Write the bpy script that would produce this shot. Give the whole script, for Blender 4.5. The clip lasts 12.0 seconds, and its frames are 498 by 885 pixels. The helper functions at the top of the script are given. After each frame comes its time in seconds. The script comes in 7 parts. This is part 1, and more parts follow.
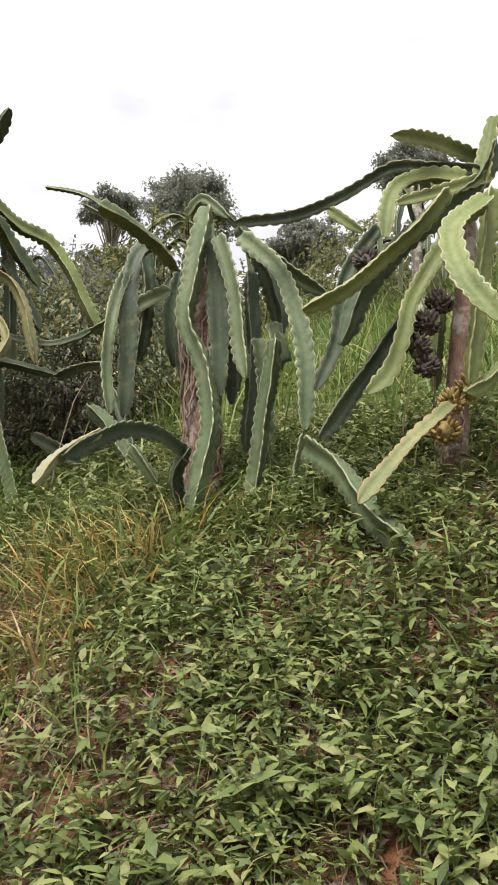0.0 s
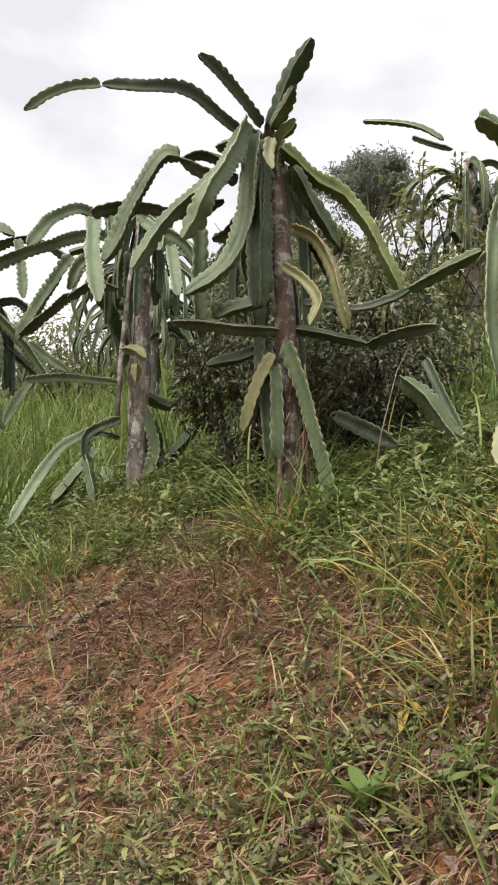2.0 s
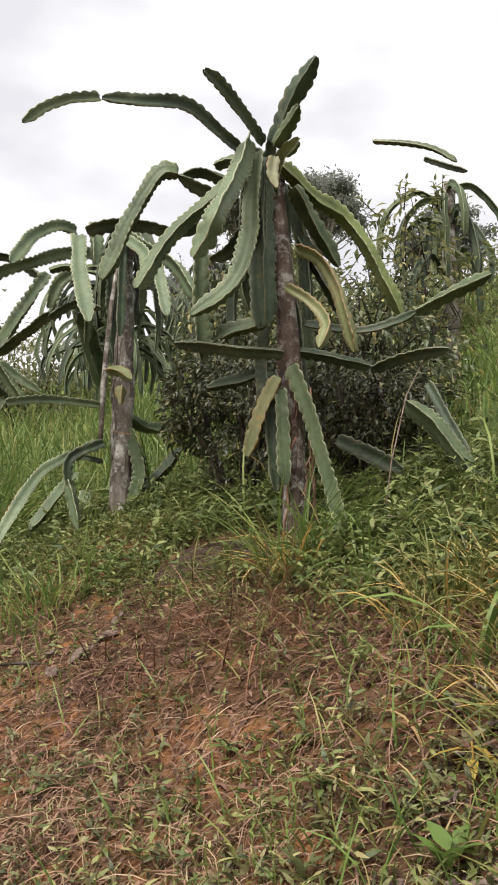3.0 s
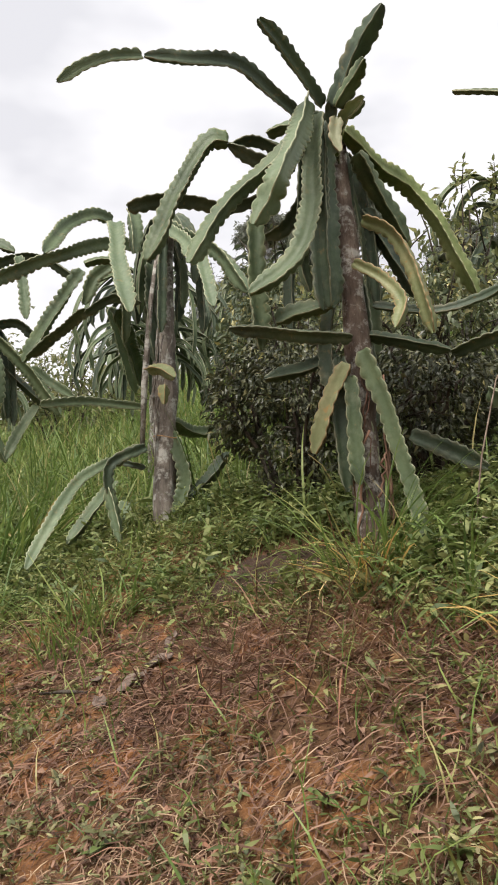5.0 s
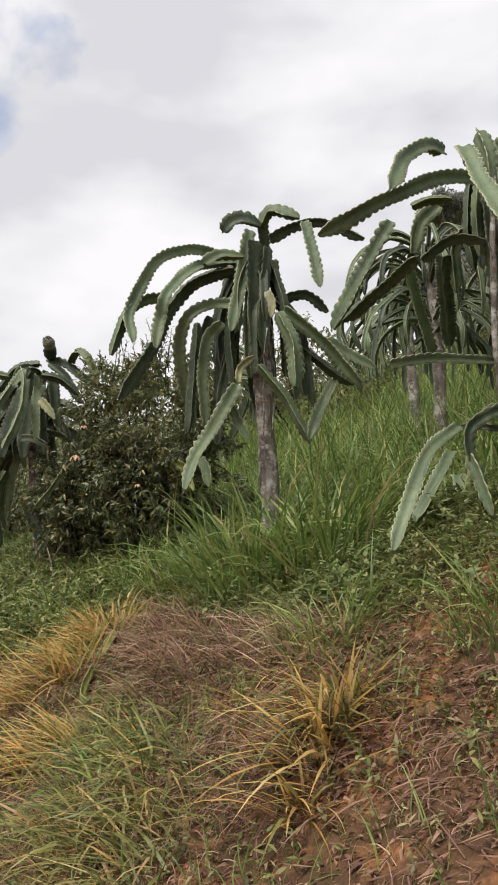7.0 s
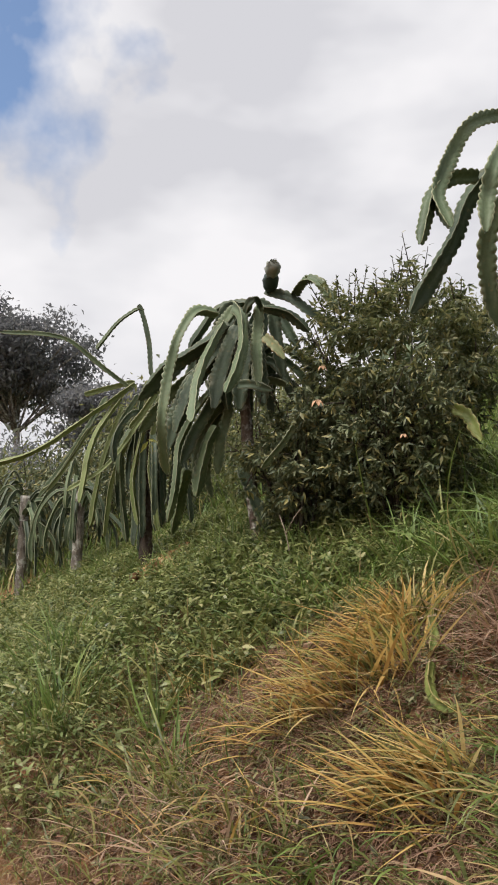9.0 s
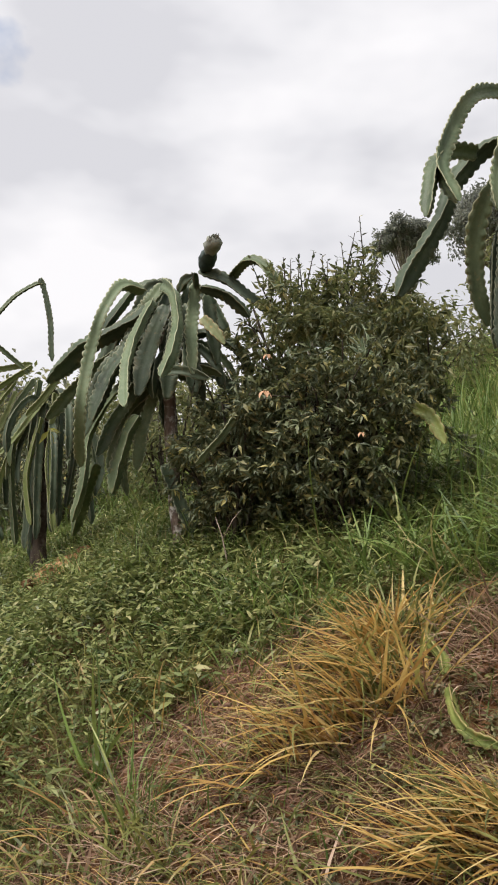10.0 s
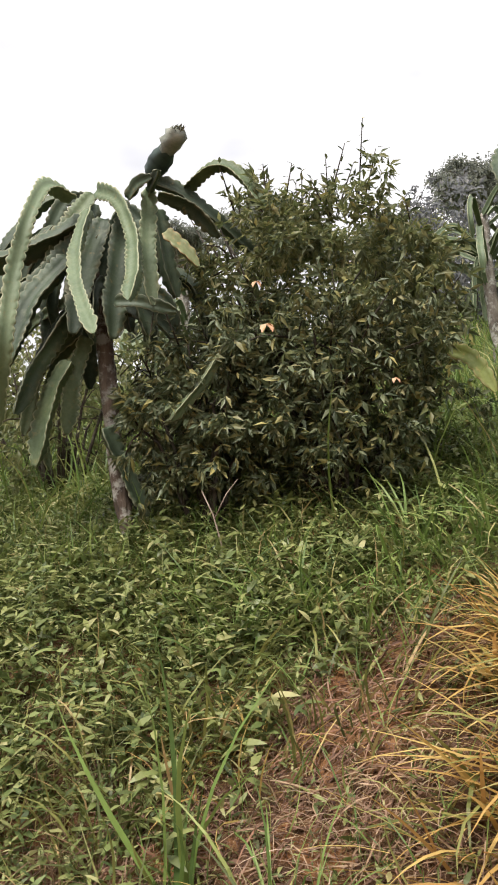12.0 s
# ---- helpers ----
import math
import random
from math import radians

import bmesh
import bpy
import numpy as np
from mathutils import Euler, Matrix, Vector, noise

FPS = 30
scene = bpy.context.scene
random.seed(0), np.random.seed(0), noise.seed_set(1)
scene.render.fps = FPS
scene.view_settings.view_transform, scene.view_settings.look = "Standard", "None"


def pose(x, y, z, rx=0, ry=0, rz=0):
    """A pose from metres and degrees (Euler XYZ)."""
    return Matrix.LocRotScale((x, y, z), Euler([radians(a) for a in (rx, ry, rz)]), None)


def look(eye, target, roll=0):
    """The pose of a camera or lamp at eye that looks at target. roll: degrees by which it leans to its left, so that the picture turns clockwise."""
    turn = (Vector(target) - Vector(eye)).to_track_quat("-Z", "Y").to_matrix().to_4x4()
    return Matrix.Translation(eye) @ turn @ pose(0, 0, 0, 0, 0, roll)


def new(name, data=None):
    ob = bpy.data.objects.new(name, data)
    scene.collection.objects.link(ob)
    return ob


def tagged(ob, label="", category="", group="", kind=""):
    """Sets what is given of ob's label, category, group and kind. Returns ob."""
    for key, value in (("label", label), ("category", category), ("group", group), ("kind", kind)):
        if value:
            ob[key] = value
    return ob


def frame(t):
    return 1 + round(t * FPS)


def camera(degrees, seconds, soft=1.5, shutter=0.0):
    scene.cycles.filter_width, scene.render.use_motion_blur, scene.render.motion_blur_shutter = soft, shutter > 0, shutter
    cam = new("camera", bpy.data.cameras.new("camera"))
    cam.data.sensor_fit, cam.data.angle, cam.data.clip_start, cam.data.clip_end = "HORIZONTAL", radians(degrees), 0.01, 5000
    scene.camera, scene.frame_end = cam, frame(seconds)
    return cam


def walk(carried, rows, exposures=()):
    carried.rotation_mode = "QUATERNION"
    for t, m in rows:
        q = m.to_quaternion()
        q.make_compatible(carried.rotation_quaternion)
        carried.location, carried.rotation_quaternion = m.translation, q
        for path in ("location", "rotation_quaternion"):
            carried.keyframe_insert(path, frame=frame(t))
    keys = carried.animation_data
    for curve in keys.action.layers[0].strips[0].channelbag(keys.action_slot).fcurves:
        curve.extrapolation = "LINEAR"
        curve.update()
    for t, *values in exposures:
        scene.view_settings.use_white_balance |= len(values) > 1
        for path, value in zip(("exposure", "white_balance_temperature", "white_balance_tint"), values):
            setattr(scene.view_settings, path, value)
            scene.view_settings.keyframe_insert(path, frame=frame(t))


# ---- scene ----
cam = camera(33.3, 12.0, soft=1.9)
PATH = [
    (0, (0.007, 0.007, 1.507), (0.010, 1.978, 1.847), -0.2),
    (0.2, (-0.083, -0.002, 1.513), (-0.181, 1.967, 1.848), -0.9),
    (0.5, (-0.205, 0.022, 1.519), (-0.418, 1.983, 1.850), -2.7),
    (1, (-0.380, 0.212, 1.506), (-0.790, 2.143, 1.824), -2.9),
    (1.5, (-0.540, 0.410, 1.542), (-1.061, 2.317, 1.848), -3.7),
    (2, (-0.731, 0.555, 1.566), (-1.154, 2.485, 1.875), 0.7),
    (2.5, (-0.901, 0.625, 1.604), (-1.231, 2.569, 1.935), 0.1),
    (2.7, (-0.954, 0.618, 1.610), (-1.265, 2.564, 1.951), -0.1),
    (4.3, (-1.064, 0.753, 1.618), (-1.343, 2.697, 1.993), -0.0),
    (4.5, (-1.090, 0.821, 1.618), (-1.376, 2.765, 1.993), -0.2),
    (5, (-1.211, 1.006, 1.617), (-1.571, 2.935, 2.006), -0.8),
    (5.5, (-1.405, 1.083, 1.598), (-1.902, 2.979, 1.998), -0.4),
    (6, (-1.701, 1.079, 1.612), (-2.256, 2.957, 2.016), -0.1),
    (6.5, (-1.913, 1.119, 1.600), (-2.636, 2.939, 2.002), -1.6),
    (6.7, (-2.002, 1.193, 1.597), (-2.761, 3.001, 1.990), -1.9),
    (8.3, (-3.380, 1.713, 1.474), (-4.268, 3.459, 1.880), -1.0),
    (8.5, (-3.547, 1.787, 1.453), (-4.480, 3.508, 1.866), -0.6),
    (9, (-3.923, 2.025, 1.474), (-4.887, 3.728, 1.887), -0.5),
    (9.5, (-4.337, 2.174, 1.457), (-5.090, 3.976, 1.889), 1.4),
    (10, (-4.714, 2.311, 1.497), (-5.330, 4.163, 1.933), -0.1),
    (10.5, (-5.074, 2.615, 1.482), (-5.647, 4.478, 1.932), -1.0),
    (11, (-5.478, 2.800, 1.484), (-5.836, 4.715, 1.936), -1.4),
    (11.5, (-5.844, 2.963, 1.499), (-6.088, 4.899, 1.939), -2.9),
    (12, (-6.095, 3.263, 1.527), (-6.161, 5.213, 1.965), -3.9),
]
walk(cam, [(t, look(eye, target, roll)) for t, eye, target, roll in PATH],
     [(0, 0.80), (2, 0.68), (4.5, 0.66), (5.5, 0.62), (6.5, 0.46), (8.5, 0.40), (9.3, 0.34), (10, 0.44), (11, 0.57), (12, 0.80)])

# ---------------------------------------------------------------- sky and light
SUN_EL, SUN_AZ = radians(58), radians(205)      # high soft sun behind the walker
world = bpy.data.worlds.new("overcast_sky")
scene.world = world
world.use_nodes = True
wn, wl = world.node_tree.nodes, world.node_tree.links
wn.clear()
w_out = wn.new("ShaderNodeOutputWorld")
w_bg = wn.new("ShaderNodeBackground")
w_sky = wn.new("ShaderNodeTexSky")
w_sky.sky_type, w_sky.sun_disc = "NISHITA", False
w_sky.sun_elevation, w_sky.sun_rotation = SUN_EL, SUN_AZ
w_dim = wn.new("ShaderNodeVectorMath")
w_dim.operation = "SCALE"
w_dim.inputs["Scale"].default_value = 0.15
w_tc = wn.new("ShaderNodeTexCoord")
w_map = wn.new("ShaderNodeMapping")
w_map.inputs["Scale"].default_value = (1.0, 1.0, 2.2)
w_map.inputs["Location"].default_value = (0.35, 0.1, 0.0)
w_n1 = wn.new("ShaderNodeTexNoise")
w_n1.inputs["Scale"].default_value = 3.2
w_n1.inputs["Detail"].default_value = 4.0
w_n1.inputs["Roughness"].default_value = 0.5
w_ramp = wn.new("ShaderNodeValToRGB")
w_ramp.color_ramp.elements[0].position = 0.38
w_ramp.color_ramp.elements[0].color = (0.56, 0.558, 0.59, 1)
w_ramp.color_ramp.elements[1].position = 0.60
w_ramp.color_ramp.elements[1].color = (0.765, 0.752, 0.768, 1)
w_mid = w_ramp.color_ramp.elements.new(0.48)
w_mid.color = (0.672, 0.666, 0.69, 1)
# a gap in the cloud, towards the far end of the path
w_gap = wn.new("ShaderNodeVectorMath")
w_gap.operation = "DISTANCE"
w_gap.inputs[1].default_value = (-0.64, 0.50, 0.60)
w_n2 = wn.new("ShaderNodeTexNoise")
w_n2.inputs["Scale"].default_value = 7.0
w_n2.inputs["Detail"].default_value = 5.0
w_add = wn.new("ShaderNodeMath")
w_add.operation = "MULTIPLY_ADD"
w_add.inputs[1].default_value = 0.45
w_cov = wn.new("ShaderNodeMapRange")
w_cov.inputs["From Min"].default_value = 0.30
w_cov.inputs["From Max"].default_value = 0.40
w_mix = wn.new("ShaderNodeMix")
w_mix.data_type = "RGBA"
wl.new(w_tc.outputs["Generated"], w_map.inputs["Vector"])
wl.new(w_map.outputs["Vector"], w_n1.inputs["Vector"])
wl.new(w_n1.outputs["Fac"], w_ramp.inputs["Fac"])
wl.new(w_tc.outputs["Generated"], w_gap.inputs[0])
wl.new(w_tc.outputs["Generated"], w_n2.inputs["Vector"])
wl.new(w_n2.outputs["Fac"], w_add.inputs[0])
wl.new(w_gap.outputs["Value"], w_add.inputs[2])
wl.new(w_add.outputs["Value"], w_cov.inputs["Value"])
wl.new(w_sky.outputs["Color"], w_dim.inputs[0])
wl.new(w_cov.outputs["Result"], w_mix.inputs["Factor"])
wl.new(w_dim.outputs["Vector"], w_mix.inputs["A"])
wl.new(w_ramp.outputs["Color"], w_mix.inputs["B"])
wl.new(w_mix.outputs["Result"], w_bg.inputs["Color"])
w_bg.inputs["Strength"].default_value = 0.95
wl.new(w_bg.outputs["Background"], w_out.inputs["Surface"])

sun = new("sun", bpy.data.lights.new("sun", "SUN"))
sun.data.energy, sun.data.angle, sun.data.color = 3.5, radians(28), (1.0, 0.945, 0.885)
sun.matrix_world = look((0, 0, 0), (-math.sin(SUN_AZ) * math.cos(SUN_EL), -math.cos(SUN_AZ) * math.cos(SUN_EL), -math.sin(SUN_EL)))

# ---------------------------------------------------------------- materials


class Mat:
    """A node material with a few short cuts."""

    def __init__(self, name):
        self.mat = bpy.data.materials.new(name)
        self.mat.use_nodes = True
        self.n, self.l = self.mat.node_tree.nodes, self.mat.node_tree.links
        self.n.clear()
        self.out = self.n.new("ShaderNodeOutputMaterial")
        self.bsdf = self.n.new("ShaderNodeBsdfPrincipled")
        self.l.new(self.bsdf.outputs["BSDF"], self.out.inputs["Surface"])

    def node(self, kind):
        return self.n.new("ShaderNode" + kind)

    def noise(self, scale, detail=4.0, rough=0.55, stretch=(1, 1, 1)):
        tc, mp, nz = self.node("TexCoord"), self.node("Mapping"), self.node("TexNoise")
        mp.inputs["Scale"].default_value = stretch
        nz.inputs["Scale"].default_value, nz.inputs["Detail"].default_value, nz.inputs["Roughness"].default_value = scale, detail, rough
        self.l.new(tc.outputs["Object"], mp.inputs["Vector"])
        self.l.new(mp.outputs["Vector"], nz.inputs["Vector"])
        return nz.outputs["Fac"]

    def ramp(self, fac, *stops):
        r = self.node("ValToRGB")
        while len(r.color_ramp.elements) < len(stops):
            r.color_ramp.elements.new(0.5)
        for e, (p, c) in zip(r.color_ramp.elements, stops):
            e.position, e.color = p, (*c, 1)
        self.l.new(fac, r.inputs["Fac"])
        return r.outputs["Color"]

    def mix(self, fac, a, b, blend="MIX"):
        m = self.node("Mix")
        m.data_type, m.blend_type = "RGBA", blend
        for socket, v in ((m.inputs["Factor"], fac), (m.inputs["A"], a), (m.inputs["B"], b)):
            if isinstance(v, (int, float)):
                socket.default_value = v
            elif isinstance(v, tuple):
                socket.default_value = (*v, 1)
            else:
                self.l.new(v, socket)
        return m.outputs["Result"]

    def range(self, v, a, b, c=0.0, d=1.0):
        m = self.node("MapRange")
        for key, x in (("From Min", a), ("From Max", b), ("To Min", c), ("To Max", d)):
            m.inputs[key].default_value = x
        self.l.new(v, m.inputs["Value"])
        return m.outputs["Result"]

    def bump(self, height, strength=0.4, dist=0.01):
        b = self.node("Bump")
        b.inputs["Strength"].default_value, b.inputs["Distance"].default_value = strength, dist
        self.l.new(height, b.inputs["Height"])
        self.l.new(b.outputs["Normal"], self.bsdf.inputs["Normal"])

    def finish(self, color, rough=0.7, spec=0.4):
        if isinstance(color, tuple):
            self.bsdf.inputs["Base Color"].default_value = (*color, 1)
        else:
            self.l.new(color, self.bsdf.inputs["Base Color"])
        self.bsdf.inputs["Roughness"].default_value = rough
        self.bsdf.inputs["Specular IOR Level"].default_value = spec
        return self.mat

    def island(self):
        return self.node("NewGeometry").outputs["Random Per Island"]

    def lit_through(self, color, share):
        """Thin leaves let some light through."""
        t, m = self.node("BsdfTranslucent"), self.node("MixShader")
        self.l.new(color, t.inputs["Color"])
        m.inputs["Fac"].default_value = share
        self.l.new(self.bsdf.outputs["BSDF"], m.inputs[1])
        self.l.new(t.outputs["BSDF"], m.inputs[2])
        self.l.new(m.outputs["Shader"], self.out.inputs["Surface"])


def leaf_mat(name, *stops, rough=0.5, share=0.3, mottle=12.0):
    m = Mat(name)
    c = m.ramp(m.island(), *stops)
    c = m.mix(m.range(m.noise(mottle), 0.3, 0.7, 0.0, 0.55), c, (0.58, 0.58, 0.53), "MULTIPLY")
    c = m.mix(1.0, c, (1.06, 0.94, 1.06), "MULTIPLY")
    m.finish(c, rough, 0.4)
    m.lit_through(c, share)
    return m.mat


def cactus_mat(name, deep, mid, pale, rim, scar=0.0):
    m = Mat(name)
    blotch, grain = m.noise(5.0, 5.0, 0.6), m.noise(70.0, 3.0)
    c = m.ramp(blotch, (0.30, deep), (0.50, mid), (0.68, pale))
    c = m.mix(m.range(grain, 0.35, 0.7, 0.0, 0.6), c, (0.62, 0.68, 0.55), "MULTIPLY")
    c = m.mix(m.range(m.noise(16.0, 5.0, 0.65), 0.55, 0.75, 0.0, 0.30), c, (0.26, 0.27, 0.18))
    info = m.node("ObjectInfo").outputs["Random"]
    c = m.mix(m.range(info, 0.0, 1.0, 0.0, 0.28), c, pale)
    if scar:
        c = m.mix(m.range(m.noise(22.0, 6.0, 0.7), 0.60, 0.66, 0.0, scar), c, (0.30, 0.20, 0.07))
    edge = m.node("Attribute")
    edge.attribute_name = "edge"
    c = m.mix(m.range(edge.outputs["Fac"], 0.84, 0.97, 0.0, 0.85), c, rim)
    burn = m.mix(m.range(m.noise(9.0, 5.0, 0.7), 0.52, 0.66, 0.0, 0.10 + 0.7 * scar), (0.0, 0.0, 0.0), (1.0, 1.0, 1.0))
    worn = m.node("Math")
    worn.operation = "MULTIPLY"
    m.l.new(burn, worn.inputs[0])
    m.l.new(m.range(edge.outputs["Fac"], 0.35, 0.85, 0.0, 0.8), worn.inputs[1])
    c = m.mix(worn.outputs["Value"], c, (0.27, 0.19, 0.095))
    m.bump(m.noise(28.0, 6.0, 0.65), 0.45, 0.006)
    return m.finish(c, 0.58, 0.35)


CACTUS = cactus_mat("cactus_skin", (0.047, 0.070, 0.036), (0.080, 0.113, 0.055), (0.128, 0.165, 0.080), (0.31, 0.32, 0.20), 0.22)
# darker skin; on inner and rear stems it stands in for shade
CACTUS_DARK = cactus_mat("cactus_skin_dark_shaded", (0.026, 0.040, 0.026), (0.045, 0.067, 0.039), (0.073, 0.102, 0.056), (0.20, 0.21, 0.14), 0.28)
CACTUS_PALE = cactus_mat("cactus_skin_young", (0.064, 0.096, 0.050), (0.106, 0.146, 0.078), (0.158, 0.198, 0.108), (0.38, 0.39, 0.25), 0.2)
CACTUS_LIME = cactus_mat("cactus_skin_lime", (0.085, 0.115, 0.036), (0.140, 0.178, 0.056), (0.205, 0.240, 0.088), (0.42, 0.42, 0.24), 0.2)
CACTUS_CUT = cactus_mat("cactus_skin_withered", (0.15, 0.165, 0.085), (0.25, 0.26, 0.15), (0.36, 0.35, 0.23), (0.33, 0.25, 0.15), 0.5)
CACTUS_FALLEN = cactus_mat("cactus_skin_fallen", (0.085, 0.115, 0.028), (0.15, 0.185, 0.042), (0.24, 0.26, 0.075), (0.30, 0.24, 0.10), 0.6)
CACTUS_YELLOW = cactus_mat("cactus_skin_yellowed", (0.105, 0.135, 0.052), (0.165, 0.185, 0.080), (0.25, 0.245, 0.120), (0.33, 0.22, 0.11), 0.9)


def bark_mat(name, a, b, c, lichen):
    m = Mat(name)
    col = m.ramp(m.noise(14.0, 6.0, 0.65, (1, 1, 0.35)), (0.32, a), (0.5, b), (0.7, c))
    col = m.mix(m.range(m.noise(13.0, 6.0, 0.7), 0.50, 0.60, 0.0, lichen), col, (0.50, 0.49, 0.44))
    m.bump(m.noise(40.0, 6.0, 0.7, (1, 1, 0.18)), 1.0, 0.02)
    return m.finish(col, 0.9, 0.2)


BARK = bark_mat("weathered_post", (0.065, 0.055, 0.046), (0.20, 0.172, 0.145), (0.38, 0.345, 0.29), 0.95)
BARK_RED = bark_mat("reddish_post", (0.055, 0.037, 0.029), (0.18, 0.115, 0.084), (0.35, 0.245, 0.175), 0.5)
BARK_MID = bark_mat("brown_post", (0.042, 0.031, 0.025), (0.115, 0.085, 0.066), (0.24, 0.185, 0.145), 0.7)
BARK_DARK = bark_mat("dark_bark", (0.02, 0.016, 0.012), (0.05, 0.038, 0.028), (0.09, 0.07, 0.05), 0.1)

sm = Mat("red_soil")
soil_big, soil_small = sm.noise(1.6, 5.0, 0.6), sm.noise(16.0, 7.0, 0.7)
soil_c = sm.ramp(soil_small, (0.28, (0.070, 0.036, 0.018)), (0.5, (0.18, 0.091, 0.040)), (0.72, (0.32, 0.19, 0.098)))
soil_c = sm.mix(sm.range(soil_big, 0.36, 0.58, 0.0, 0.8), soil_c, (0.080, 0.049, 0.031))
soil_c = sm.mix(sm.range(sm.noise(4.0, 6.0, 0.7), 0.51, 0.66, 0.0, 0.7), soil_c, (0.36, 0.155, 0.058))
sm.bump(sm.noise(30.0, 8.0, 0.7), 0.9, 0.03)
sxyz, stc = sm.node("SeparateXYZ"), sm.node("TexCoord")
sm.l.new(stc.outputs["Object"], sxyz.inputs["Vector"])
sup = sm.node("Math")
sup.operation = "MULTIPLY_ADD"
sup.inputs[1].default_value = 1.78
sm.l.new(sxyz.outputs["Y"], sup.inputs[0])
sm.l.new(sxyz.outputs["X"], sup.inputs[2])
turf = sm.ramp(sm.noise(9.0, 8.0, 0.75), (0.3, (0.035, 0.05, 0.018)), (0.5, (0.085, 0.115, 0.035)), (0.7, (0.17, 0.19, 0.07)))
soil_c = sm.mix(sm.range(sup.outputs["Value"], 7.2, 8.6), soil_c, turf)
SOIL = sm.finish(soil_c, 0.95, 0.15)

COVER = leaf_mat("groundcover_leaf", (0.0, (0.050, 0.085, 0.024)), (0.35, (0.140, 0.210, 0.055)), (0.75, (0.225, 0.295, 0.086)), (1.0, (0.30, 0.345, 0.125)), rough=0.58)
COVER_BANK = leaf_mat("groundcover_leaf_olive", (0.0, (0.068, 0.100, 0.032)), (0.35, (0.170, 0.225, 0.066)), (0.75, (0.29, 0.35, 0.11)), (1.0, (0.46, 0.48, 0.21)), rough=0.40)
COVER_DULL = leaf_mat("groundcover_leaf_dull", (0.0, (0.065, 0.095, 0.028)), (0.35, (0.145, 0.20, 0.052)), (0.75, (0.25, 0.30, 0.09)), (1.0, (0.42, 0.42, 0.17)), rough=0.5)
COVER_GREY = leaf_mat("creeping_weed_leaf", (0.0, (0.062, 0.074, 0.030)), (0.4, (0.135, 0.155, 0.058)), (0.8, (0.225, 0.245, 0.098)), (1.0, (0.33, 0.32, 0.15)), rough=0.5)
GRASS = leaf_mat("green_grass", (0.0, (0.085, 0.16, 0.036)), (0.5, (0.175, 0.295, 0.062)), (0.88, (0.28, 0.37, 0.095)), (1.0, (0.46, 0.41, 0.17)), rough=0.5, share=0.35)
GRASS_DULL = leaf_mat("dull_grass", (0.0, (0.09, 0.12, 0.035)), (0.45, (0.18, 0.22, 0.055)), (0.75, (0.29, 0.31, 0.085)), (0.9, (0.40, 0.33, 0.14)), (1.0, (0.48, 0.36, 0.15)), rough=0.5, share=0.3)
# dark far trees: distance haze put into the leaf colour, paler and bluer
TREE_HAZED = leaf_mat("hazed_dark_tree_leaf", (0.0, (0.145, 0.172, 0.165)), (0.6, (0.20, 0.232, 0.218)), (1.0, (0.275, 0.305, 0.265)), rough=0.6, share=0.45, mottle=3.0)
# dark leaf with the deep shade of low shrubs put into its colour
BUSH_DARK = leaf_mat("dark_shaded_shrub_leaf", (0.0, (0.034, 0.044, 0.022)), (0.6, (0.068, 0.084, 0.038)), (0.92, (0.12, 0.14, 0.056)), (1.0, (0.24, 0.24, 0.09)), rough=0.42, share=0.15)
# hill trees: leaf colour paled to grey-green to imitate haze
HILL_LEAF_HAZED = leaf_mat("hazed_hill_tree_leaf", (0.0, (0.17, 0.21, 0.165)), (0.6, (0.235, 0.28, 0.21)), (1.0, (0.31, 0.36, 0.26)), rough=0.6, share=0.45, mottle=2.0)
DRY = leaf_mat("dry_grass", (0.0, (0.44, 0.28, 0.085)), (0.3, (0.58, 0.43, 0.12)), (0.6, (0.66, 0.54, 0.17)), (0.8, (0.68, 0.60, 0.26)), (0.88, (0.42, 0.43, 0.13)), (1.0, (0.30, 0.35, 0.09)), rough=0.7, share=0.4)
STRAW = leaf_mat("dead_straw", (0.0, (0.080, 0.047, 0.029)), (0.45, (0.175, 0.108, 0.064)), (0.8, (0.32, 0.222, 0.135)), (1.0, (0.29, 0.155, 0.085)), rough=0.85, share=0.15)
DEAD_GREY = leaf_mat("grey_dead_grass", (0.0, (0.22, 0.165, 0.100)), (0.35, (0.42, 0.325, 0.20)), (0.7, (0.58, 0.48, 0.325)), (0.88, (0.48, 0.30, 0.17)), (1.0, (0.36, 0.37, 0.15)), rough=0.85, share=0.3)
THATCH = leaf_mat("pale_straw", (0.0, (0.20, 0.13, 0.072)), (0.5, (0.34, 0.25, 0.135)), (0.85, (0.48, 0.38, 0.225)), (1.0, (0.30, 0.31, 0.15)), rough=0.85, share=0.15)
BUSH = leaf_mat("shrub_leaf", (0.0, (0.058, 0.088, 0.038)), (0.4, (0.114, 0.156, 0.070)), (0.75, (0.172, 0.212, 0.094)), (0.9, (0.25, 0.255, 0.105)), (0.96, (0.36, 0.37, 0.125)), (1.0, (0.44, 0.43, 0.14)), rough=0.5, share=0.2)
SAPLING = leaf_mat("sapling_leaf", (0.0, (0.10, 0.14, 0.05)), (0.6, (0.19, 0.23, 0.08)), (1.0, (0.31, 0.33, 0.13)), rough=0.45, share=0.5)
FRESH = leaf_mat("fresh_leaf", (0.0, (0.28, 0.34, 0.07)), (1.0, (0.44, 0.46, 0.12)), rough=0.45, share=0.4)
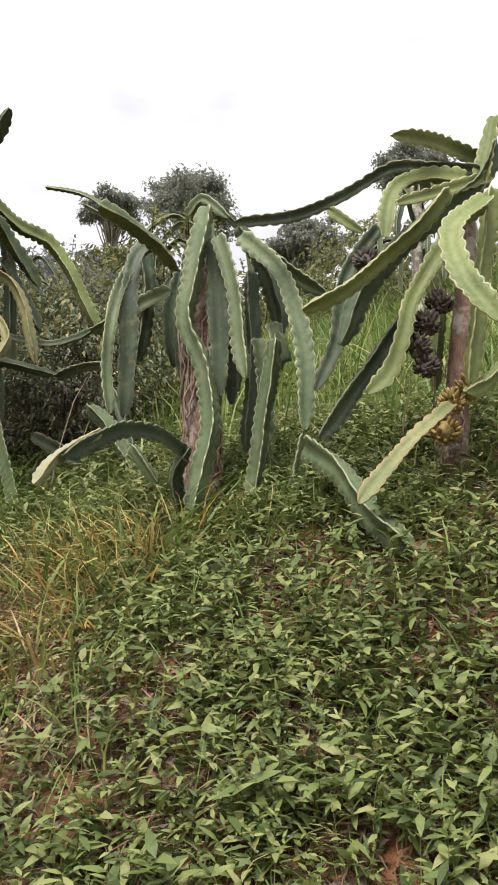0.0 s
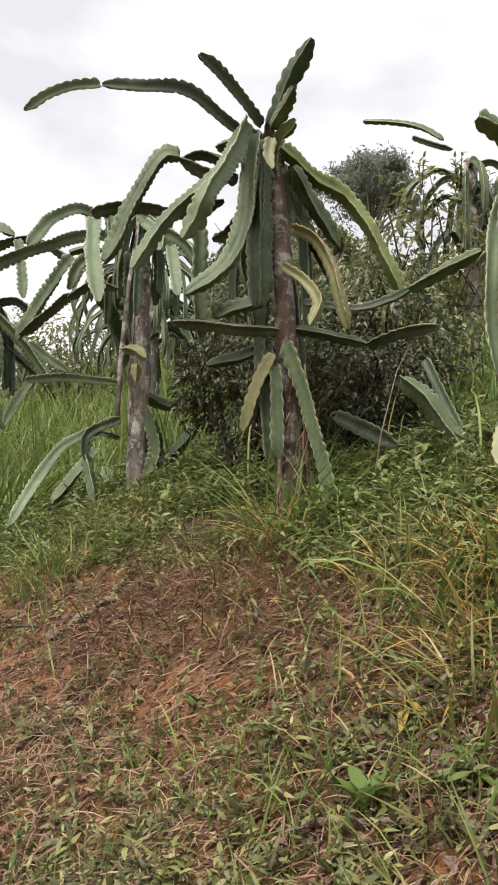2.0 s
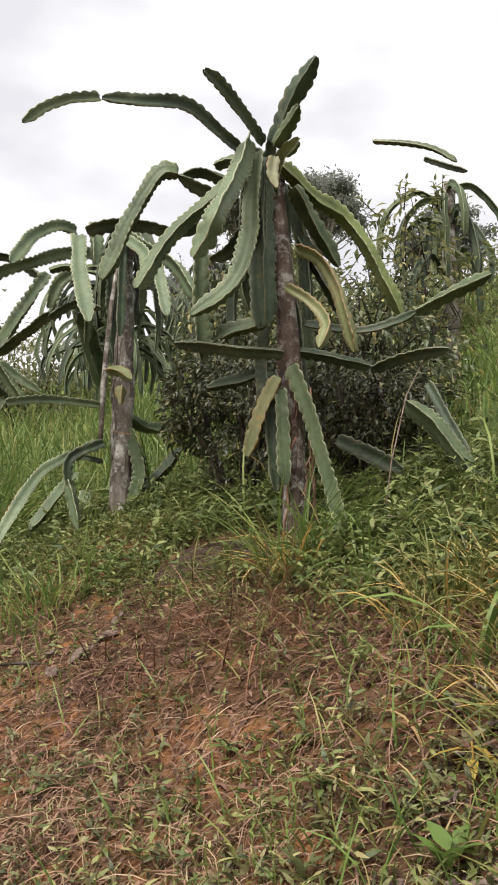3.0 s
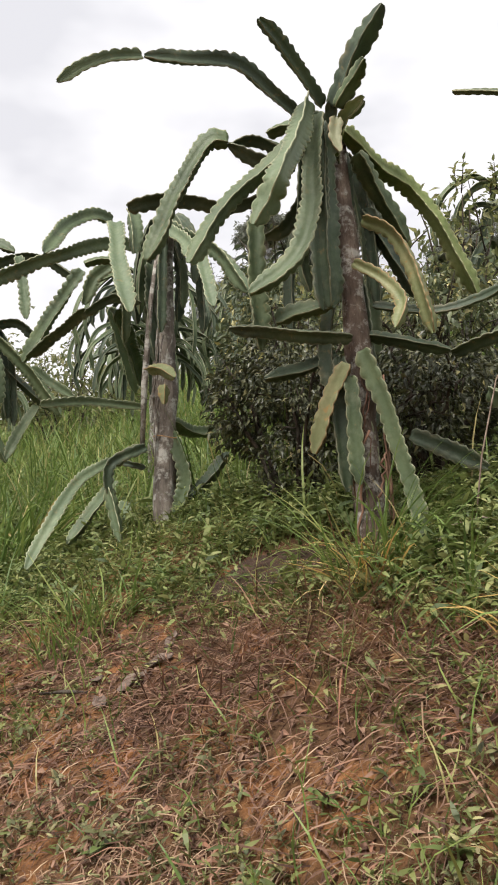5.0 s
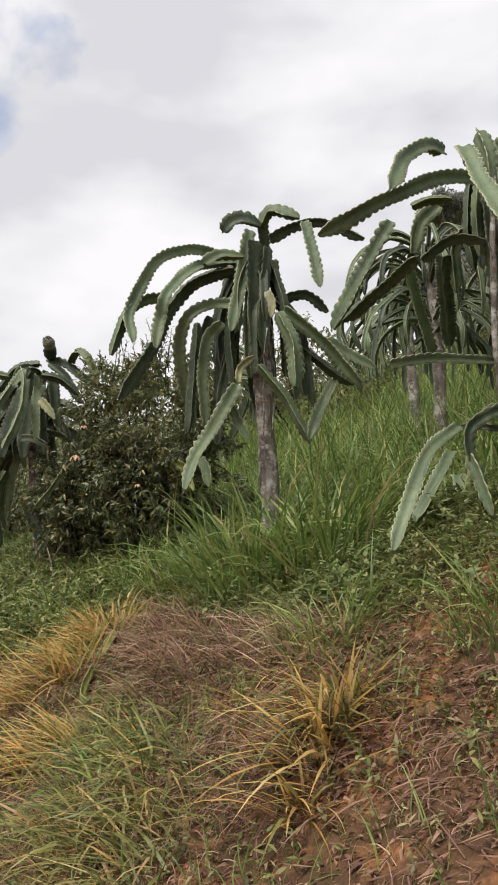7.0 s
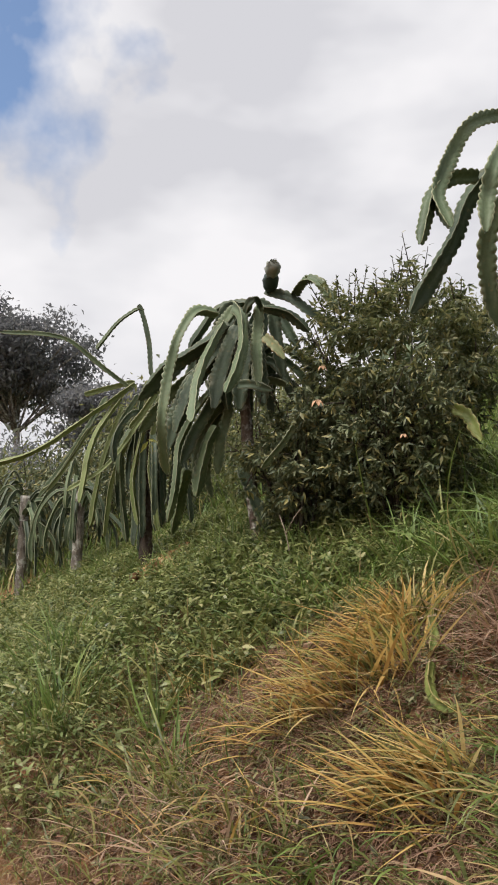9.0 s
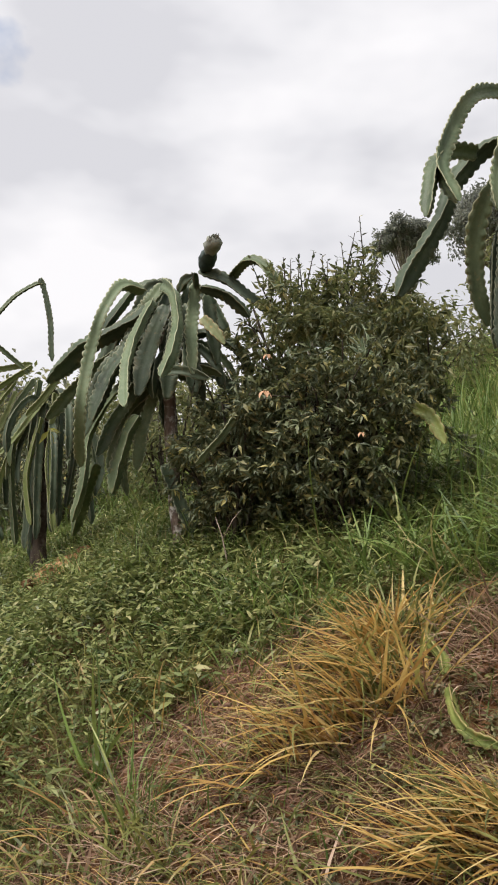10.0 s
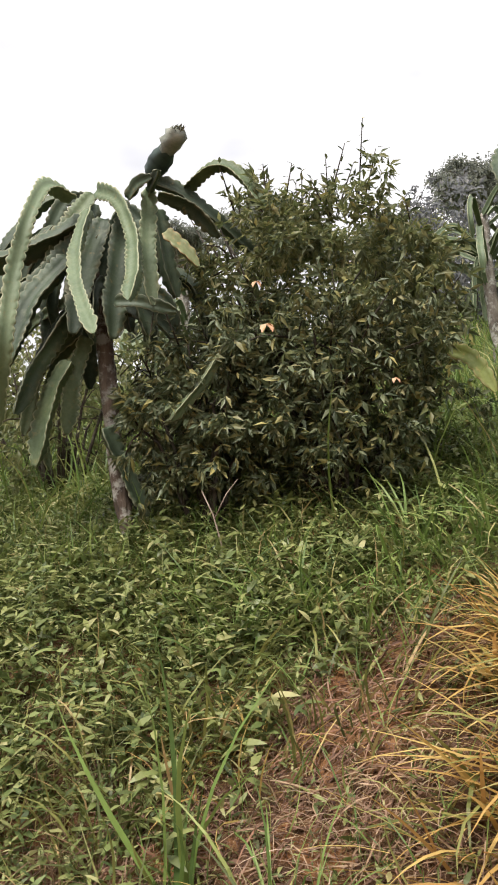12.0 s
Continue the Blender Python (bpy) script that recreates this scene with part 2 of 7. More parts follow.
# far woods: haze painted in as a lighter, duller green
FAR_LEAF_HAZED = leaf_mat("hazed_far_foliage", (0.0, (0.13, 0.16, 0.10)), (0.6, (0.20, 0.235, 0.145)), (1.0, (0.28, 0.30, 0.19)), rough=0.6, share=0.5, mottle=2.0)

m = Mat("dried_fruit")
FRUIT = m.finish(m.ramp(m.noise(40.0), (0.35, (0.13, 0.095, 0.035)), (0.65, (0.40, 0.29, 0.105))), 0.7, 0.3)
m = Mat("dried_fruit_dark")
FRUIT_DARK = m.finish(m.ramp(m.noise(40.0), (0.35, (0.035, 0.028, 0.026)), (0.65, (0.12, 0.10, 0.085))), 0.75, 0.3)
m = Mat("dead_leaf")
DEAD_LEAF = m.finish(m.ramp(m.noise(30.0), (0.3, (0.13, 0.09, 0.07)), (0.7, (0.34, 0.27, 0.22))), 0.85, 0.2)
m = Mat("dark_dead_leaf")
DARK_LEAF = m.finish(m.ramp(m.noise(24.0), (0.3, (0.075, 0.052, 0.042)), (0.7, (0.23, 0.175, 0.14))), 0.85, 0.2)
m = Mat("sand")
m.bump(m.noise(60.0, 6.0), 0.6, 0.01)
SAND = m.finish(m.ramp(m.noise(12.0, 6.0), (0.3, (0.24, 0.13, 0.06)), (0.7, (0.46, 0.29, 0.15))), 0.95, 0.1)
m = Mat("orange_leaf")
ORANGE = m.finish(m.ramp(m.noise(20.0), (0.3, (0.38, 0.20, 0.11)), (0.7, (0.52, 0.33, 0.20))), 0.6, 0.3)
YELLOW_LEAF = leaf_mat("yellow_leaf", (0.0, (0.36, 0.30, 0.05)), (0.6, (0.50, 0.36, 0.07)), (1.0, (0.52, 0.28, 0.07)), rough=0.6)
# soil colour darkened to stand for the shade at the posts' foot
m = Mat("shaded_soil")
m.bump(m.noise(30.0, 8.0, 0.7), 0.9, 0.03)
SHADE_SOIL = m.finish(m.ramp(m.noise(14.0, 6.0, 0.7), (0.3, (0.030, 0.019, 0.014)), (0.7, (0.10, 0.065, 0.045))), 0.95, 0.15)
m = Mat("bud_skin")
BUD = m.finish(m.ramp(m.noise(25.0), (0.3, (0.02, 0.035, 0.03)), (0.7, (0.05, 0.075, 0.06))), 0.55, 0.4)
m = Mat("bud_tip")
BUD_TIP = m.finish(m.ramp(m.noise(25.0), (0.3, (0.15, 0.165, 0.14)), (0.7, (0.31, 0.32, 0.27))), 0.7, 0.3)

# ---------------------------------------------------------------- mesh helpers
rng = np.random.default_rng(7)


def np_mesh(name, verts, tris, smooth=False):
    me = bpy.data.meshes.new(name)
    verts, tris = np.asarray(verts, np.float32), np.asarray(tris, np.int32)
    me.vertices.add(len(verts))
    me.vertices.foreach_set("co", verts.ravel())
    me.loops.add(tris.size)
    me.loops.foreach_set("vertex_index", tris.ravel())
    me.polygons.add(len(tris))
    me.polygons.foreach_set("loop_start", np.arange(0, tris.size, 3, dtype=np.int32))
    me.polygons.foreach_set("loop_total", np.full(len(tris), 3, np.int32))
    me.update(calc_edges=True)
    me.polygons.foreach_set("use_smooth", np.full(len(tris), smooth))
    return me


def part(name, me, mat, parent=None, label=""):
    """One mesh object, under a thing where there is one."""
    me.materials.append(mat)
    ob = new(name, me)
    ob.parent = parent
    return tagged(ob, label)


def joined(*pieces):
    """Several (verts, tris) as one."""
    vs, ts, at = [], [], 0
    for v, t in pieces:
        vs.append(v), ts.append(np.asarray(t) + at)
        at += len(v)
    return np.concatenate(vs), np.concatenate(ts)


def blade(length, width, bend, rows=4, lie=0.0):
    """A grass blade along +y that rises and bends over."""
    t = np.linspace(0, 1, rows + 1)
    ang = radians(82) * (1 - lie) - bend * t
    y = np.r_[0, np.cumsum(np.cos(ang[:-1]))] * length / rows
    z = np.r_[0, np.cumsum(np.sin(ang[:-1]))] * length / rows
    w = width * (1 - t**1.7) * (0.6 + 0.9 * t * (1 - t))
    v, f = [], []
    for i in range(rows):
        v += [(-w[i] / 2, y[i], z[i]), (w[i] / 2, y[i], z[i] + w[i] * 0.25)]
    v.append((0, y[-1], z[-1]))
    for i in range(rows - 1):
        a = 2 * i
        f += [(a, a + 1, a + 3), (a, a + 3, a + 2)]
    a = 2 * (rows - 1)
    f.append((a, a + 1, a + 2))
    return np.array(v), np.array(f)


def leaf(length, width, fold=0.25, droop=0.25, rich=True):
    """A pointed leaf along +y, folded at the midrib."""
    rows = ((0.0, 0.0), (0.30, 1.0), (0.68, 0.72), (1.0, 0.0)) if rich else ((0.0, 0.0), (0.42, 1.0), (1.0, 0.0))
    v, f = [], []
    for t, w in rows:
        z = -droop * length * t * t
        half = width / 2 * w
        v += [(-half, t * length, z + fold * half), (0, t * length, z), (half, t * length, z + fold * half)]
    for i in range(len(rows) - 1):
        a, b = 3 * i, 3 * i + 3
        for k in (0, 1):
            if i > 0:
                f.append((a + k, a + k + 1, b + k + 1))
            if i < len(rows) - 2:
                f.append((a + k, b + k + 1, b + k))
            if i == 0:
                f[-1] = (a + 1, b + k + 1, b + k)
    return np.array(v), np.array(f)


def lens_leaf(length, width, fold=0.25, droop=0.25):
    """A small flat pointed leaf along +y, drooping and slightly cupped."""
    v = [(0, 0, 0)]
    for t, w in ((0.33, 1.0), (0.70, 0.70)):
        half, z = width / 2 * w, -droop * length * t * t
        v += [(-half, t * length, z + fold * half), (half, t * length, z + 0.3 * fold * half)]
    v.append((0, length, -droop * length))
    return np.array(v), np.array([(0, 2, 1), (1, 2, 4), (1, 4, 3), (3, 4, 5)])


def placed(piece, m):
    v, t = piece
    return v @ np.array(m.to_3x3()).T + np.array(m.translation), t


def turns(yaw, pitch=0.0, roll=0.0):
    """Rotation matrices, one a row: roll about y, pitch about x, then yaw about z."""
    yaw, pitch, roll = np.broadcast_arrays(np.asarray(yaw, float), pitch, roll)
    cy, sy, cp, sp, cr, sr = np.cos(yaw), np.sin(yaw), np.cos(pitch), np.sin(pitch), np.cos(roll), np.sin(roll)
    o, e = np.zeros_like(cy), np.ones_like(cy)
    rz = np.stack([cy, -sy, o, sy, cy, o, o, o, e], -1).reshape(-1, 3, 3)
    rx = np.stack([e, o, o, o, cp, -sp, o, sp, cp], -1).reshape(-1, 3, 3)
    ry = np.stack([cr, o, sr, o, e, o, -sr, o, cr], -1).reshape(-1, 3, 3)
    return rz @ rx @ ry


def scatter(templates, where, rot, scale):
    """Copies of the templates at the places, joined into one (verts, tris)."""
    kind = rng.integers(len(templates), size=len(where))
    pieces, at = [], 0
    vs, ts = [], []
    for k, (v, t) in enumerate(templates):
        pick = kind == k
        n = int(pick.sum())
        if not n:
            continue
        w = np.einsum("nij,vj->nvi", rot[pick], v) * scale[pick][:, None, None] + where[pick][:, None]
        vs.append(w.reshape(-1, 3))
        ts.append((t[None] + (np.arange(n) * len(v))[:, None, None]).reshape(-1, 3) + at)
        at += n * len(v)
    return np.concatenate(vs), np.concatenate(ts)


def tube(points, radii, sides=8, rough=0.0, seed=0):
    """A tapered, slightly uneven limb along the points."""
    pts, r = np.array(points, float), np.array(radii, float)
    local = np.random.default_rng(seed)
    tan = np.gradient(pts, axis=0)
    tan /= np.linalg.norm(tan, axis=1)[:, None] + 1e-9
    ref = np.array([1.0, 0.13, 0.07])
    a = np.cross(tan, ref)
    a /= np.linalg.norm(a, axis=1)[:, None] + 1e-9
    b = np.cross(tan, a)
    ang = np.linspace(0, 2 * np.pi, sides, endpoint=False)
    wob = 1 + rough * local.normal(size=(len(pts), sides))
    ring = pts[:, None] + (np.cos(ang)[None, :, None] * a[:, None] + np.sin(ang)[None, :, None] * b[:, None]) * (r[:, None] * wob)[..., None]
    v = np.concatenate([ring.reshape(-1, 3), pts[:1], pts[-1:]])
    t = []
    for i in range(len(pts) - 1):
        for k in range(sides):
            p, q = i * sides + k, i * sides + (k + 1) % sides
            t += [(p, q, q + sides), (p, q + sides, p + sides)]
    e = len(pts) * sides
    for k in range(sides):
        t += [(e, (k + 1) % sides, k), (e + 1, e - sides + k, e - sides + (k + 1) % sides)]
    return v, np.array(t)


def spline(ctrl, step):
    """A smooth line through the control points, in even steps."""
    p = np.array(ctrl, float)
    p = np.concatenate([2 * p[:1] - p[1:2], p, 2 * p[-1:] - p[-2:-1]])
    u = np.linspace(0, 1, 24, endpoint=False)[:, None]
    out = []
    for i in range(1, len(p) - 2):
        a, b, c, d = p[i - 1 : i + 3]
        out.append(0.5 * (2 * b + (c - a) * u + (2 * a - 5 * b + 4 * c - d) * u**2 + (3 * b - a - 3 * c + d) * u**3))
    line = np.concatenate(out + [p[-2:-1]])
    far = np.r_[0, np.cumsum(np.linalg.norm(np.diff(line, axis=0), axis=1))]
    n = max(6, int(far[-1] / step))
    at = np.linspace(0, far[-1], n + 1)
    return np.stack([np.interp(at, far, line[:, k]) for k in range(3)], 1), at


# ---------------------------------------------------------------- the lie of the land
ROW, FIELD = np.array([-0.87, 0.49]), np.array([0.49, 0.87])   # along the row of posts; up the hill
BANK_N = (-60, -4, 0.35, 0.9, 1.5, 1.75, 2.0, 2.3, 2.6, 2.9, 3.5, 4.2, 10, 14, 30, 80, 130, 500)
BANK_Z = (-6, -0.3, 0.0, 0.36, 0.86, 1.02, 1.18, 1.37, 1.54, 1.73, 2.06, 2.38, 4.7, 6.2, 12.3, 31, 54, 110)
SHIFT_S = (-8, 1.4, 2.4, 3.2, 4.8, 6.3, 7.6, 8.5, 9.5, 11, 16)
SHIFT_N = (-0.1, -0.2, -0.1, 0.02, 0.08, 0.28, 0.2, 0.08, -0.25, -0.3, -0.2)


def lumps(x, y):
    return (np.sin(2.1 * x + 1.3 * y) + np.sin(-1.7 * x + 2.9 * y + 1) + 0.6 * np.sin(5.3 * x + 3.7 * y + 2) + 0.5 * np.sin(-6.1 * x + 4.9 * y)
            + 0.35 * np.sin(11 * x - 9 * y) + 0.3 * np.sin(13 * x + 12 * y + 2))


def sn(x, y):
    return x * ROW[0] + y * ROW[1], x * FIELD[0] + y * FIELD[1]


def xy(s, n):
    d = ROW[0] * FIELD[1] - ROW[1] * FIELD[0]
    return (s * FIELD[1] - n * ROW[1]) / d, (ROW[0] * n - FIELD[0] * s) / d


def height(x, y):
    x, y = np.asarray(x, float), np.asarray(y, float)
    s, n = sn(x, y)
    m = n - np.interp(s, SHIFT_S, SHIFT_N)
    z = (np.interp(m - 0.12, BANK_N, BANK_Z) + np.interp(m, BANK_N, BANK_Z) + np.interp(m + 0.12, BANK_N, BANK_Z)) / 3
    return z + 0.016 * lumps(x, y) * np.clip((n - 0.6) * 2, 0.15, 1)


def level(s, n):
    """How far up the bank a place lies, whatever the bank's bends."""
    return n - np.interp(s, SHIFT_S, SHIFT_N)


def spread(count, s0, s1, n0, n1, keep=None):
    """Random places on the ground in a stretch of the plan, thinned by keep(s, level)."""
    s, n = rng.uniform(s0, s1, count), rng.uniform(n0, n1, count)
    if keep is not None:
        ok = rng.uniform(size=count) < keep(s, level(s, n))
        s, n = s[ok], n[ok]
    x, y = xy(s, n)
    return np.stack([x, y, height(x, y)], 1)


def steps(*spans):
    return np.concatenate([np.arange(a, b, d) for a, b, d in spans] + [[spans[-1][1]]])


gs = steps((-600, -60, 60), (-60, -6, 3), (-6, -2, 0.25), (-2, 14, 0.06), (14, 20, 0.4), (20, 80, 4), (80, 700, 62))
gn = steps((-500, -40, 46), (-40, -2, 2), (-2, 1, 0.2), (1, 4.6, 0.05), (4.6, 14, 0.4), (14, 60, 3), (60, 140, 10), (140, 700, 56))
S, N = np.meshgrid(gs, gn, indexing="ij")
GX, GY = xy(S, N)
GZ = height(GX, GY)
fine = (S > -2) & (S < 14) & (N > 1) & (N < 4.6)
GZ = GZ + np.where(fine, rng.normal(0, 0.006, GZ.shape), 0)
nx, ny = S.shape
idx = np.arange(nx * ny).reshape(nx, ny)
quad = np.stack([idx[:-1, :-1], idx[1:, :-1], idx[1:, 1:], idx[:-1, 1:]], -1).reshape(-1, 4)
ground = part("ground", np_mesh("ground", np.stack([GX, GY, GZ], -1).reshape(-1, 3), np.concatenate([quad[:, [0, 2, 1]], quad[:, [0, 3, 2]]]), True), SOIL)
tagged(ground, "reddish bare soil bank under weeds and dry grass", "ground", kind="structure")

# ---------------------------------------------------------------- cactus plants on posts


def stem_mesh(ctrl, width, twist=0.0, seed=0, step=0.0085):
    """A three-winged climbing cactus stem with scalloped wing edges."""
    local = np.random.default_rng(seed)
    line, at = spline(ctrl, step)
    n = len(line)
    tan = np.gradient(line, axis=0)
    tan /= np.linalg.norm(tan, axis=1)[:, None] + 1e-9
    a = np.cross(tan[0], (0.3, 1.0, 0.2))
    a /= np.linalg.norm(a)
    sides = []
    for k in range(n):
        a = a - tan[k] * (a @ tan[k])
        a /= np.linalg.norm(a) + 1e-9
        sides.append(a)
    a = np.array(sides)
    b = np.cross(tan, a)
    total = at[-1]
    ends = np.clip(np.minimum(at / (0.35 * width) + 0.35, (total - at) / (0.9 * width) + 0.10), 0, 1) ** 0.55
    body = width * 0.435 * ends * (1 + 0.07 * np.sin(at * local.uniform(5, 11) + local.uniform(0, 6)))
    turn = twist + local.uniform(-0.25, 0.25) + at / max(total, 0.3) * local.uniform(-0.5, 0.5)
    rings, edge, bead = [], [], []
    pitch = local.uniform(0.036, 0.050)
    drift = 0.35 * np.sin(at * local.uniform(9, 15) + local.uniform(0, 6))
    for k in range(3):
        wing = turn + k * 2 * np.pi / 3
        step_at = at / pitch + k * 0.37 + drift
        saw = step_at % 1.0
        uneven = 0.75 + 0.5 * np.sin(np.floor(step_at) * 2.9 + k + seed) ** 2
        notch = np.sin(np.pi * saw ** 1.2) ** 0.6
        r = body * (0.74 + 0.29 * notch * uneven + 0.05 * np.sin(at * 21 + 2 * k + seed))
        side = 0.0026 + 0 * at
        sway = body * (0.05 * np.sin(at * 23 + 2.1 * k + seed) + 0.03 * np.sin(at * 57 + k))
        bead.append(np.where(saw > 0.82, 1.0, 0.95 + 0.03 * np.sin(at * 40 + k)))
        d = np.cos(wing)[:, None] * a + np.sin(wing)[:, None] * b
        e = -np.sin(wing)[:, None] * a + np.cos(wing)[:, None] * b
        half = wing + np.pi / 3
        valley = np.cos(half)[:, None] * a + np.sin(half)[:, None] * b
        rings += [line + d * r[:, None] + e * (sway - side)[:, None], line + d * r[:, None] + e * (sway + side)[:, None],
                  line + d * (r * 0.45)[:, None] + e * (0.060 * body + 0.4 * sway)[:, None], line + valley * (body * 0.15)[:, None],
                  line + (np.cos(wing + 2 * np.pi / 3)[:, None] * a + np.sin(wing + 2 * np.pi / 3)[:, None] * b) * (r * 0.45)[:, None]
                  - (-np.sin(wing + 2 * np.pi / 3)[:, None] * a + np.cos(wing + 2 * np.pi / 3)[:, None] * b) * (0.065 * body)[:, None]]
        edge += [bead[-1], bead[-1], 0.45 + 0 * at, 0 * at, 0.45 + 0 * at]
    ring = np.stack(rings, 1)
    c = ring.shape[1]
    v = np.concatenate([ring.reshape(-1, 3), line[:1], line[-1:]])
    i, k = np.meshgrid(np.arange(n - 1), np.arange(c), indexing="ij")
    p, q = i * c + k, i * c + (k + 1) % c
    t = np.concatenate([np.stack([p, q, q + c], -1).reshape(-1, 3), np.stack([p, q + c, p + c], -1).reshape(-1, 3)])
    k = np.arange(c)
    t = np.concatenate([t, np.stack([np.full(c, n * c), (k + 1) % c, k], -1), np.stack([np.full(c, n * c + 1), (n - 1) * c + k, (n - 1) * c + (k + 1) % c], -1)])
    me = np_mesh("stem", v, t, True)
    at_edge = me.attributes.new("edge", "FLOAT", "POINT")
    at_edge.data.foreach_set("value", np.r_[np.stack(edge, 1).ravel(), 0.5, 0.5].astype(np.float32))
    return me


count = [0]


def stem(p, width, *ctrl, skin=None, label="", step=0.0105):
    count[0] += 1
    k = count[0]
    pick = skin or (CACTUS, CACTUS, CACTUS_DARK, CACTUS, CACTUS_PALE)[k % 5]
    if pick is CACTUS_DARK:
        step = max(step, 0.014)
    return part("stem", stem_mesh(ctrl, width, (k * 1.7) % 2.1, k, step), pick, p, label)


def post_mesh(top, r0, r1, lean=(0, 0), seed=0, sink=0.12):
    k = np.linspace(0, 1, 26)
    local = np.random.default_rng(seed)
    pts = np.stack([lean[0] * k + 0.008 * np.sin(9 * k + seed), lean[1] * k + 0.006 * np.sin(7 * k), -sink + (top + sink) * k], 1)
    r = (r0 + (r1 - r0) * k) * (1 + 0.05 * np.sin(23 * k + seed) + 0.03 * local.normal(size=len(k)))
    v, t = tube(pts, r, 14, 0.05, seed)
    return np_mesh("post", v, t, True)


def plant(x, y, label, dz=0.0):
    p = new("dragon_fruit_plant")
    p.location = (x, y, float(height(x, y)) + dz)
    return tagged(p, label, "cactus", "row of dragon fruit plants")


def at_base(x, y, z):
    """A plant whose stems are told from the foot of its post at that height."""
    p = new("dragon_fruit_plant")
    p.location = (x, y, z)
    return p


def ring_mesh(z, r):
    """A string tied round a post."""
    a = np.linspace(0, 2 * np.pi, 25)
    return np_mesh("tie", *tube(np.stack([r * np.cos(a), r * np.sin(a), z + 0.008 * np.sin(2 * a)], 1), np.full(25, 0.0035), 5), True)


def cluster(p, x, y, z, size, seed, mat=None):
    """A knobbly cluster of small dried fruit."""
    local = np.random.default_rng(seed)
    pieces = []
    for k in range(64):
        d = local.normal(size=3)
        d /= np.linalg.norm(d)
        c = np.array((x, y, z)) + d * size * (0.85, 0.7, 0.72)
        d = d + (0, 0, 0.5)
        pts = [c - d * 0.008, c, c + d * 0.008, c + d * 0.016]
        pieces.append(tube(pts, (0.004, 0.0082, 0.0062, 0.0012), 5, 0.08, seed + k))
    pieces.append(tube([(x, y, z - size * 0.6), (x, y, z), (x, y, z + size * 0.6)], (size * 0.4, size * 0.65, size * 0.3), 8, 0.1, seed))
    return part("dried_fruit", np_mesh("dried_fruit", *joined(*pieces), True), mat or FRUIT, p, "knobbly dark cluster of small dried fruit" if mat else "knobbly golden-brown cluster of small dried fruit")


def aerial_roots(p, strands, z0, z1, r, seed, mat):
    """Dry root strands that cling to a post."""
    local = np.random.default_rng(seed)
    pieces = []
    for k in range(strands):
        a0, turn = local.uniform(0, 2 * np.pi), local.normal(0, 0.7)
        lo = local.uniform(z0, z0 + 0.5 * (z1 - z0))
        q = np.linspace(0, 1, 8)
        a, z = a0 + turn * q + 0.15 * local.normal(size=8), lo + (min(z1, lo + local.uniform(0.2, 0.7) * (z1 - z0)) - lo) * q
        rr = r * (1.02 + 0.10 * np.abs(local.normal(size=8)))
        pieces.append(tube(np.stack([rr * np.cos(a), rr * np.sin(a), z], 1), np.full(8, local.uniform(0.0025, 0.006)), 5, 0.1, seed + k))
    part("root_mat", np_mesh("root_mat", *joined(*pieces), True), mat, p, "dry root strands clinging to the post")["kind"] = "stuff"


def leaf_fan(size, seed):
    """A twig's end with five drooping leaves."""
    local = np.random.default_rng(seed)
    pieces = []
    for k in range(5):
        m4 = Matrix.Translation((0, size * 0.28 * k / 4, -size * 0.05 * k)) @ Euler((local.uniform(-1.2, 0.35), local.normal(0, .5), local.uniform(-1.7, 1.7))).to_matrix().to_4x4()
        grow = size * local.uniform(0.75, 1.15)
        pieces.append(placed(leaf(grow, grow * local.uniform(0.28, 0.38), 0.3, local.uniform(0.15, 0.5), False), m4))
    return joined(*pieces)


def thick_head(p, stems, hub, reach, width, fall, seed):
    """Stems that droop from the head of a post in a dense mass, its inner shade put into their dark skin."""
    local = np.random.default_rng(seed)
    for k in range(stems):
        a = k * 2.399 + local.uniform(-.3, .3)
        d = np.array((math.cos(a), 0.8 * math.sin(a), 0))
        c0 = np.array(hub) + (0, 0, -local.uniform(0.0, 0.35))
        r, drop = reach * local.uniform(0.5, 1.0), fall * local.uniform(0.45, 1.0)
        up = local.uniform(-0.02, 0.10)
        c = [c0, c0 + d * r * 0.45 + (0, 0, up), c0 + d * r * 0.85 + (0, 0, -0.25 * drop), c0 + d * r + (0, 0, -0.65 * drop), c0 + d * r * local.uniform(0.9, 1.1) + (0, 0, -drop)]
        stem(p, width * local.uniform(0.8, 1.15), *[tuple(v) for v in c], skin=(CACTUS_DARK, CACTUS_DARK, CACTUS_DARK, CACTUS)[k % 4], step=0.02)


# nearest plant of the walk
p = at_base(-0.19, 3.41, 1.74)
tagged(p, "leafless dragon fruit cactus with long hanging stems on a reddish post", "cactus", "row of dragon fruit plants")
part("post", post_mesh(1.22, 0.084, 0.068, (0.03, 0.02), 1), BARK_RED, p, "fibrous reddish-brown post")
stem(p, 0.028, (-0.78, 0.37, 1.68), (-0.64, 0.34, 1.64), (-0.54, 0.31, 1.59), (-0.46, 0.29, 1.52), skin=CACTUS)
stem(p, 0.085, (-0.37, -0.39, 1.22), (-0.26, -0.27, 1.19), (-0.17, -0.15, 1.15), (-0.10, -0.04, 1.09), skin=CACTUS)
stem(p, 0.029, (-0.58, 0.34, 1.57), (-0.51, 0.29, 1.51), (-0.43, 0.24, 1.45), skin=CACTUS_DARK)
stem(p, 0.098, (-0.17, -0.06, 1.22), (-0.26, -0.12, 1.12), (-0.28, -0.19, 0.93), (-0.28, -0.20, 0.70), (-0.29, -0.21, 0.42), skin=CACTUS_DARK)
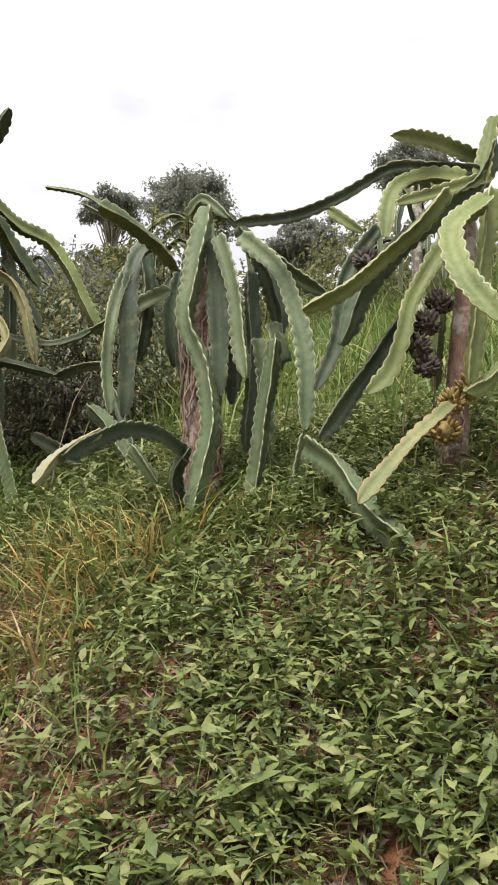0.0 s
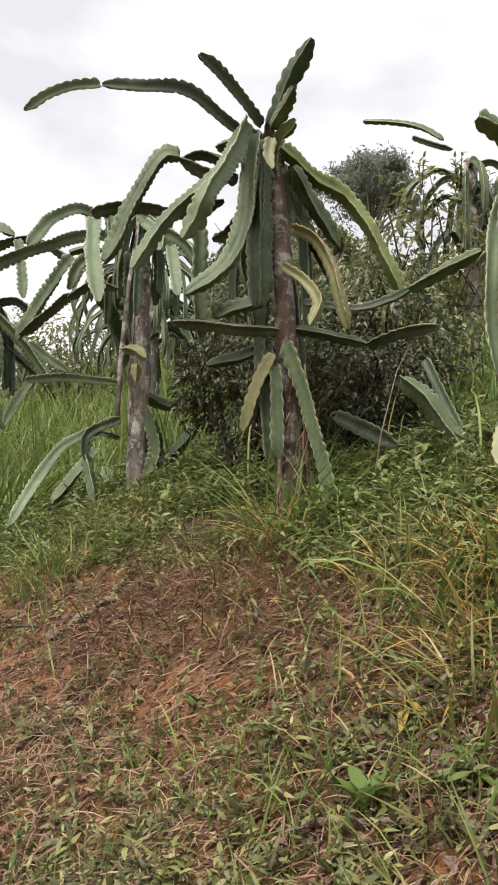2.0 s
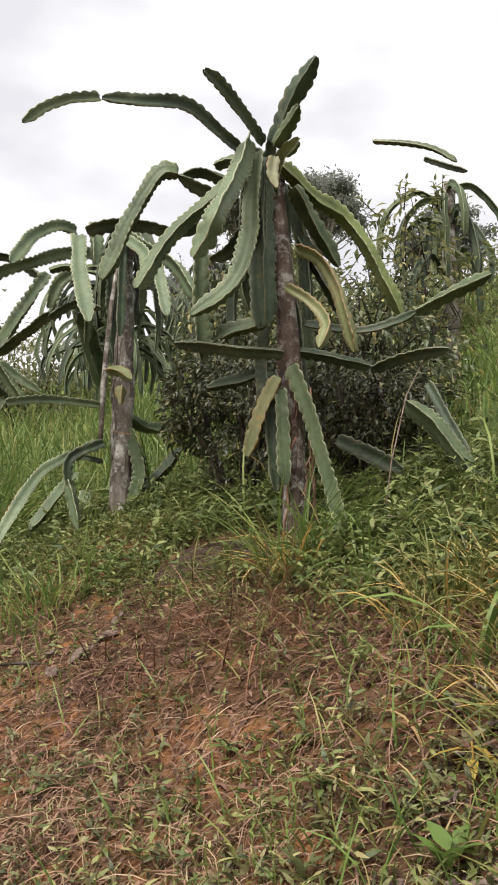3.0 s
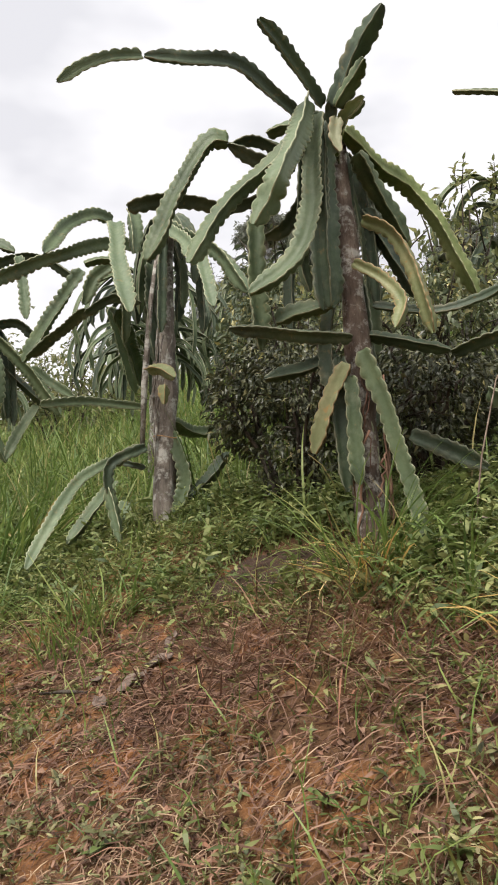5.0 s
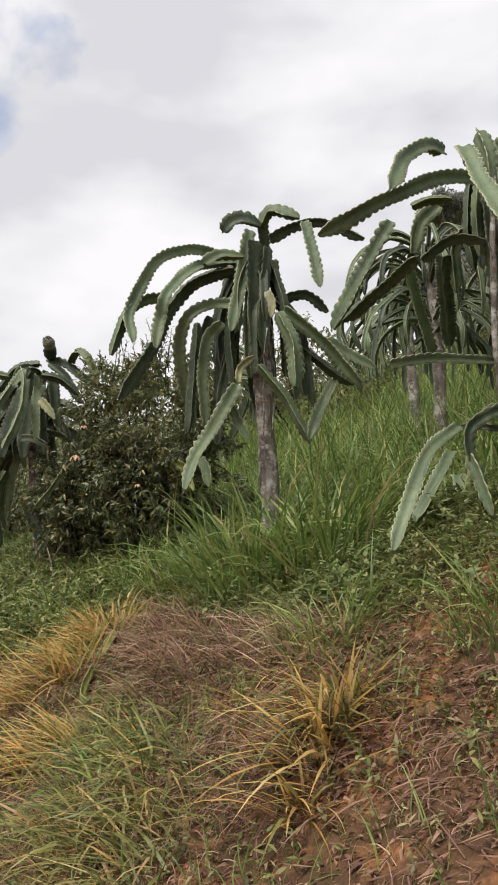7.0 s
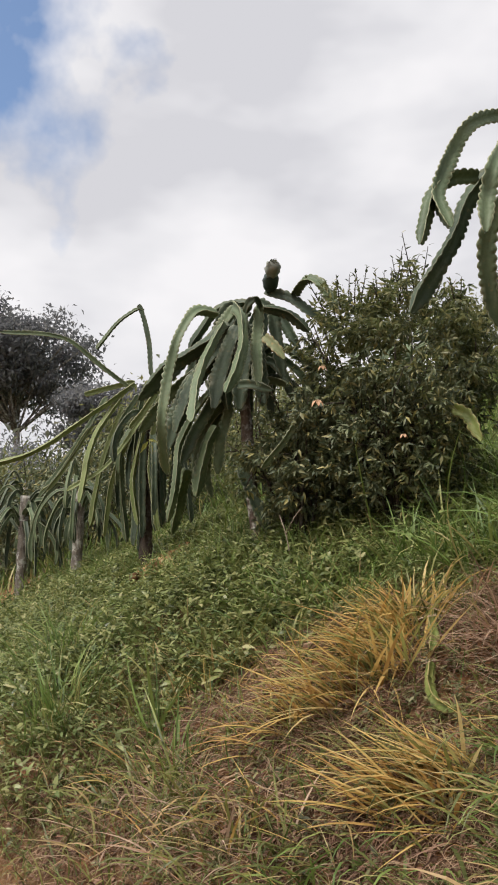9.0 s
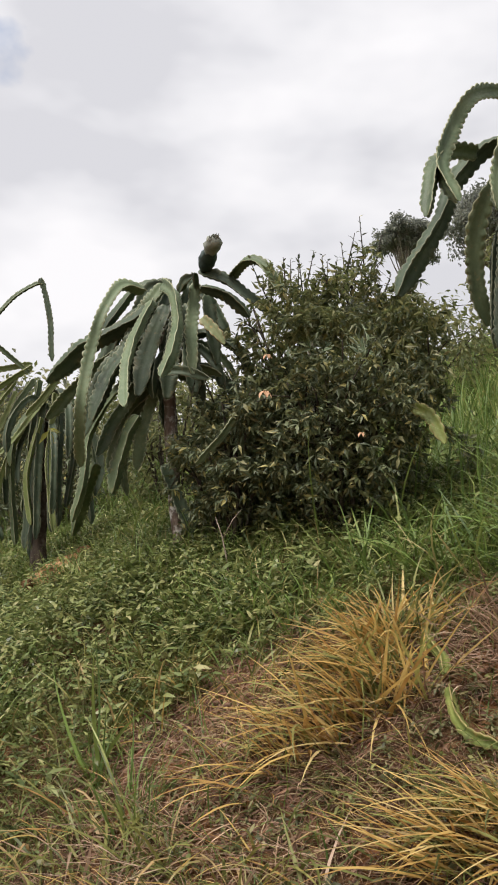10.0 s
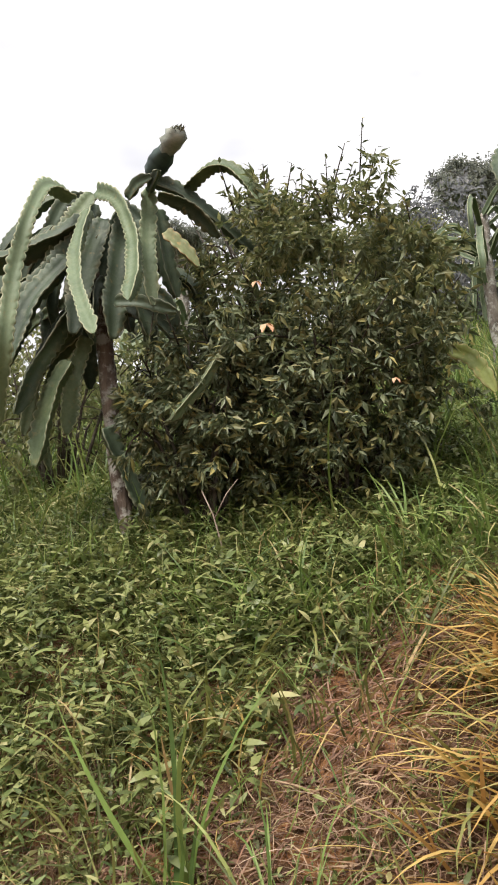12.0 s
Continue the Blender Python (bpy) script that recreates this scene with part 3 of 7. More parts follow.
stem(p, 0.065, (-0.25, -0.09, 1.14), (-0.31, -0.18, 0.99), (-0.34, -0.27, 0.79), (-0.35, -0.28, 0.60), (-0.33, -0.29, 0.42), skin=CACTUS)
stem(p, 0.083, (-0.04, -0.13, 0.27), (-0.13, -0.34, 0.32), (-0.22, -0.54, 0.31), (-0.29, -0.75, 0.24), (-0.35, -0.96, 0.15), skin=CACTUS_DARK)
stem(p, 0.050, (-0.28, -0.75, 0.26), (-0.34, -0.86, 0.20), (-0.38, -0.98, 0.13), (-0.40, -1.09, 0.05), skin=CACTUS_CUT, label="pale withered stem tip")
stem(p, 0.114, (0.03, -0.12, 1.34), (-0.02, -0.14, 1.05), (-0.05, -0.15, 0.84), (0.03, -0.17, 0.61), (0.05, -0.19, 0.37), (-0.00, -0.20, 0.15), (-0.02, -0.22, 0.01), skin=CACTUS_PALE)
stem(p, 0.094, (0.08, -0.15, 1.20), (0.14, -0.17, 0.99), (0.17, -0.18, 0.74), (0.19, -0.20, 0.58), skin=CACTUS_PALE)
stem(p, 0.103, (0.17, -0.10, 1.22), (0.32, -0.13, 1.06), (0.39, -0.15, 0.88), (0.43, -0.18, 0.65), (0.42, -0.20, 0.37), skin=CACTUS_PALE)
stem(p, 0.085, (0.42, -0.20, 0.35), (0.37, -0.18, 0.11), (0.33, -0.15, -0.06), skin=CACTUS)
stem(p, 0.103, (0.16, -0.00, 1.31), (0.27, -0.00, 1.12), (0.33, -0.00, 0.93), (0.34, -0.00, 0.82), skin=CACTUS_DARK)
stem(p, 0.094, (0.31, -0.20, 0.74), (0.26, -0.18, 0.42), (0.20, -0.15, -0.01), skin=CACTUS)
stem(p, 0.123, (0.41, -0.42, 0.27), (0.51, -0.59, 0.16), (0.58, -0.75, -0.00), (0.68, -0.92, -0.12), skin=CACTUS)
stem(p, 0.114, (-0.10, 0.20, 1.18), (-0.15, 0.20, 0.97), (-0.13, 0.20, 0.73), skin=CACTUS_DARK)
stem(p, 0.103, (0.09, 0.15, 1.00), (0.12, 0.17, 0.80), (0.15, 0.20, 0.62), skin=CACTUS_DARK)
stem(p, 0.094, (0.21, 0.10, 1.14), (0.22, 0.10, 0.73), (0.19, 0.10, 0.33), skin=CACTUS_DARK)
stem(p, 0.094, (0.28, -0.00, 1.20), (0.42, -0.00, 1.07), (0.53, -0.00, 1.00))
stem(p, 0.094, (-0.13, 0.00, 1.01), (-0.25, 0.05, 0.98), (-0.35, 0.10, 0.93))
stem(p, 0.057, (-0.06, 0.00, 1.36), (0.01, -0.05, 1.41), (0.12, -0.10, 1.30))
stem(p, 0.094, (0.30, -0.00, 0.87), (0.35, -0.03, 0.69), (0.32, -0.05, 0.81))
stem(p, 0.075, (-0.07, -0.10, 0.07), (-0.09, -0.15, 0.20), (-0.03, -0.20, 0.30))
stem(p, 0.103, (0.06, 0.10, 1.27), (0.04, 0.15, 1.05), (0.08, 0.20, 0.89), skin=CACTUS_DARK)
stem(p, 0.075, (-0.30, 0.10, 0.36), (-0.23, 0.10, 0.26), (-0.19, 0.10, 0.20))
stem(p, 0.114, (0.06, -0.09, 1.21), (0.08, -0.09, 0.87), (0.08, -0.09, 0.53), skin=CACTUS_DARK)
stem(p, 0.094, (0.24, -0.00, 0.80), (0.27, -0.03, 0.55), (0.27, -0.05, 0.31), skin=CACTUS)
stem(p, 0.094, (-0.27, 0.10, 1.25), (-0.24, 0.10, 1.04), (-0.28, 0.10, 0.73), skin=CACTUS_DARK)
stem(p, 0.094, (-0.06, 0.12, 1.27), (-0.09, 0.14, 0.97), (-0.08, 0.13, 0.65), skin=CACTUS_DARK)
stem(p, 0.090, (0.10, 0.13, 1.21), (0.14, 0.14, 0.87), (0.13, 0.15, 0.55), skin=CACTUS_DARK)
aerial_roots(p, 20, 0.25, 1.15, 0.078, 31, DEAD_LEAF)
aerial_roots(p, 10, -0.02, 0.45, 0.085, 32, STRAW)

# plant at the start, with clusters of dried fruit
p = at_base(0.75, 3.01, 1.82)
tagged(p, "sprawling dragon fruit cactus with dried fruit clusters on a rough post", "cactus", "row of dragon fruit plants")
part("post", post_mesh(1.25, 0.048, 0.038, (0.12, 0.05), 2), BARK_RED, p, "rough reddish-brown post")
stem(p, 0.088, (0.16, -0.00, 1.31), (-0.03, -0.15, 1.30), (-0.23, -0.30, 1.25), skin=CACTUS_LIME)
stem(p, 0.062, (0.13, -0.10, 1.22), (-0.05, -0.05, 1.26), (-0.19, 0.00, 1.28), (-0.39, 0.05, 1.18), (-0.58, 0.10, 1.13), (-0.79, 0.15, 1.13), skin=CACTUS_DARK)
stem(p, 0.080, (-0.04, -0.30, 1.04), (-0.16, -0.31, 0.90), (-0.32, -0.32, 0.75), (-0.44, -0.34, 0.65), (-0.56, -0.35, 0.59), skin=CACTUS_LIME)
stem(p, 0.115, (0.20, -0.10, 1.33), (0.10, -0.11, 1.15), (-0.12, -0.12, 0.98), (-0.31, -0.14, 0.76), (-0.41, -0.15, 0.53), skin=CACTUS_DARK)
stem(p, 0.106, (0.08, -0.35, 0.99), (-0.07, -0.43, 0.83), (-0.06, -0.52, 0.64), (0.02, -0.60, 0.47), skin=CACTUS_LIME)
stem(p, 0.088, (0.08, -0.10, 1.19), (-0.09, -0.13, 1.18), (-0.21, -0.17, 1.10), (-0.25, -0.20, 0.91), skin=CACTUS_LIME)
stem(p, 0.088, (-0.00, -0.10, 0.95), (-0.14, -0.12, 0.72), (-0.19, -0.15, 0.57), (-0.25, -0.17, 0.42), (-0.33, -0.20, 0.34), skin=CACTUS_LIME)
stem(p, 0.088, (-0.16, 0.00, 0.68), (-0.33, -0.05, 0.43), (-0.49, -0.10, 0.20), skin=CACTUS_DARK)
stem(p, 0.088, (0.11, -0.30, 1.05), (0.06, -0.30, 0.74), (0.00, -0.30, 0.35), skin=CACTUS_LIME)
stem(p, 0.070, (-0.04, -0.20, 0.30), (-0.23, -0.35, 0.13), (-0.41, -0.50, -0.07), skin=CACTUS_YELLOW, label="yellowing drooping stem")
stem(p, 0.088, (0.20, -0.10, 1.44), (0.16, -0.10, 1.29), (0.12, -0.10, 1.13), skin=CACTUS_LIME)
stem(p, 0.080, (-0.24, 0.00, 1.04), (-0.37, 0.00, 0.84), (-0.41, 0.00, 0.59), (-0.49, 0.00, 0.40), skin=CACTUS_DARK)
stem(p, 0.062, (-0.43, 0.00, 1.11), (-0.35, 0.00, 1.05), (-0.30, 0.00, 1.02), skin=CACTUS_LIME)
stem(p, 0.070, (0.16, -0.20, 0.45), (0.05, -0.30, 0.35), (-0.04, -0.40, 0.30), skin=CACTUS_LIME)
stem(p, 0.070, (-0.03, 0.10, 0.90), (0.00, 0.10, 0.71), (-0.03, 0.10, 0.42), skin=CACTUS_LIME)
stem(p, 0.088, (0.13, 0.10, 0.99), (0.13, 0.10, 0.71), (0.13, 0.10, 0.49), skin=CACTUS_LIME)
stem(p, 0.062, (0.17, -0.10, 1.20), (0.00, -0.15, 1.12), (-0.21, -0.20, 1.04), skin=CACTUS_LIME)
for k, (a, b, c, r) in enumerate(((-0.04, -0.1, 0.70, 0.05), (-0.09, -0.1, 0.62, 0.05), (-0.13, -0.1, 0.53, 0.055), (-0.10, -0.1, 0.46, 0.045), (0.04, -0.14, 0.37, 0.06), (-0.02, -0.14, 0.32, 0.05), (-0.05, -0.12, 0.22, 0.06), (-0.30, -0.1, 0.86, 0.05))):
    cluster(p, a, b, c, r, 300 + 40 * k, FRUIT_DARK if c > 0.42 else None)
aerial_roots(p, 16, -0.02, 0.55, 0.050, 33, DEAD_LEAF)

# tall plant with arms raised above the crown
p = at_base(-1.32, 4.18, 1.8)
tagged(p, "tall dragon fruit cactus with arms raised over a mottled brown post", "cactus", "row of dragon fruit plants")
part("post", post_mesh(1.83, 0.062, 0.042, (-0.10, 0.05), 3), BARK_MID, p, "mottled brown weathered post")
stem(p, 0.116, (-0.10, -0.10, 1.81), (-0.01, -0.19, 1.95), (0.12, -0.28, 2.11), skin=CACTUS_DARK)
stem(p, 0.091, (-0.08, -0.16, 1.77), (0.00, -0.23, 1.85), (0.04, -0.30, 1.87), skin=CACTUS)
stem(p, 0.082, (-0.14, -0.12, 1.81), (-0.21, -0.25, 1.88), (-0.27, -0.38, 1.92), (-0.33, -0.51, 1.94), skin=CACTUS_DARK)
stem(p, 0.083, (-0.25, -0.10, 1.80), (-0.34, -0.18, 1.86), (-0.42, -0.26, 1.91), (-0.50, -0.34, 1.91), (-0.63, -0.42, 1.88), (-0.77, -0.50, 1.86), skin=CACTUS_DARK)
stem(p, 0.063, (-0.78, -0.50, 1.86), (-0.88, -0.57, 1.82), (-0.97, -0.63, 1.75), (-1.03, -0.69, 1.66), skin=CACTUS)
stem(p, 0.092, (-0.26, -0.06, 1.59), (-0.41, -0.09, 1.62), (-0.53, -0.12, 1.69), skin=CACTUS_DARK)
stem(p, 0.082, (-0.30, -0.02, 1.68), (-0.43, -0.06, 1.73), (-0.53, -0.10, 1.69), skin=CACTUS_DARK)
stem(p, 0.108, (-0.53, -0.12, 1.70), (-0.60, -0.14, 1.70), (-0.67, -0.16, 1.59), (-0.74, -0.18, 1.44), (-0.79, -0.20, 1.29), (-0.84, -0.23, 1.16), skin=CACTUS)
stem(p, 0.115, (-0.19, -0.20, 1.79), (-0.21, -0.43, 1.50), (-0.24, -0.66, 1.24), (-0.29, -0.66, 1.13), (-0.33, -0.67, 1.05), skin=CACTUS_PALE)
stem(p, 0.094, (-0.23, -0.18, 1.65), (-0.38, -0.27, 1.45), (-0.49, -0.37, 1.29), (-0.54, -0.46, 1.14), (-0.58, -0.55, 0.99), skin=CACTUS)
stem(p, 0.111, (-0.16, -0.14, 1.76), (-0.18, -0.19, 1.49), (-0.18, -0.24, 1.31), (-0.21, -0.30, 1.14), (-0.29, -0.35, 1.01), (-0.40, -0.40, 0.92), skin=CACTUS)
stem(p, 0.104, (-0.43, -0.09, 1.35), (-0.43, -0.10, 1.07), (-0.41, -0.11, 0.80), skin=CACTUS)
stem(p, 0.109, (-0.06, -0.02, 1.75), (0.07, 0.15, 1.67), (0.21, 0.32, 1.63), (0.33, 0.35, 1.45), (0.41, 0.39, 1.28), (0.47, 0.42, 1.15), skin=CACTUS_LIME)
stem(p, 0.105, (-0.01, -0.02, 1.64), (0.07, 0.10, 1.51), (0.18, 0.22, 1.34), skin=CACTUS)
stem(p, 0.078, (-0.00, -0.06, 1.33), (0.11, -0.07, 1.26), (0.18, -0.07, 1.12), (0.22, -0.08, 0.97), (0.25, -0.08, 0.83), skin=CACTUS_YELLOW, label="yellowed scarred stem")
stem(p, 0.065, (-0.04, -0.08, 1.14), (0.07, -0.14, 1.04), (0.14, -0.20, 0.92), (0.11, -0.26, 0.80), skin=CACTUS_YELLOW, label="yellowed scarred stem")
stem(p, 0.074, (-0.06, -0.06, 0.84), (-0.27, -0.12, 0.85), (-0.52, -0.19, 0.87), skin=CACTUS_DARK)
stem(p, 0.073, (-0.05, 0.02, 0.88), (0.11, 0.04, 0.85), (0.32, 0.07, 0.80), skin=CACTUS_DARK)
stem(p, 0.076, (0.33, 0.07, 0.79), (0.47, -0.08, 0.80), (0.63, -0.23, 0.78), skin=CACTUS_DARK)
stem(p, 0.097, (-0.08, -0.08, 0.73), (-0.15, -0.07, 0.59), (-0.22, -0.05, 0.39), skin=CACTUS_YELLOW, label="browned pale stem")
stem(p, 0.090, (-0.02, -0.08, 0.78), (0.05, -0.08, 0.58), (0.11, -0.07, 0.35), (0.16, -0.07, 0.17), (0.19, -0.06, 0.04), skin=CACTUS)
stem(p, 0.077, (-0.07, -0.08, 0.68), (-0.06, -0.08, 0.45), (-0.05, -0.08, 0.26), skin=CACTUS)
stem(p, 0.055, (0.02, 0.12, 1.03), (0.26, 0.07, 0.97), (0.44, 0.02, 0.99), (0.52, -0.03, 1.01), skin=CACTUS_DARK)
stem(p, 0.082, (0.52, -0.03, 1.01), (0.68, -0.10, 1.07), (0.82, -0.18, 1.11), skin=CACTUS)
stem(p, 0.133, (-0.14, -0.08, 1.72), (-0.14, -0.09, 1.37), (-0.13, -0.11, 0.95), skin=CACTUS_DARK)
stem(p, 0.110, (-0.16, -0.06, 1.67), (-0.17, -0.07, 1.31), (-0.16, -0.09, 0.95), skin=CACTUS_DARK)
stem(p, 0.063, (-0.04, -0.13, 1.74), (-0.00, -0.15, 1.76), (0.03, -0.18, 1.77), skin=CACTUS_PALE)
stem(p, 0.078, (-0.08, -0.18, 1.71), (-0.09, -0.19, 1.63), (-0.07, -0.20, 1.55), skin=CACTUS_CUT, label="pale withered young stem")
stem(p, 0.072, (-0.39, 0.02, 1.80), (-0.31, -0.00, 1.81), (-0.24, -0.03, 1.78), skin=CACTUS)
stem(p, 0.114, (0.47, 0.22, 0.67), (0.61, 0.12, 0.51), (0.81, 0.02, 0.18), skin=CACTUS)
stem(p, 0.067, (0.58, 0.32, 0.78), (0.67, 0.22, 0.55), (0.73, 0.12, 0.38), skin=CACTUS_DARK)
stem(p, 0.101, (0.15, 0.32, 0.52), (0.32, 0.27, 0.43), (0.45, 0.22, 0.35), skin=CACTUS_DARK)
stem(p, 0.094, (-0.37, 0.02, 0.96), (-0.27, 0.02, 0.99), (-0.11, 0.02, 1.02), skin=CACTUS)
stem(p, 0.084, (-0.95, -0.15, 1.44), (-0.82, -0.09, 1.49), (-0.69, -0.04, 1.49), (-0.55, 0.02, 1.48), (-0.36, 0.07, 1.55), skin=CACTUS_DARK)
stem(p, 0.07, (-0.23, 0.06, 1.40), (-0.26, 0.06, 1.23), (-0.23, 0.06, 1.09))
stem(p, 0.079, (-0.14, 0.18, 0.85), (-0.26, 0.11, 0.78), (-0.42, 0.03, 0.72), skin=CACTUS_DARK)
stem(p, 0.079, (0.01, 0.05, 0.17), (0.00, 0.03, 0.37), (-0.02, -0.00, 0.57))
stem(p, 0.088, (-0.15, -0.07, 1.77), (-0.19, -0.07, 1.55), (-0.21, -0.08, 1.31), skin=CACTUS_DARK)
stem(p, 0.088, (-0.23, -0.04, 1.72), (-0.24, -0.04, 1.49), (-0.26, -0.04, 1.24), skin=CACTUS_DARK)
stem(p, 0.088, (-0.03, 0.11, 0.95), (-0.00, 0.12, 0.75), (0.01, 0.12, 0.52), skin=CACTUS_DARK)
stem(p, 0.088, (-0.15, 0.08, 1.05), (-0.17, 0.09, 0.84), (-0.15, 0.09, 0.64), skin=CACTUS_DARK)
stem(p, 0.088, (-0.05, 0.09, 1.23), (-0.01, 0.10, 1.01), (-0.00, 0.10, 0.80), skin=CACTUS_DARK)
stem(p, 0.079, (-0.11, -0.04, 0.77), (-0.12, -0.04, 0.51), (-0.10, -0.04, 0.24), skin=CACTUS_DARK)
stem(p, 0.088, (-0.18, 0.07, 1.65), (-0.32, 0.10, 1.42), (-0.43, 0.13, 1.38), skin=CACTUS_DARK)
stem(p, 0.088, (0.00, 0.10, 1.45), (0.10, 0.14, 1.27), (0.20, 0.19, 1.08), skin=CACTUS_DARK)
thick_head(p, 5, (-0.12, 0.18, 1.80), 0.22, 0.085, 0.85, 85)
aerial_roots(p, 16, 0.0, 0.75, 0.062, 34, STRAW)
part("stem", stem_mesh([(-0.10, 0.02, 1.62), (-0.11, -0.05, 1.76), (-0.10, -0.11, 1.85)], 0.090, 0.4, 811), CACTUS_DARK, p)
part("stem", stem_mesh([(-0.11, 0.02, 1.66), (-0.17, -0.06, 1.78), (-0.27, -0.10, 1.81)], 0.080, 1.0, 812), CACTUS_DARK, p)
part("stem", stem_mesh([(-0.10, -0.02, 1.64), (-0.06, -0.12, 1.73), (0.03, -0.18, 1.79)], 0.070, 0.8, 813), CACTUS_LIME, p, "pale yellow-green young stem")

# plant on the pale patched post
p = at_base(-2.53, 5.49, 2.08)
tagged(p, "dragon fruit cactus on a lichen-patched upright post", "cactus", "row of dragon fruit plants")
part("post", post_mesh(1.86, 0.064, 0.055, (-0.02, 0.03), 4), BARK, p, "grey post with white lichen patches")
part("stake", np_mesh("stake", *tube([(-0.11, -0.09, 0.42), (-0.10, -0.09, 0.80), (-0.07, -0.08, 1.30), (-0.05, -0.06, 1.55)], (0.014, 0.018, 0.016, 0.010), 7, 0.06, 5), True), BARK, p, "pale dry root along the post")
stem(p, 0.102, (-0.24, -0.29, 1.71), (-0.30, -0.42, 1.69), (-0.38, -0.56, 1.58), (-0.40, -0.69, 1.44), (-0.40, -0.82, 1.30), skin=CACTUS)
stem(p, 0.100, (-0.11, -0.14, 1.60), (-0.27, -0.32, 1.56), (-0.43, -0.49, 1.44), (-0.58, -0.62, 1.33), (-0.77, -0.75, 1.19), skin=CACTUS)
stem(p, 0.134, (-0.67, 0.34, 1.71), (-0.85, 0.35, 1.46), (-1.07, 0.36, 1.12), skin=CACTUS)
stem(p, 0.097, (-0.44, -0.14, 1.25), (-0.65, 0.00, 1.19), (-0.94, 0.14, 1.08), skin=CACTUS_DARK)
stem(p, 0.117, (-0.11, -0.59, 1.54), (-0.01, -0.80, 1.21), (0.12, -1.00, 0.88), skin=CACTUS_PALE)
stem(p, 0.119, (-0.04, -0.54, 1.63), (-0.01, -0.57, 1.50), (0.00, -0.59, 1.36), skin=CACTUS_PALE)
stem(p, 0.125, (-0.01, -0.09, 1.79), (0.17, -0.19, 1.62), (0.37, -0.29, 1.47), (0.56, -0.39, 1.18), skin=CACTUS_PALE)
stem(p, 0.122, (-0.33, -0.02, 1.56), (-0.43, -0.07, 1.46), (-0.47, -0.12, 1.29), skin=CACTUS)
stem(p, 0.066, (-0.44, -0.19, 1.51), (-0.36, -0.14, 1.55), (-0.25, -0.09, 1.55), skin=CACTUS)
stem(p, 0.077, (-0.40, -0.26, 1.18), (-0.25, -0.23, 1.27), (-0.09, -0.20, 1.24), skin=CACTUS_DARK)
stem(p, 0.117, (-0.75, 1.05, 1.72), (-0.75, 1.32, 1.52), (-0.72, 1.60, 1.21), skin=CACTUS_PALE)
stem(p, 0.139, (-0.35, 0.09, 1.32), (-0.44, 0.62, 1.28), (-0.53, 1.16, 1.15), skin=CACTUS_DARK)
stem(p, 0.067, (-0.54, -0.50, 0.60), (-0.38, -0.28, 0.66), (-0.11, -0.07, 0.66), skin=CACTUS)
stem(p, 0.104, (0.05, -0.14, 1.70), (0.19, -0.27, 1.55), (0.25, -0.39, 1.40), skin=CACTUS_PALE)
stem(p, 0.091, (0.28, -0.31, 1.45), (0.34, -0.42, 1.27), (0.41, -0.54, 1.05), skin=CACTUS_PALE)
stem(p, 0.100, (-0.07, -0.14, 0.86), (0.03, -0.21, 0.84), (0.13, -0.29, 0.76), skin=CACTUS_YELLOW, label="yellowed scarred stem")
stem(p, 0.089, (0.06, -0.24, 0.74), (0.06, -0.24, 0.68), (0.06, -0.24, 0.63), skin=CACTUS_YELLOW, label="yellowed scarred stem")
stem(p, 0.044, (-0.09, -0.09, 0.31), (-0.20, -0.07, 0.34), (-0.31, -0.06, 0.36), skin=CACTUS_DARK)
stem(p, 0.094, (-0.34, 0.04, 0.38), (-0.46, -0.15, 0.23), (-0.52, -0.33, 0.01), (-0.58, -0.51, -0.26), skin=CACTUS_PALE)
stem(p, 0.096, (-0.45, 0.41, 0.32), (-0.50, 0.24, 0.15), (-0.60, 0.06, -0.09), skin=CACTUS)
stem(p, 0.110, (-0.47, 0.68, 0.22), (-0.40, 0.45, 0.05), (-0.25, 0.22, -0.16), skin=CACTUS_PALE)
stem(p, 0.067, (-0.23, -0.19, 0.31), (-0.18, -0.14, 0.38), (-0.12, -0.09, 0.44), skin=CACTUS)
stem(p, 0.133, (0.01, 0.06, 0.51), (0.07, 0.14, 0.34), (0.08, 0.22, 0.16), skin=CACTUS_DARK)
stem(p, 0.106, (0.14, 0.08, 0.16), (0.22, 0.22, 0.31), (0.29, 0.36, 0.46), skin=CACTUS_DARK)
stem(p, 0.118, (-0.00, 0.11, 0.62), (0.06, 0.37, 0.60), (0.21, 0.62, 0.65), skin=CACTUS)
stem(p, 0.158, (-0.09, -0.03, 1.54), (-0.08, -0.04, 1.22), (-0.05, -0.04, 0.94), skin=CACTUS_DARK)
stem(p, 0.102, (-0.05, 0.09, 1.75), (-0.07, 0.03, 1.51), (-0.08, -0.02, 1.18), skin=CACTUS_DARK)
stem(p, 0.093, (0.02, 0.11, 1.78), (0.04, 0.17, 1.52), (0.01, 0.21, 1.26), skin=CACTUS_DARK)
stem(p, 0.084, (-0.04, 0.20, 1.47), (-0.27, 0.13, 1.43), (-0.30, 0.12, 1.12))
part("tie", ring_mesh(0.49, 0.070), SAND, p, "pale string tied round the post")
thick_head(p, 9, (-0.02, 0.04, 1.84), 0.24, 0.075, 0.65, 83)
aerial_roots(p, 9, 0.25, 1.5, 0.064, 35, BARK)
part("stem", stem_mesh([(-0.08, -0.12, 0.42), (-0.24, -0.24, 0.31), (-0.25, -0.24, 0.15)], 0.080, 0.4, 801), CACTUS_DARK, p)
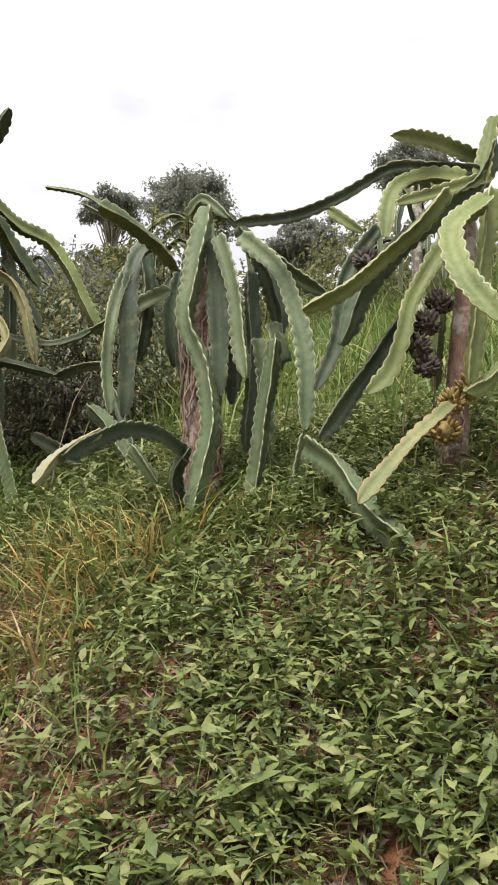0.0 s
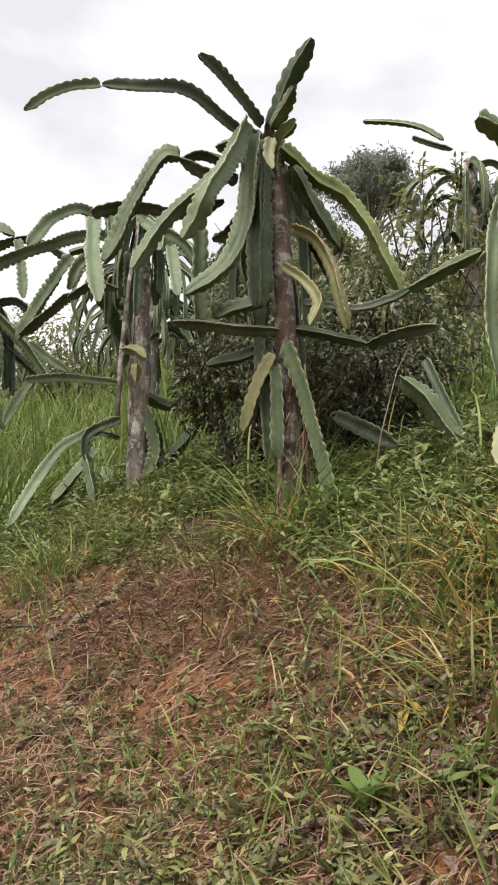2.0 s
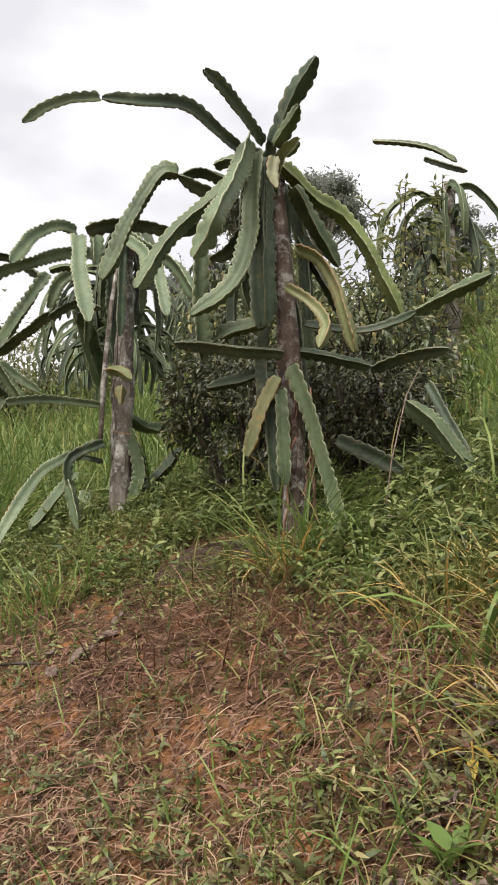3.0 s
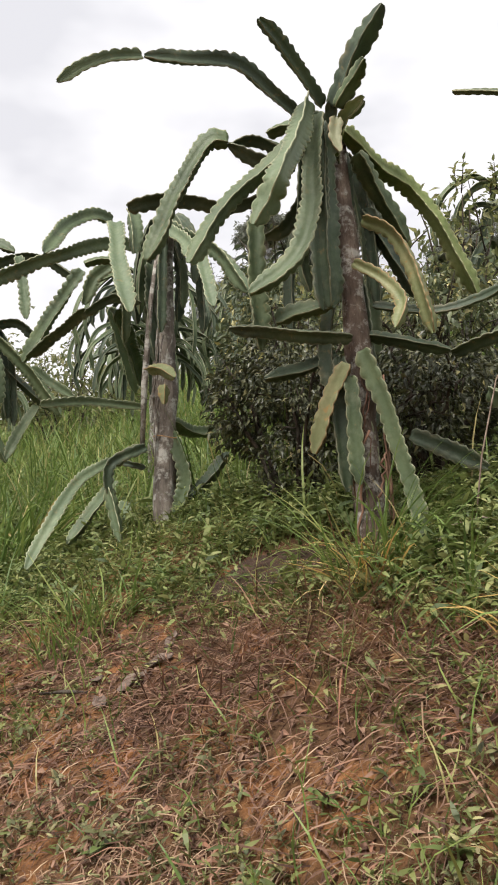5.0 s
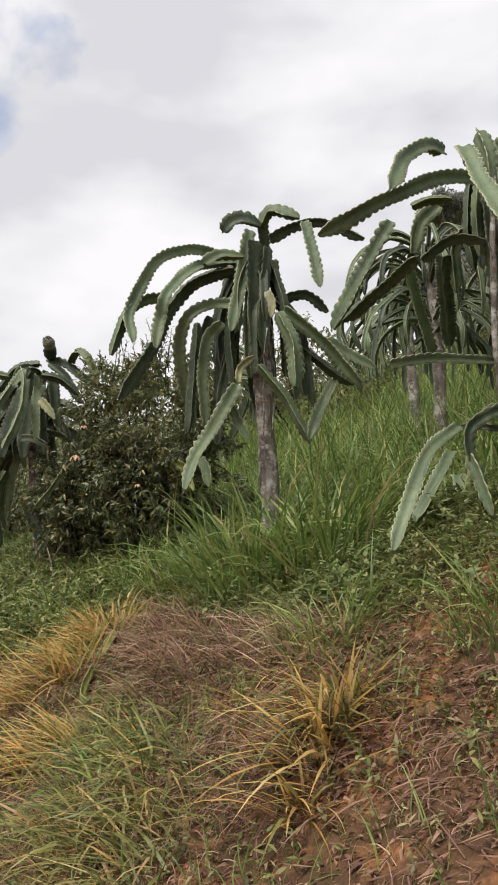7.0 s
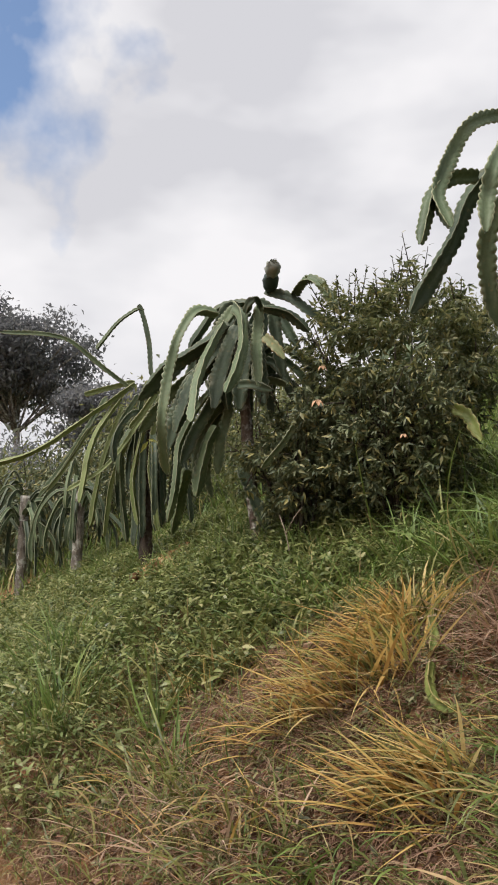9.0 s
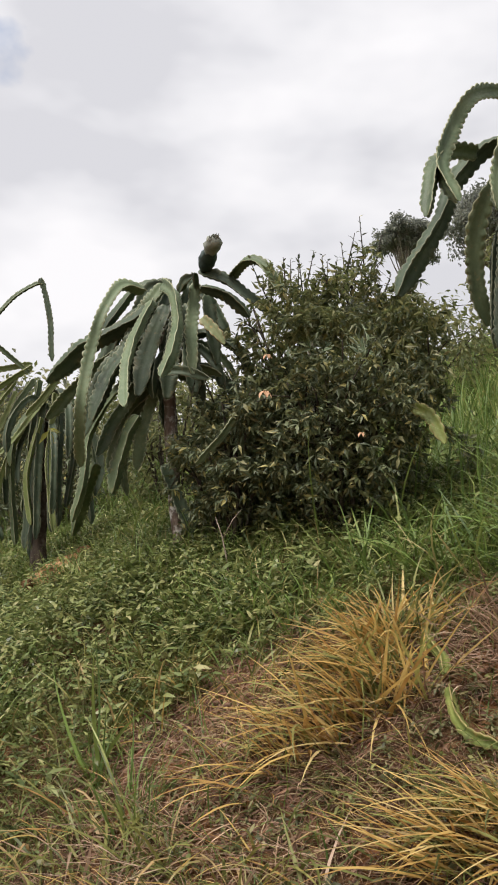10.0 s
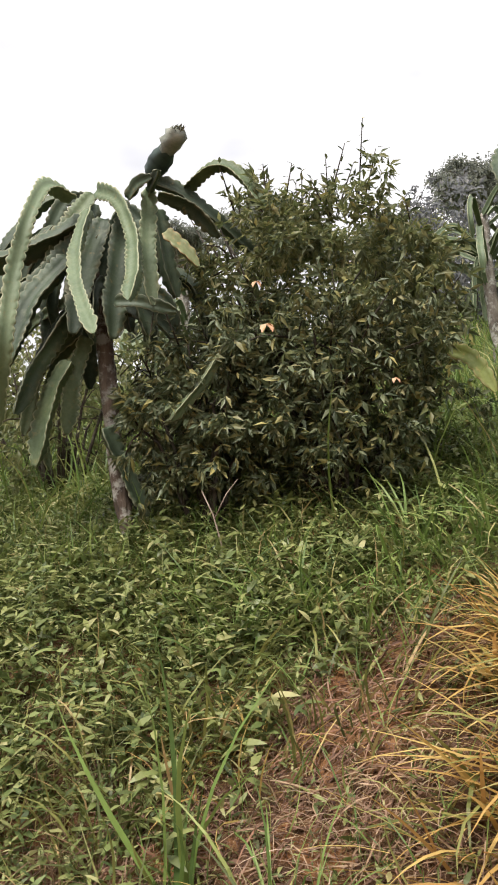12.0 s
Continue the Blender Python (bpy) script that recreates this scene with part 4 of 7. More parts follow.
part("stem", stem_mesh([(-0.25, -0.24, 0.18), (-0.21, -0.25, 0.06), (-0.17, -0.26, -0.11)], 0.090, 1.1, 802), CACTUS_PALE, p)
part("stem", stem_mesh([(0.03, 0.0, 0.52), (0.10, -0.01, 0.34), (0.12, -0.01, 0.21), (0.06, -0.02, 0.05)], 0.115, 0.2, 803), CACTUS, p)

# plant with arching arms beside the shrub
p = at_base(-4.29, 6.43, 2.39)
tagged(p, "dragon fruit cactus with arching arms over tall grass", "cactus", "row of dragon fruit plants")
part("post", post_mesh(1.68, 0.066, 0.055, (-0.03, 0.05), 6, 0.7), BARK, p, "grey weathered post")
stem(p, 0.106, (-0.27, -0.14, 1.66), (-0.40, -0.33, 1.65), (-0.53, -0.53, 1.52), (-0.62, -0.59, 1.34), (-0.67, -0.67, 1.12), (-0.60, -0.73, 0.90), skin=CACTUS_PALE)
stem(p, 0.096, (-0.52, -0.43, 1.29), (-0.64, -0.55, 1.25), (-0.70, -0.67, 1.11), (-0.73, -0.79, 0.82), skin=CACTUS)
stem(p, 0.106, (-0.22, 0.15, 1.71), (-0.35, -0.25, 1.55), (-0.38, -0.64, 1.24), (-0.43, -0.68, 1.04), (-0.44, -0.72, 0.84), skin=CACTUS_PALE)
stem(p, 0.133, (-0.19, -0.03, 1.58), (-0.44, -0.10, 1.52), (-0.62, -0.18, 1.33), (-0.73, -0.25, 1.04), (-0.85, -0.33, 0.81), (-0.92, -0.40, 0.64), skin=CACTUS_DARK)
stem(p, 0.124, (-0.16, -0.11, 1.28), (-0.33, -0.17, 1.28), (-0.47, -0.23, 1.19), (-0.56, -0.17, 1.00), (-0.57, -0.09, 0.73), (-0.53, -0.03, 0.57), skin=CACTUS)
stem(p, 0.092, (-0.39, -0.23, 1.15), (-0.44, -0.23, 0.72), (-0.48, -0.23, 0.39), skin=CACTUS_DARK)
stem(p, 0.110, (-0.15, -0.33, 1.08), (-0.26, -0.33, 0.98), (-0.31, -0.33, 0.73), (-0.30, -0.33, 0.40), skin=CACTUS)
stem(p, 0.125, (-0.08, -0.28, 0.65), (-0.24, -0.35, 0.35), (-0.34, -0.42, 0.15), (-0.37, -0.50, -0.05), skin=CACTUS_PALE)
stem(p, 0.127, (-0.08, 0.02, 1.87), (-0.11, -0.12, 1.41), (-0.13, -0.25, 1.04), skin=CACTUS_PALE)
stem(p, 0.129, (-0.17, -0.25, 1.77), (-0.11, -0.22, 1.84), (-0.02, -0.17, 1.86), (0.06, -0.10, 1.82), skin=CACTUS_DARK)
stem(p, 0.107, (-0.18, -0.53, 1.43), (-0.10, -0.43, 1.51), (0.02, -0.33, 1.51), skin=CACTUS)
stem(p, 0.104, (-0.98, 0.52, 0.33), (-0.88, 0.50, 0.26), (-0.81, 0.47, 0.10), skin=CACTUS_FALLEN, label="bright yellow-green young stem")
stem(p, 0.122, (0.05, -0.08, 1.84), (0.14, -0.08, 1.93), (0.34, -0.08, 1.83), skin=CACTUS)
stem(p, 0.109, (0.37, -0.08, 1.79), (0.43, -0.10, 1.55), (0.48, -0.13, 1.28), skin=CACTUS_PALE)
stem(p, 0.101, (0.05, 0.07, 1.79), (0.22, 0.10, 1.86), (0.43, 0.14, 1.87), (0.72, 0.17, 1.69), skin=CACTUS_DARK)
stem(p, 0.139, (0.17, -0.13, 1.16), (0.28, -0.15, 0.89), (0.29, -0.18, 0.61), skin=CACTUS_PALE)
stem(p, 0.137, (0.18, -0.03, 1.21), (0.41, 0.00, 0.98), (0.56, 0.04, 0.78), (0.67, 0.07, 0.61), skin=CACTUS)
stem(p, 0.103, (0.43, 0.07, 0.97), (0.58, 0.12, 0.86), (0.74, 0.17, 0.75), skin=CACTUS)
stem(p, 0.070, (-0.01, -0.43, 0.62), (-0.01, -0.38, 0.73), (0.07, -0.33, 0.81), skin=CACTUS_YELLOW, label="yellowed scarred stem")
stem(p, 0.112, (0.11, 0.07, 1.33), (0.29, 0.12, 1.35), (0.43, 0.17, 1.21), skin=CACTUS_DARK)
stem(p, 0.097, (0.01, -0.13, 0.81), (0.17, -0.08, 0.58), (0.32, -0.03, 0.26), skin=CACTUS)
stem(p, 0.102, (0.45, 0.17, 0.71), (0.37, 0.07, 0.50), (0.31, -0.03, 0.28), skin=CACTUS)
stem(p, 0.087, (0.10, -0.13, 1.32), (0.13, -0.13, 1.23), (0.12, -0.13, 1.13), skin=CACTUS_CUT, label="pale withered young stem")
stem(p, 0.083, (-0.16, -0.23, 0.54), (-0.11, -0.23, 0.42), (-0.04, -0.23, 0.29), skin=CACTUS)
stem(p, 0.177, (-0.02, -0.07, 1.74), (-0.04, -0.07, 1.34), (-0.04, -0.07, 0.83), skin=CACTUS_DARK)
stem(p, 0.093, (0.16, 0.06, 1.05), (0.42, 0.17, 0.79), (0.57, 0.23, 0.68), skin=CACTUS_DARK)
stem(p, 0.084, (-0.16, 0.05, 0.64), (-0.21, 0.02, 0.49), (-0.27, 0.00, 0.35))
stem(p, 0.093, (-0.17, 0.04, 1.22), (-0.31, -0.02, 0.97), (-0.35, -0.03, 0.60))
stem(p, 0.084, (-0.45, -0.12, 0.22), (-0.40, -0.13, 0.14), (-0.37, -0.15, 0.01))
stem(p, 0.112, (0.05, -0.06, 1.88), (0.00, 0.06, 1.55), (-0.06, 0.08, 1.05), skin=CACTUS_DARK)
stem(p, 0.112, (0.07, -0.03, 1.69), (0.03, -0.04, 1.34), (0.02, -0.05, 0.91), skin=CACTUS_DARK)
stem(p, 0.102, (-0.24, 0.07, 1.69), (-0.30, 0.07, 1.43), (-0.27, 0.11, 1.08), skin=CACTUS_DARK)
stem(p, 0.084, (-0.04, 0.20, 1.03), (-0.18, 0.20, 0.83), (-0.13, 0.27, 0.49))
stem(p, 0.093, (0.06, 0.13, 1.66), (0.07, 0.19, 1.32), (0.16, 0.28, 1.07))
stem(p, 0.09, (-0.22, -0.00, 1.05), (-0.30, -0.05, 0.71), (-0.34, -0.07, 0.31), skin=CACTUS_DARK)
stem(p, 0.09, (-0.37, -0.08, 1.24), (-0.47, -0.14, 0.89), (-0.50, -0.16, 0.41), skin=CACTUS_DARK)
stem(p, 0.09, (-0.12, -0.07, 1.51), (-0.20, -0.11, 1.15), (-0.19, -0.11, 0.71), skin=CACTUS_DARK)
part("tie", ring_mesh(0.58, 0.072), SAND, p, "pale string tied round the post")
thick_head(p, 18, (-0.03, 0.08, 1.62), 0.36, 0.085, 0.80, 84)
aerial_roots(p, 9, 0.2, 1.4, 0.066, 36, BARK)

# heavy plant with the bud on top, against the shrub
p = at_base(-6.84, 7.31, 2.12)
tagged(p, "heavy dragon fruit cactus with one closed bud on top", "cactus", "row of dragon fruit plants")
part("post", post_mesh(1.45, 0.042, 0.045, (-0.16, 0.0), 8, 0.3), BARK_MID, p, "brown leaning post")
stem(p, 0.102, (-0.19, -0.25, 1.59), (-0.27, -0.42, 1.57), (-0.31, -0.59, 1.33), (-0.37, -0.62, 1.05), (-0.41, -0.64, 0.69), (-0.52, -0.42, 0.38), skin=CACTUS_PALE)
stem(p, 0.124, (-0.73, 0.14, 0.52), (-0.86, 0.26, 0.34), (-1.02, 0.37, 0.04), skin=CACTUS)
stem(p, 0.090, (-0.09, -0.33, 1.48), (-0.10, -0.55, 1.17), (-0.05, -0.76, 0.88), (0.06, -0.98, 0.58), skin=CACTUS_PALE)
stem(p, 0.107, (-0.07, -0.22, 1.64), (0.06, -0.34, 1.51), (0.15, -0.47, 1.24), (0.17, -0.60, 1.01), (0.16, -0.72, 0.82), skin=CACTUS_PALE)
stem(p, 0.109, (0.21, -0.32, 1.56), (0.19, -0.33, 1.26), (0.21, -0.35, 0.94), skin=CACTUS_PALE)
stem(p, 0.102, (0.17, -0.17, 1.72), (0.35, -0.12, 1.64), (0.52, -0.07, 1.50), (0.72, 0.10, 1.35), skin=CACTUS_DARK)
stem(p, 0.092, (0.38, -0.10, 1.68), (0.52, -0.23, 1.71), (0.64, -0.26, 1.66), (0.80, -0.29, 1.41), skin=CACTUS)
stem(p, 0.104, (0.26, -0.36, 1.51), (0.42, -0.28, 1.46), (0.54, -0.21, 1.33), skin=CACTUS_DARK)
stem(p, 0.090, (0.11, -0.36, 1.50), (0.17, -0.41, 1.55), (0.25, -0.46, 1.55), skin=CACTUS_DARK)
stem(p, 0.100, (0.29, -0.41, 1.28), (0.37, -0.41, 1.19), (0.44, -0.41, 1.09), skin=CACTUS_YELLOW, label="yellowed scarred stem")
stem(p, 0.063, (0.57, -0.36, 0.74), (0.42, -0.41, 0.51), (0.28, -0.46, 0.34), skin=CACTUS)
stem(p, 0.123, (-0.09, -0.11, 0.42), (-0.01, -0.06, 0.20), (0.09, -0.01, -0.04), skin=CACTUS_DARK)
# wide dark stems fill the head; its inner shade is in their colour
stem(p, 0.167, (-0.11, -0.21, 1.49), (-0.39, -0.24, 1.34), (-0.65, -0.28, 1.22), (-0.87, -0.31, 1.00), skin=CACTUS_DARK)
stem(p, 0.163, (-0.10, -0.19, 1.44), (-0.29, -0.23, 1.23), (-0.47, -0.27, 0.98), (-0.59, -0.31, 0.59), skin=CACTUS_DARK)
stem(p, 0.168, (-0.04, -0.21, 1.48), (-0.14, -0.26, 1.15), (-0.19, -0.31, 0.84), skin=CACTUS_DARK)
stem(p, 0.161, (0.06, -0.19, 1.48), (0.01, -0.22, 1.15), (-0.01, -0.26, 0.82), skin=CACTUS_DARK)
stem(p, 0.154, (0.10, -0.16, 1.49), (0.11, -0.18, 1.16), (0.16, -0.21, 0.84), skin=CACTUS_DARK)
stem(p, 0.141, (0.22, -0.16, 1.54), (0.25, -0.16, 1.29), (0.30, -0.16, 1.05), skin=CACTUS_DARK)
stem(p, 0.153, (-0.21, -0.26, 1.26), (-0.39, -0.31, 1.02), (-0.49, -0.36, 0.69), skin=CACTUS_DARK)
stem(p, 0.132, (-0.11, -0.11, 1.68), (-0.23, -0.16, 1.49), (-0.34, -0.21, 1.19), skin=CACTUS)
stem(p, 0.119, (-0.17, -0.11, 0.90), (-0.24, -0.11, 0.67), (-0.28, -0.11, 0.40), skin=CACTUS)
stem(p, 0.129, (-0.40, -0.21, 1.20), (-0.61, -0.26, 1.03), (-0.86, -0.31, 0.75), skin=CACTUS)
stem(p, 0.131, (-0.19, -0.21, 1.04), (-0.37, -0.26, 0.74), (-0.47, -0.31, 0.47), skin=CACTUS_DARK)
stem(p, 0.131, (-0.23, -0.21, 0.74), (-0.32, -0.21, 0.58), (-0.41, -0.21, 0.23), skin=CACTUS)
stem(p, 0.093, (0.02, -0.31, 0.99), (0.15, -0.33, 0.97), (0.32, -0.36, 0.90), skin=CACTUS_DARK)
stem(p, 0.055, (0.21, -0.32, 1.54), (0.25, -0.44, 1.54), (0.29, -0.56, 1.52), skin=CACTUS_DARK)
stem(p, 0.112, (-0.15, 0.07, 1.73), (-0.27, 0.05, 1.36), (-0.31, 0.04, 0.93), skin=CACTUS_DARK)
stem(p, 0.121, (0.02, 0.00, 1.68), (-0.12, -0.02, 1.32), (-0.16, -0.03, 0.89), skin=CACTUS_DARK)
stem(p, 0.112, (0.02, 0.11, 1.69), (-0.03, 0.10, 1.35), (0.02, 0.11, 0.99), skin=CACTUS_DARK)
stem(p, 0.084, (0.08, -0.09, 1.08), (0.20, -0.05, 1.06), (0.28, -0.02, 1.02))
stem(p, 0.102, (-0.38, -0.17, 1.42), (-0.50, -0.14, 1.20), (-0.61, -0.11, 0.94), skin=CACTUS_DARK)
stem(p, 0.112, (-0.25, 0.05, 1.66), (-0.39, 0.03, 1.29), (-0.40, 0.03, 0.86), skin=CACTUS_DARK)
stem(p, 0.105, (-0.24, 0.11, 1.64), (-0.57, 0.02, 1.45), (-0.86, -0.06, 1.15), skin=CACTUS_DARK)
stem(p, 0.112, (-0.25, 0.16, 1.75), (-0.54, 0.13, 1.53), (-0.75, 0.11, 1.17), skin=CACTUS_DARK)
stem(p, 0.112, (-0.13, 0.13, 1.72), (-0.35, 0.11, 1.62), (-0.53, 0.10, 1.33), skin=CACTUS_DARK)
stem(p, 0.093, (-0.21, -0.09, 0.94), (-0.40, -0.10, 0.75), (-0.50, -0.09, 0.42), skin=CACTUS)
stem(p, 0.112, (-0.08, 0.19, 1.82), (0.10, 0.22, 1.66), (0.24, 0.25, 1.39), skin=CACTUS_DARK)
stem(p, 0.1, (-0.18, 0.17, 1.82), (-0.43, 0.12, 1.79), (-0.67, 0.08, 1.49), skin=CACTUS_DARK)
stem(p, 0.102, (-0.36, 0.03, 1.59), (-0.53, 0.00, 1.44), (-0.79, -0.05, 1.30), skin=CACTUS_DARK)
stem(p, 0.102, (-0.19, 0.07, 1.77), (-0.32, 0.07, 1.75), (-0.43, 0.07, 1.53), skin=CACTUS_DARK)
stem(p, 0.085, (-0.25, -0.02, 1.15), (-0.52, 0.04, 1.02), (-0.75, 0.08, 0.72), (-0.76, 0.04, 0.38), (-0.86, 0.08, 0.10), skin=CACTUS_PALE)
stem(p, 0.080, (-0.22, 0.0, 0.95), (-0.36, -0.05, 0.75), (-0.42, -0.04, 0.45), (-0.40, 0.0, 0.25), skin=CACTUS)
bud_at, bud_lean = np.array((0.176, -0.121, 1.735)), np.array((0.215, -0.33, 0.055))
bud = part("bud", np_mesh("bud", *tube([bud_at + bud_lean * 0.66 * k / 8 for k in range(9)], (0.008, 0.027, 0.044, 0.055, 0.060, 0.060, 0.054, 0.046, 0.039), 12, 0.07, 3), True), BUD, p, "dark closed flower bud")
tip_line = [bud_at + bud_lean * q for q in (0.62, 0.72, 0.82, 0.92, 1.0)]
lie = Vector(bud_lean).to_track_quat("Y", "Z").to_matrix().to_4x4()
petals = [placed(leaf(0.085, 0.040, 0.5, 0.3, False), Matrix.Translation(Vector(bud_at + bud_lean * 0.86)) @ lie @ Euler((0.35 * math.sin(a), 0.6 * a, 0.35 * math.cos(a))).to_matrix().to_4x4() @ Matrix.Translation((0, 0, 0.025))) for a in (0.3, 1.3, 2.2, 3.3, 4.4, 5.4)]
part("bud_tip", np_mesh("bud_tip", *joined(tube(tip_line, (0.038, 0.045, 0.050, 0.049, 0.034), 11, 0.16, 9), *petals), True), BUD_TIP, bud, "pale withered petals")
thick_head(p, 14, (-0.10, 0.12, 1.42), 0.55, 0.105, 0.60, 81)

# far plant with the bent arm
p = at_base(-8.23, 7.85, 1.93)
tagged(p, "shaggy dragon fruit cactus with a bent arm above it", "cactus", "row of dragon fruit plants")
part("post", post_mesh(1.25, 0.065, 0.05, (-0.05, 0.0), 9, 0.3), BARK_DARK, p, "dark post")
stem(p, 0.049, (-0.43, -0.24, 1.94), (-0.28, -0.16, 2.17), (-0.13, -0.07, 2.31), (-0.06, -0.03, 2.31), skin=CACTUS)
stem(p, 0.063, (-0.10, -0.06, 2.36), (-0.07, -0.04, 2.27), (-0.02, -0.01, 2.03), (0.01, 0.01, 1.66), skin=CACTUS_DARK)
stem(p, 0.056, (-0.14, -0.08, 1.55), (-0.34, -0.31, 1.76), (-0.57, -0.55, 1.98), (-0.97, -0.89, 2.00), skin=CACTUS)
stem(p, 0.063, (-0.12, -0.07, 1.61), (-0.42, -0.31, 1.31), (-0.79, -0.60, 0.97), (-1.16, -0.89, 0.81), skin=CACTUS_LIME)
stem(p, 0.07, (-0.23, -0.13, 1.48), (-0.37, -0.32, 1.07), (-0.39, -0.45, 0.51), skin=CACTUS_LIME)
stem(p, 0.056, (0.08, -0.07, 1.40), (-0.24, -0.25, 0.87), (-0.55, -0.43, 0.63), skin=CACTUS_LIME)
stem(p, 0.07, (-0.34, -0.19, 1.48), (-0.59, -0.33, 0.99), (-0.83, -0.47, 0.59), skin=CACTUS)
stem(p, 0.07, (0.26, -0.08, 1.65), (0.07, -0.19, 1.30), (-0.03, -0.25, 1.15), skin=CACTUS_LIME)
stem(p, 0.063, (-0.15, -0.09, 1.14), (-0.28, -0.16, 0.74), (-0.33, -0.19, 0.24), skin=CACTUS_LIME, step=0.016)
stem(p, 0.07, (-0.07, -0.04, 1.50), (-0.11, -0.06, 0.99), (-0.13, -0.08, 0.44), step=0.016)
stem(p, 0.063, (-0.51, -0.29, 1.51), (-0.36, -0.20, 1.56), (-0.12, -0.07, 1.63), skin=CACTUS_LIME)
stem(p, 0.07, (-0.27, -0.04, 1.42), (-0.43, -0.13, 0.86), (-0.50, -0.17, 0.35), skin=CACTUS_LIME, step=0.016)
stem(p, 0.07, (0.01, 0.01, 1.55), (0.06, 0.04, 1.09), (0.03, 0.02, 0.49), step=0.016)
stem(p, 0.07, (0.10, -0.06, 1.37), (0.07, -0.07, 0.82), (0.13, -0.04, 0.28), skin=CACTUS_LIME, step=0.016)
stem(p, 0.07, (-0.29, -0.05, 1.32), (-0.27, -0.04, 0.70), (-0.22, -0.01, 0.20), step=0.016)
stem(p, 0.063, (0.01, -0.11, 1.17), (-0.06, -0.15, 0.72), (-0.02, -0.12, 0.33), skin=CACTUS_LIME, step=0.016)
stem(p, 0.07, (0.05, 0.14, 1.42), (0.14, 0.19, 1.00), (0.10, 0.17, 0.50), step=0.016)
stem(p, 0.056, (-0.46, -0.26, 1.20), (-0.71, -0.40, 0.74), (-0.81, -0.46, 0.64), skin=CACTUS_LIME, step=0.016)
stem(p, 0.07, (-0.16, 0.03, 1.53), (-0.27, -0.10, 1.20), (-0.25, -0.14, 0.69), step=0.016)
thick_head(p, 12, (-0.05, 0.08, 1.45), 0.60, 0.075, 0.80, 82)
for k in range(6):
    a = 1.05 * k + 2.6
    stem(p, 0.085, (0.09 * math.cos(a), 0.09 * math.sin(a), 1.30), (0.10 * math.cos(a), 0.10 * math.sin(a), 0.75), (0.12 * math.cos(a + 0.2), 0.12 * math.sin(a + 0.2), 0.10 + 0.06 * k), skin=CACTUS_DARK, step=0.02)
shoot = part("young_shoot", np_mesh("young_shoot", *leaf_fan(0.11, 77)), FRESH, p, "yellow-green young shoots")
shoot.location = (0.20, -0.30, 1.02)


def loose_plant(x, y, tall, stems, reach, seed, label, skins=None, width=0.09, fall=0.85):
    """A post overhung all round by drooping stems."""
    local = np.random.default_rng(seed)
    p = plant(x, y, label)
    part("post", post_mesh(tall, 0.06, 0.05, (local.uniform(-.05, .05), 0), seed), BARK, p)
    for k in range(stems):
        a = k * 2.399 + local.uniform(-.4, .4)
        d = np.array((math.cos(a), math.sin(a), 0))
        top = tall * local.uniform(0.55, 1.03)
        r, up = reach * local.uniform(0.45, 1.1), local.uniform(0.0, 0.22)
        drop = top * local.uniform(0.2, fall)
        c = [d * 0.04 + (0, 0, top), d * r * 0.45 + (0, 0, top + up), d * r * 0.85 + (0, 0, top + up * 0.3 - drop * 0.25),
             d * r + (0, 0, top - drop * 0.65), d * r * local.uniform(0.9, 1.05) + (0, 0, top - drop)]
        stem(p, width * local.uniform(0.8, 1.2), *[tuple(v) for v in c], skin=(skins or (CACTUS, CACTUS_DARK))[k % 2], step=0.04)
    return p


loose_plant(-3.45, 8.25, 1.85, 70, 0.8, 41, "dense dragon fruit plant with hanging stems behind the first row", (CACTUS, CACTUS_DARK), 0.05, 0.45)
flowering = loose_plant(-2.55, 8.9, 1.75, 48, 0.75, 49, "dense dragon fruit plant with hanging stems behind the first row", (CACTUS, CACTUS_DARK), 0.055, 0.45)
for k, (x, y, z) in enumerate(((-2.83, 8.96, 4.24), (-2.72, 8.93, 4.22))):
    bloom = part("flower", np_mesh("flower", *leaf_fan(0.10, 60 + k)), YELLOW_LEAF, flowering, "yellow withering flower")
    bloom.location = Vector((x, y, z)) - flowering.location
loose_plant(-0.40, 6.8, 1.75, 14, 0.5, 42, "dragon fruit plant of the second row among shrubs", None, 0.07, 0.5)
loose_plant(-4.1, 10.3, 1.6, 26, 0.8, 43, "far dragon fruit plant with drooping stems in tall grass", (CACTUS_PALE, CACTUS), 0.065, 0.5)
loose_plant(-6.9, 11.2, 1.6, 24, 0.8, 44, "far dragon fruit plant with drooping stems in tall grass", (CACTUS_PALE, CACTUS), 0.065, 0.5)
loose_plant(1.6, 7.4, 1.6, 12, 0.6, 45, "dragon fruit plant of the second row in the meadow", None, 0.065, 0.5)
loose_plant(-9.95, 8.9, 1.10, 22, 0.5, 46, "ragged dragon fruit plant on a slim post", None, 0.058, 0.75)
loose_plant(-10.9, 9.05, 1.2, 22, 0.5, 47, "ragged dragon fruit plant on a slim post", None, 0.058, 0.75)
loose_plant(-12.4, 10.6, 1.3, 16, 0.5, 48, "ragged dragon fruit plant on a slim post", None, 0.058, 0.75)

# ---------------------------------------------------------------- shrubs and trees


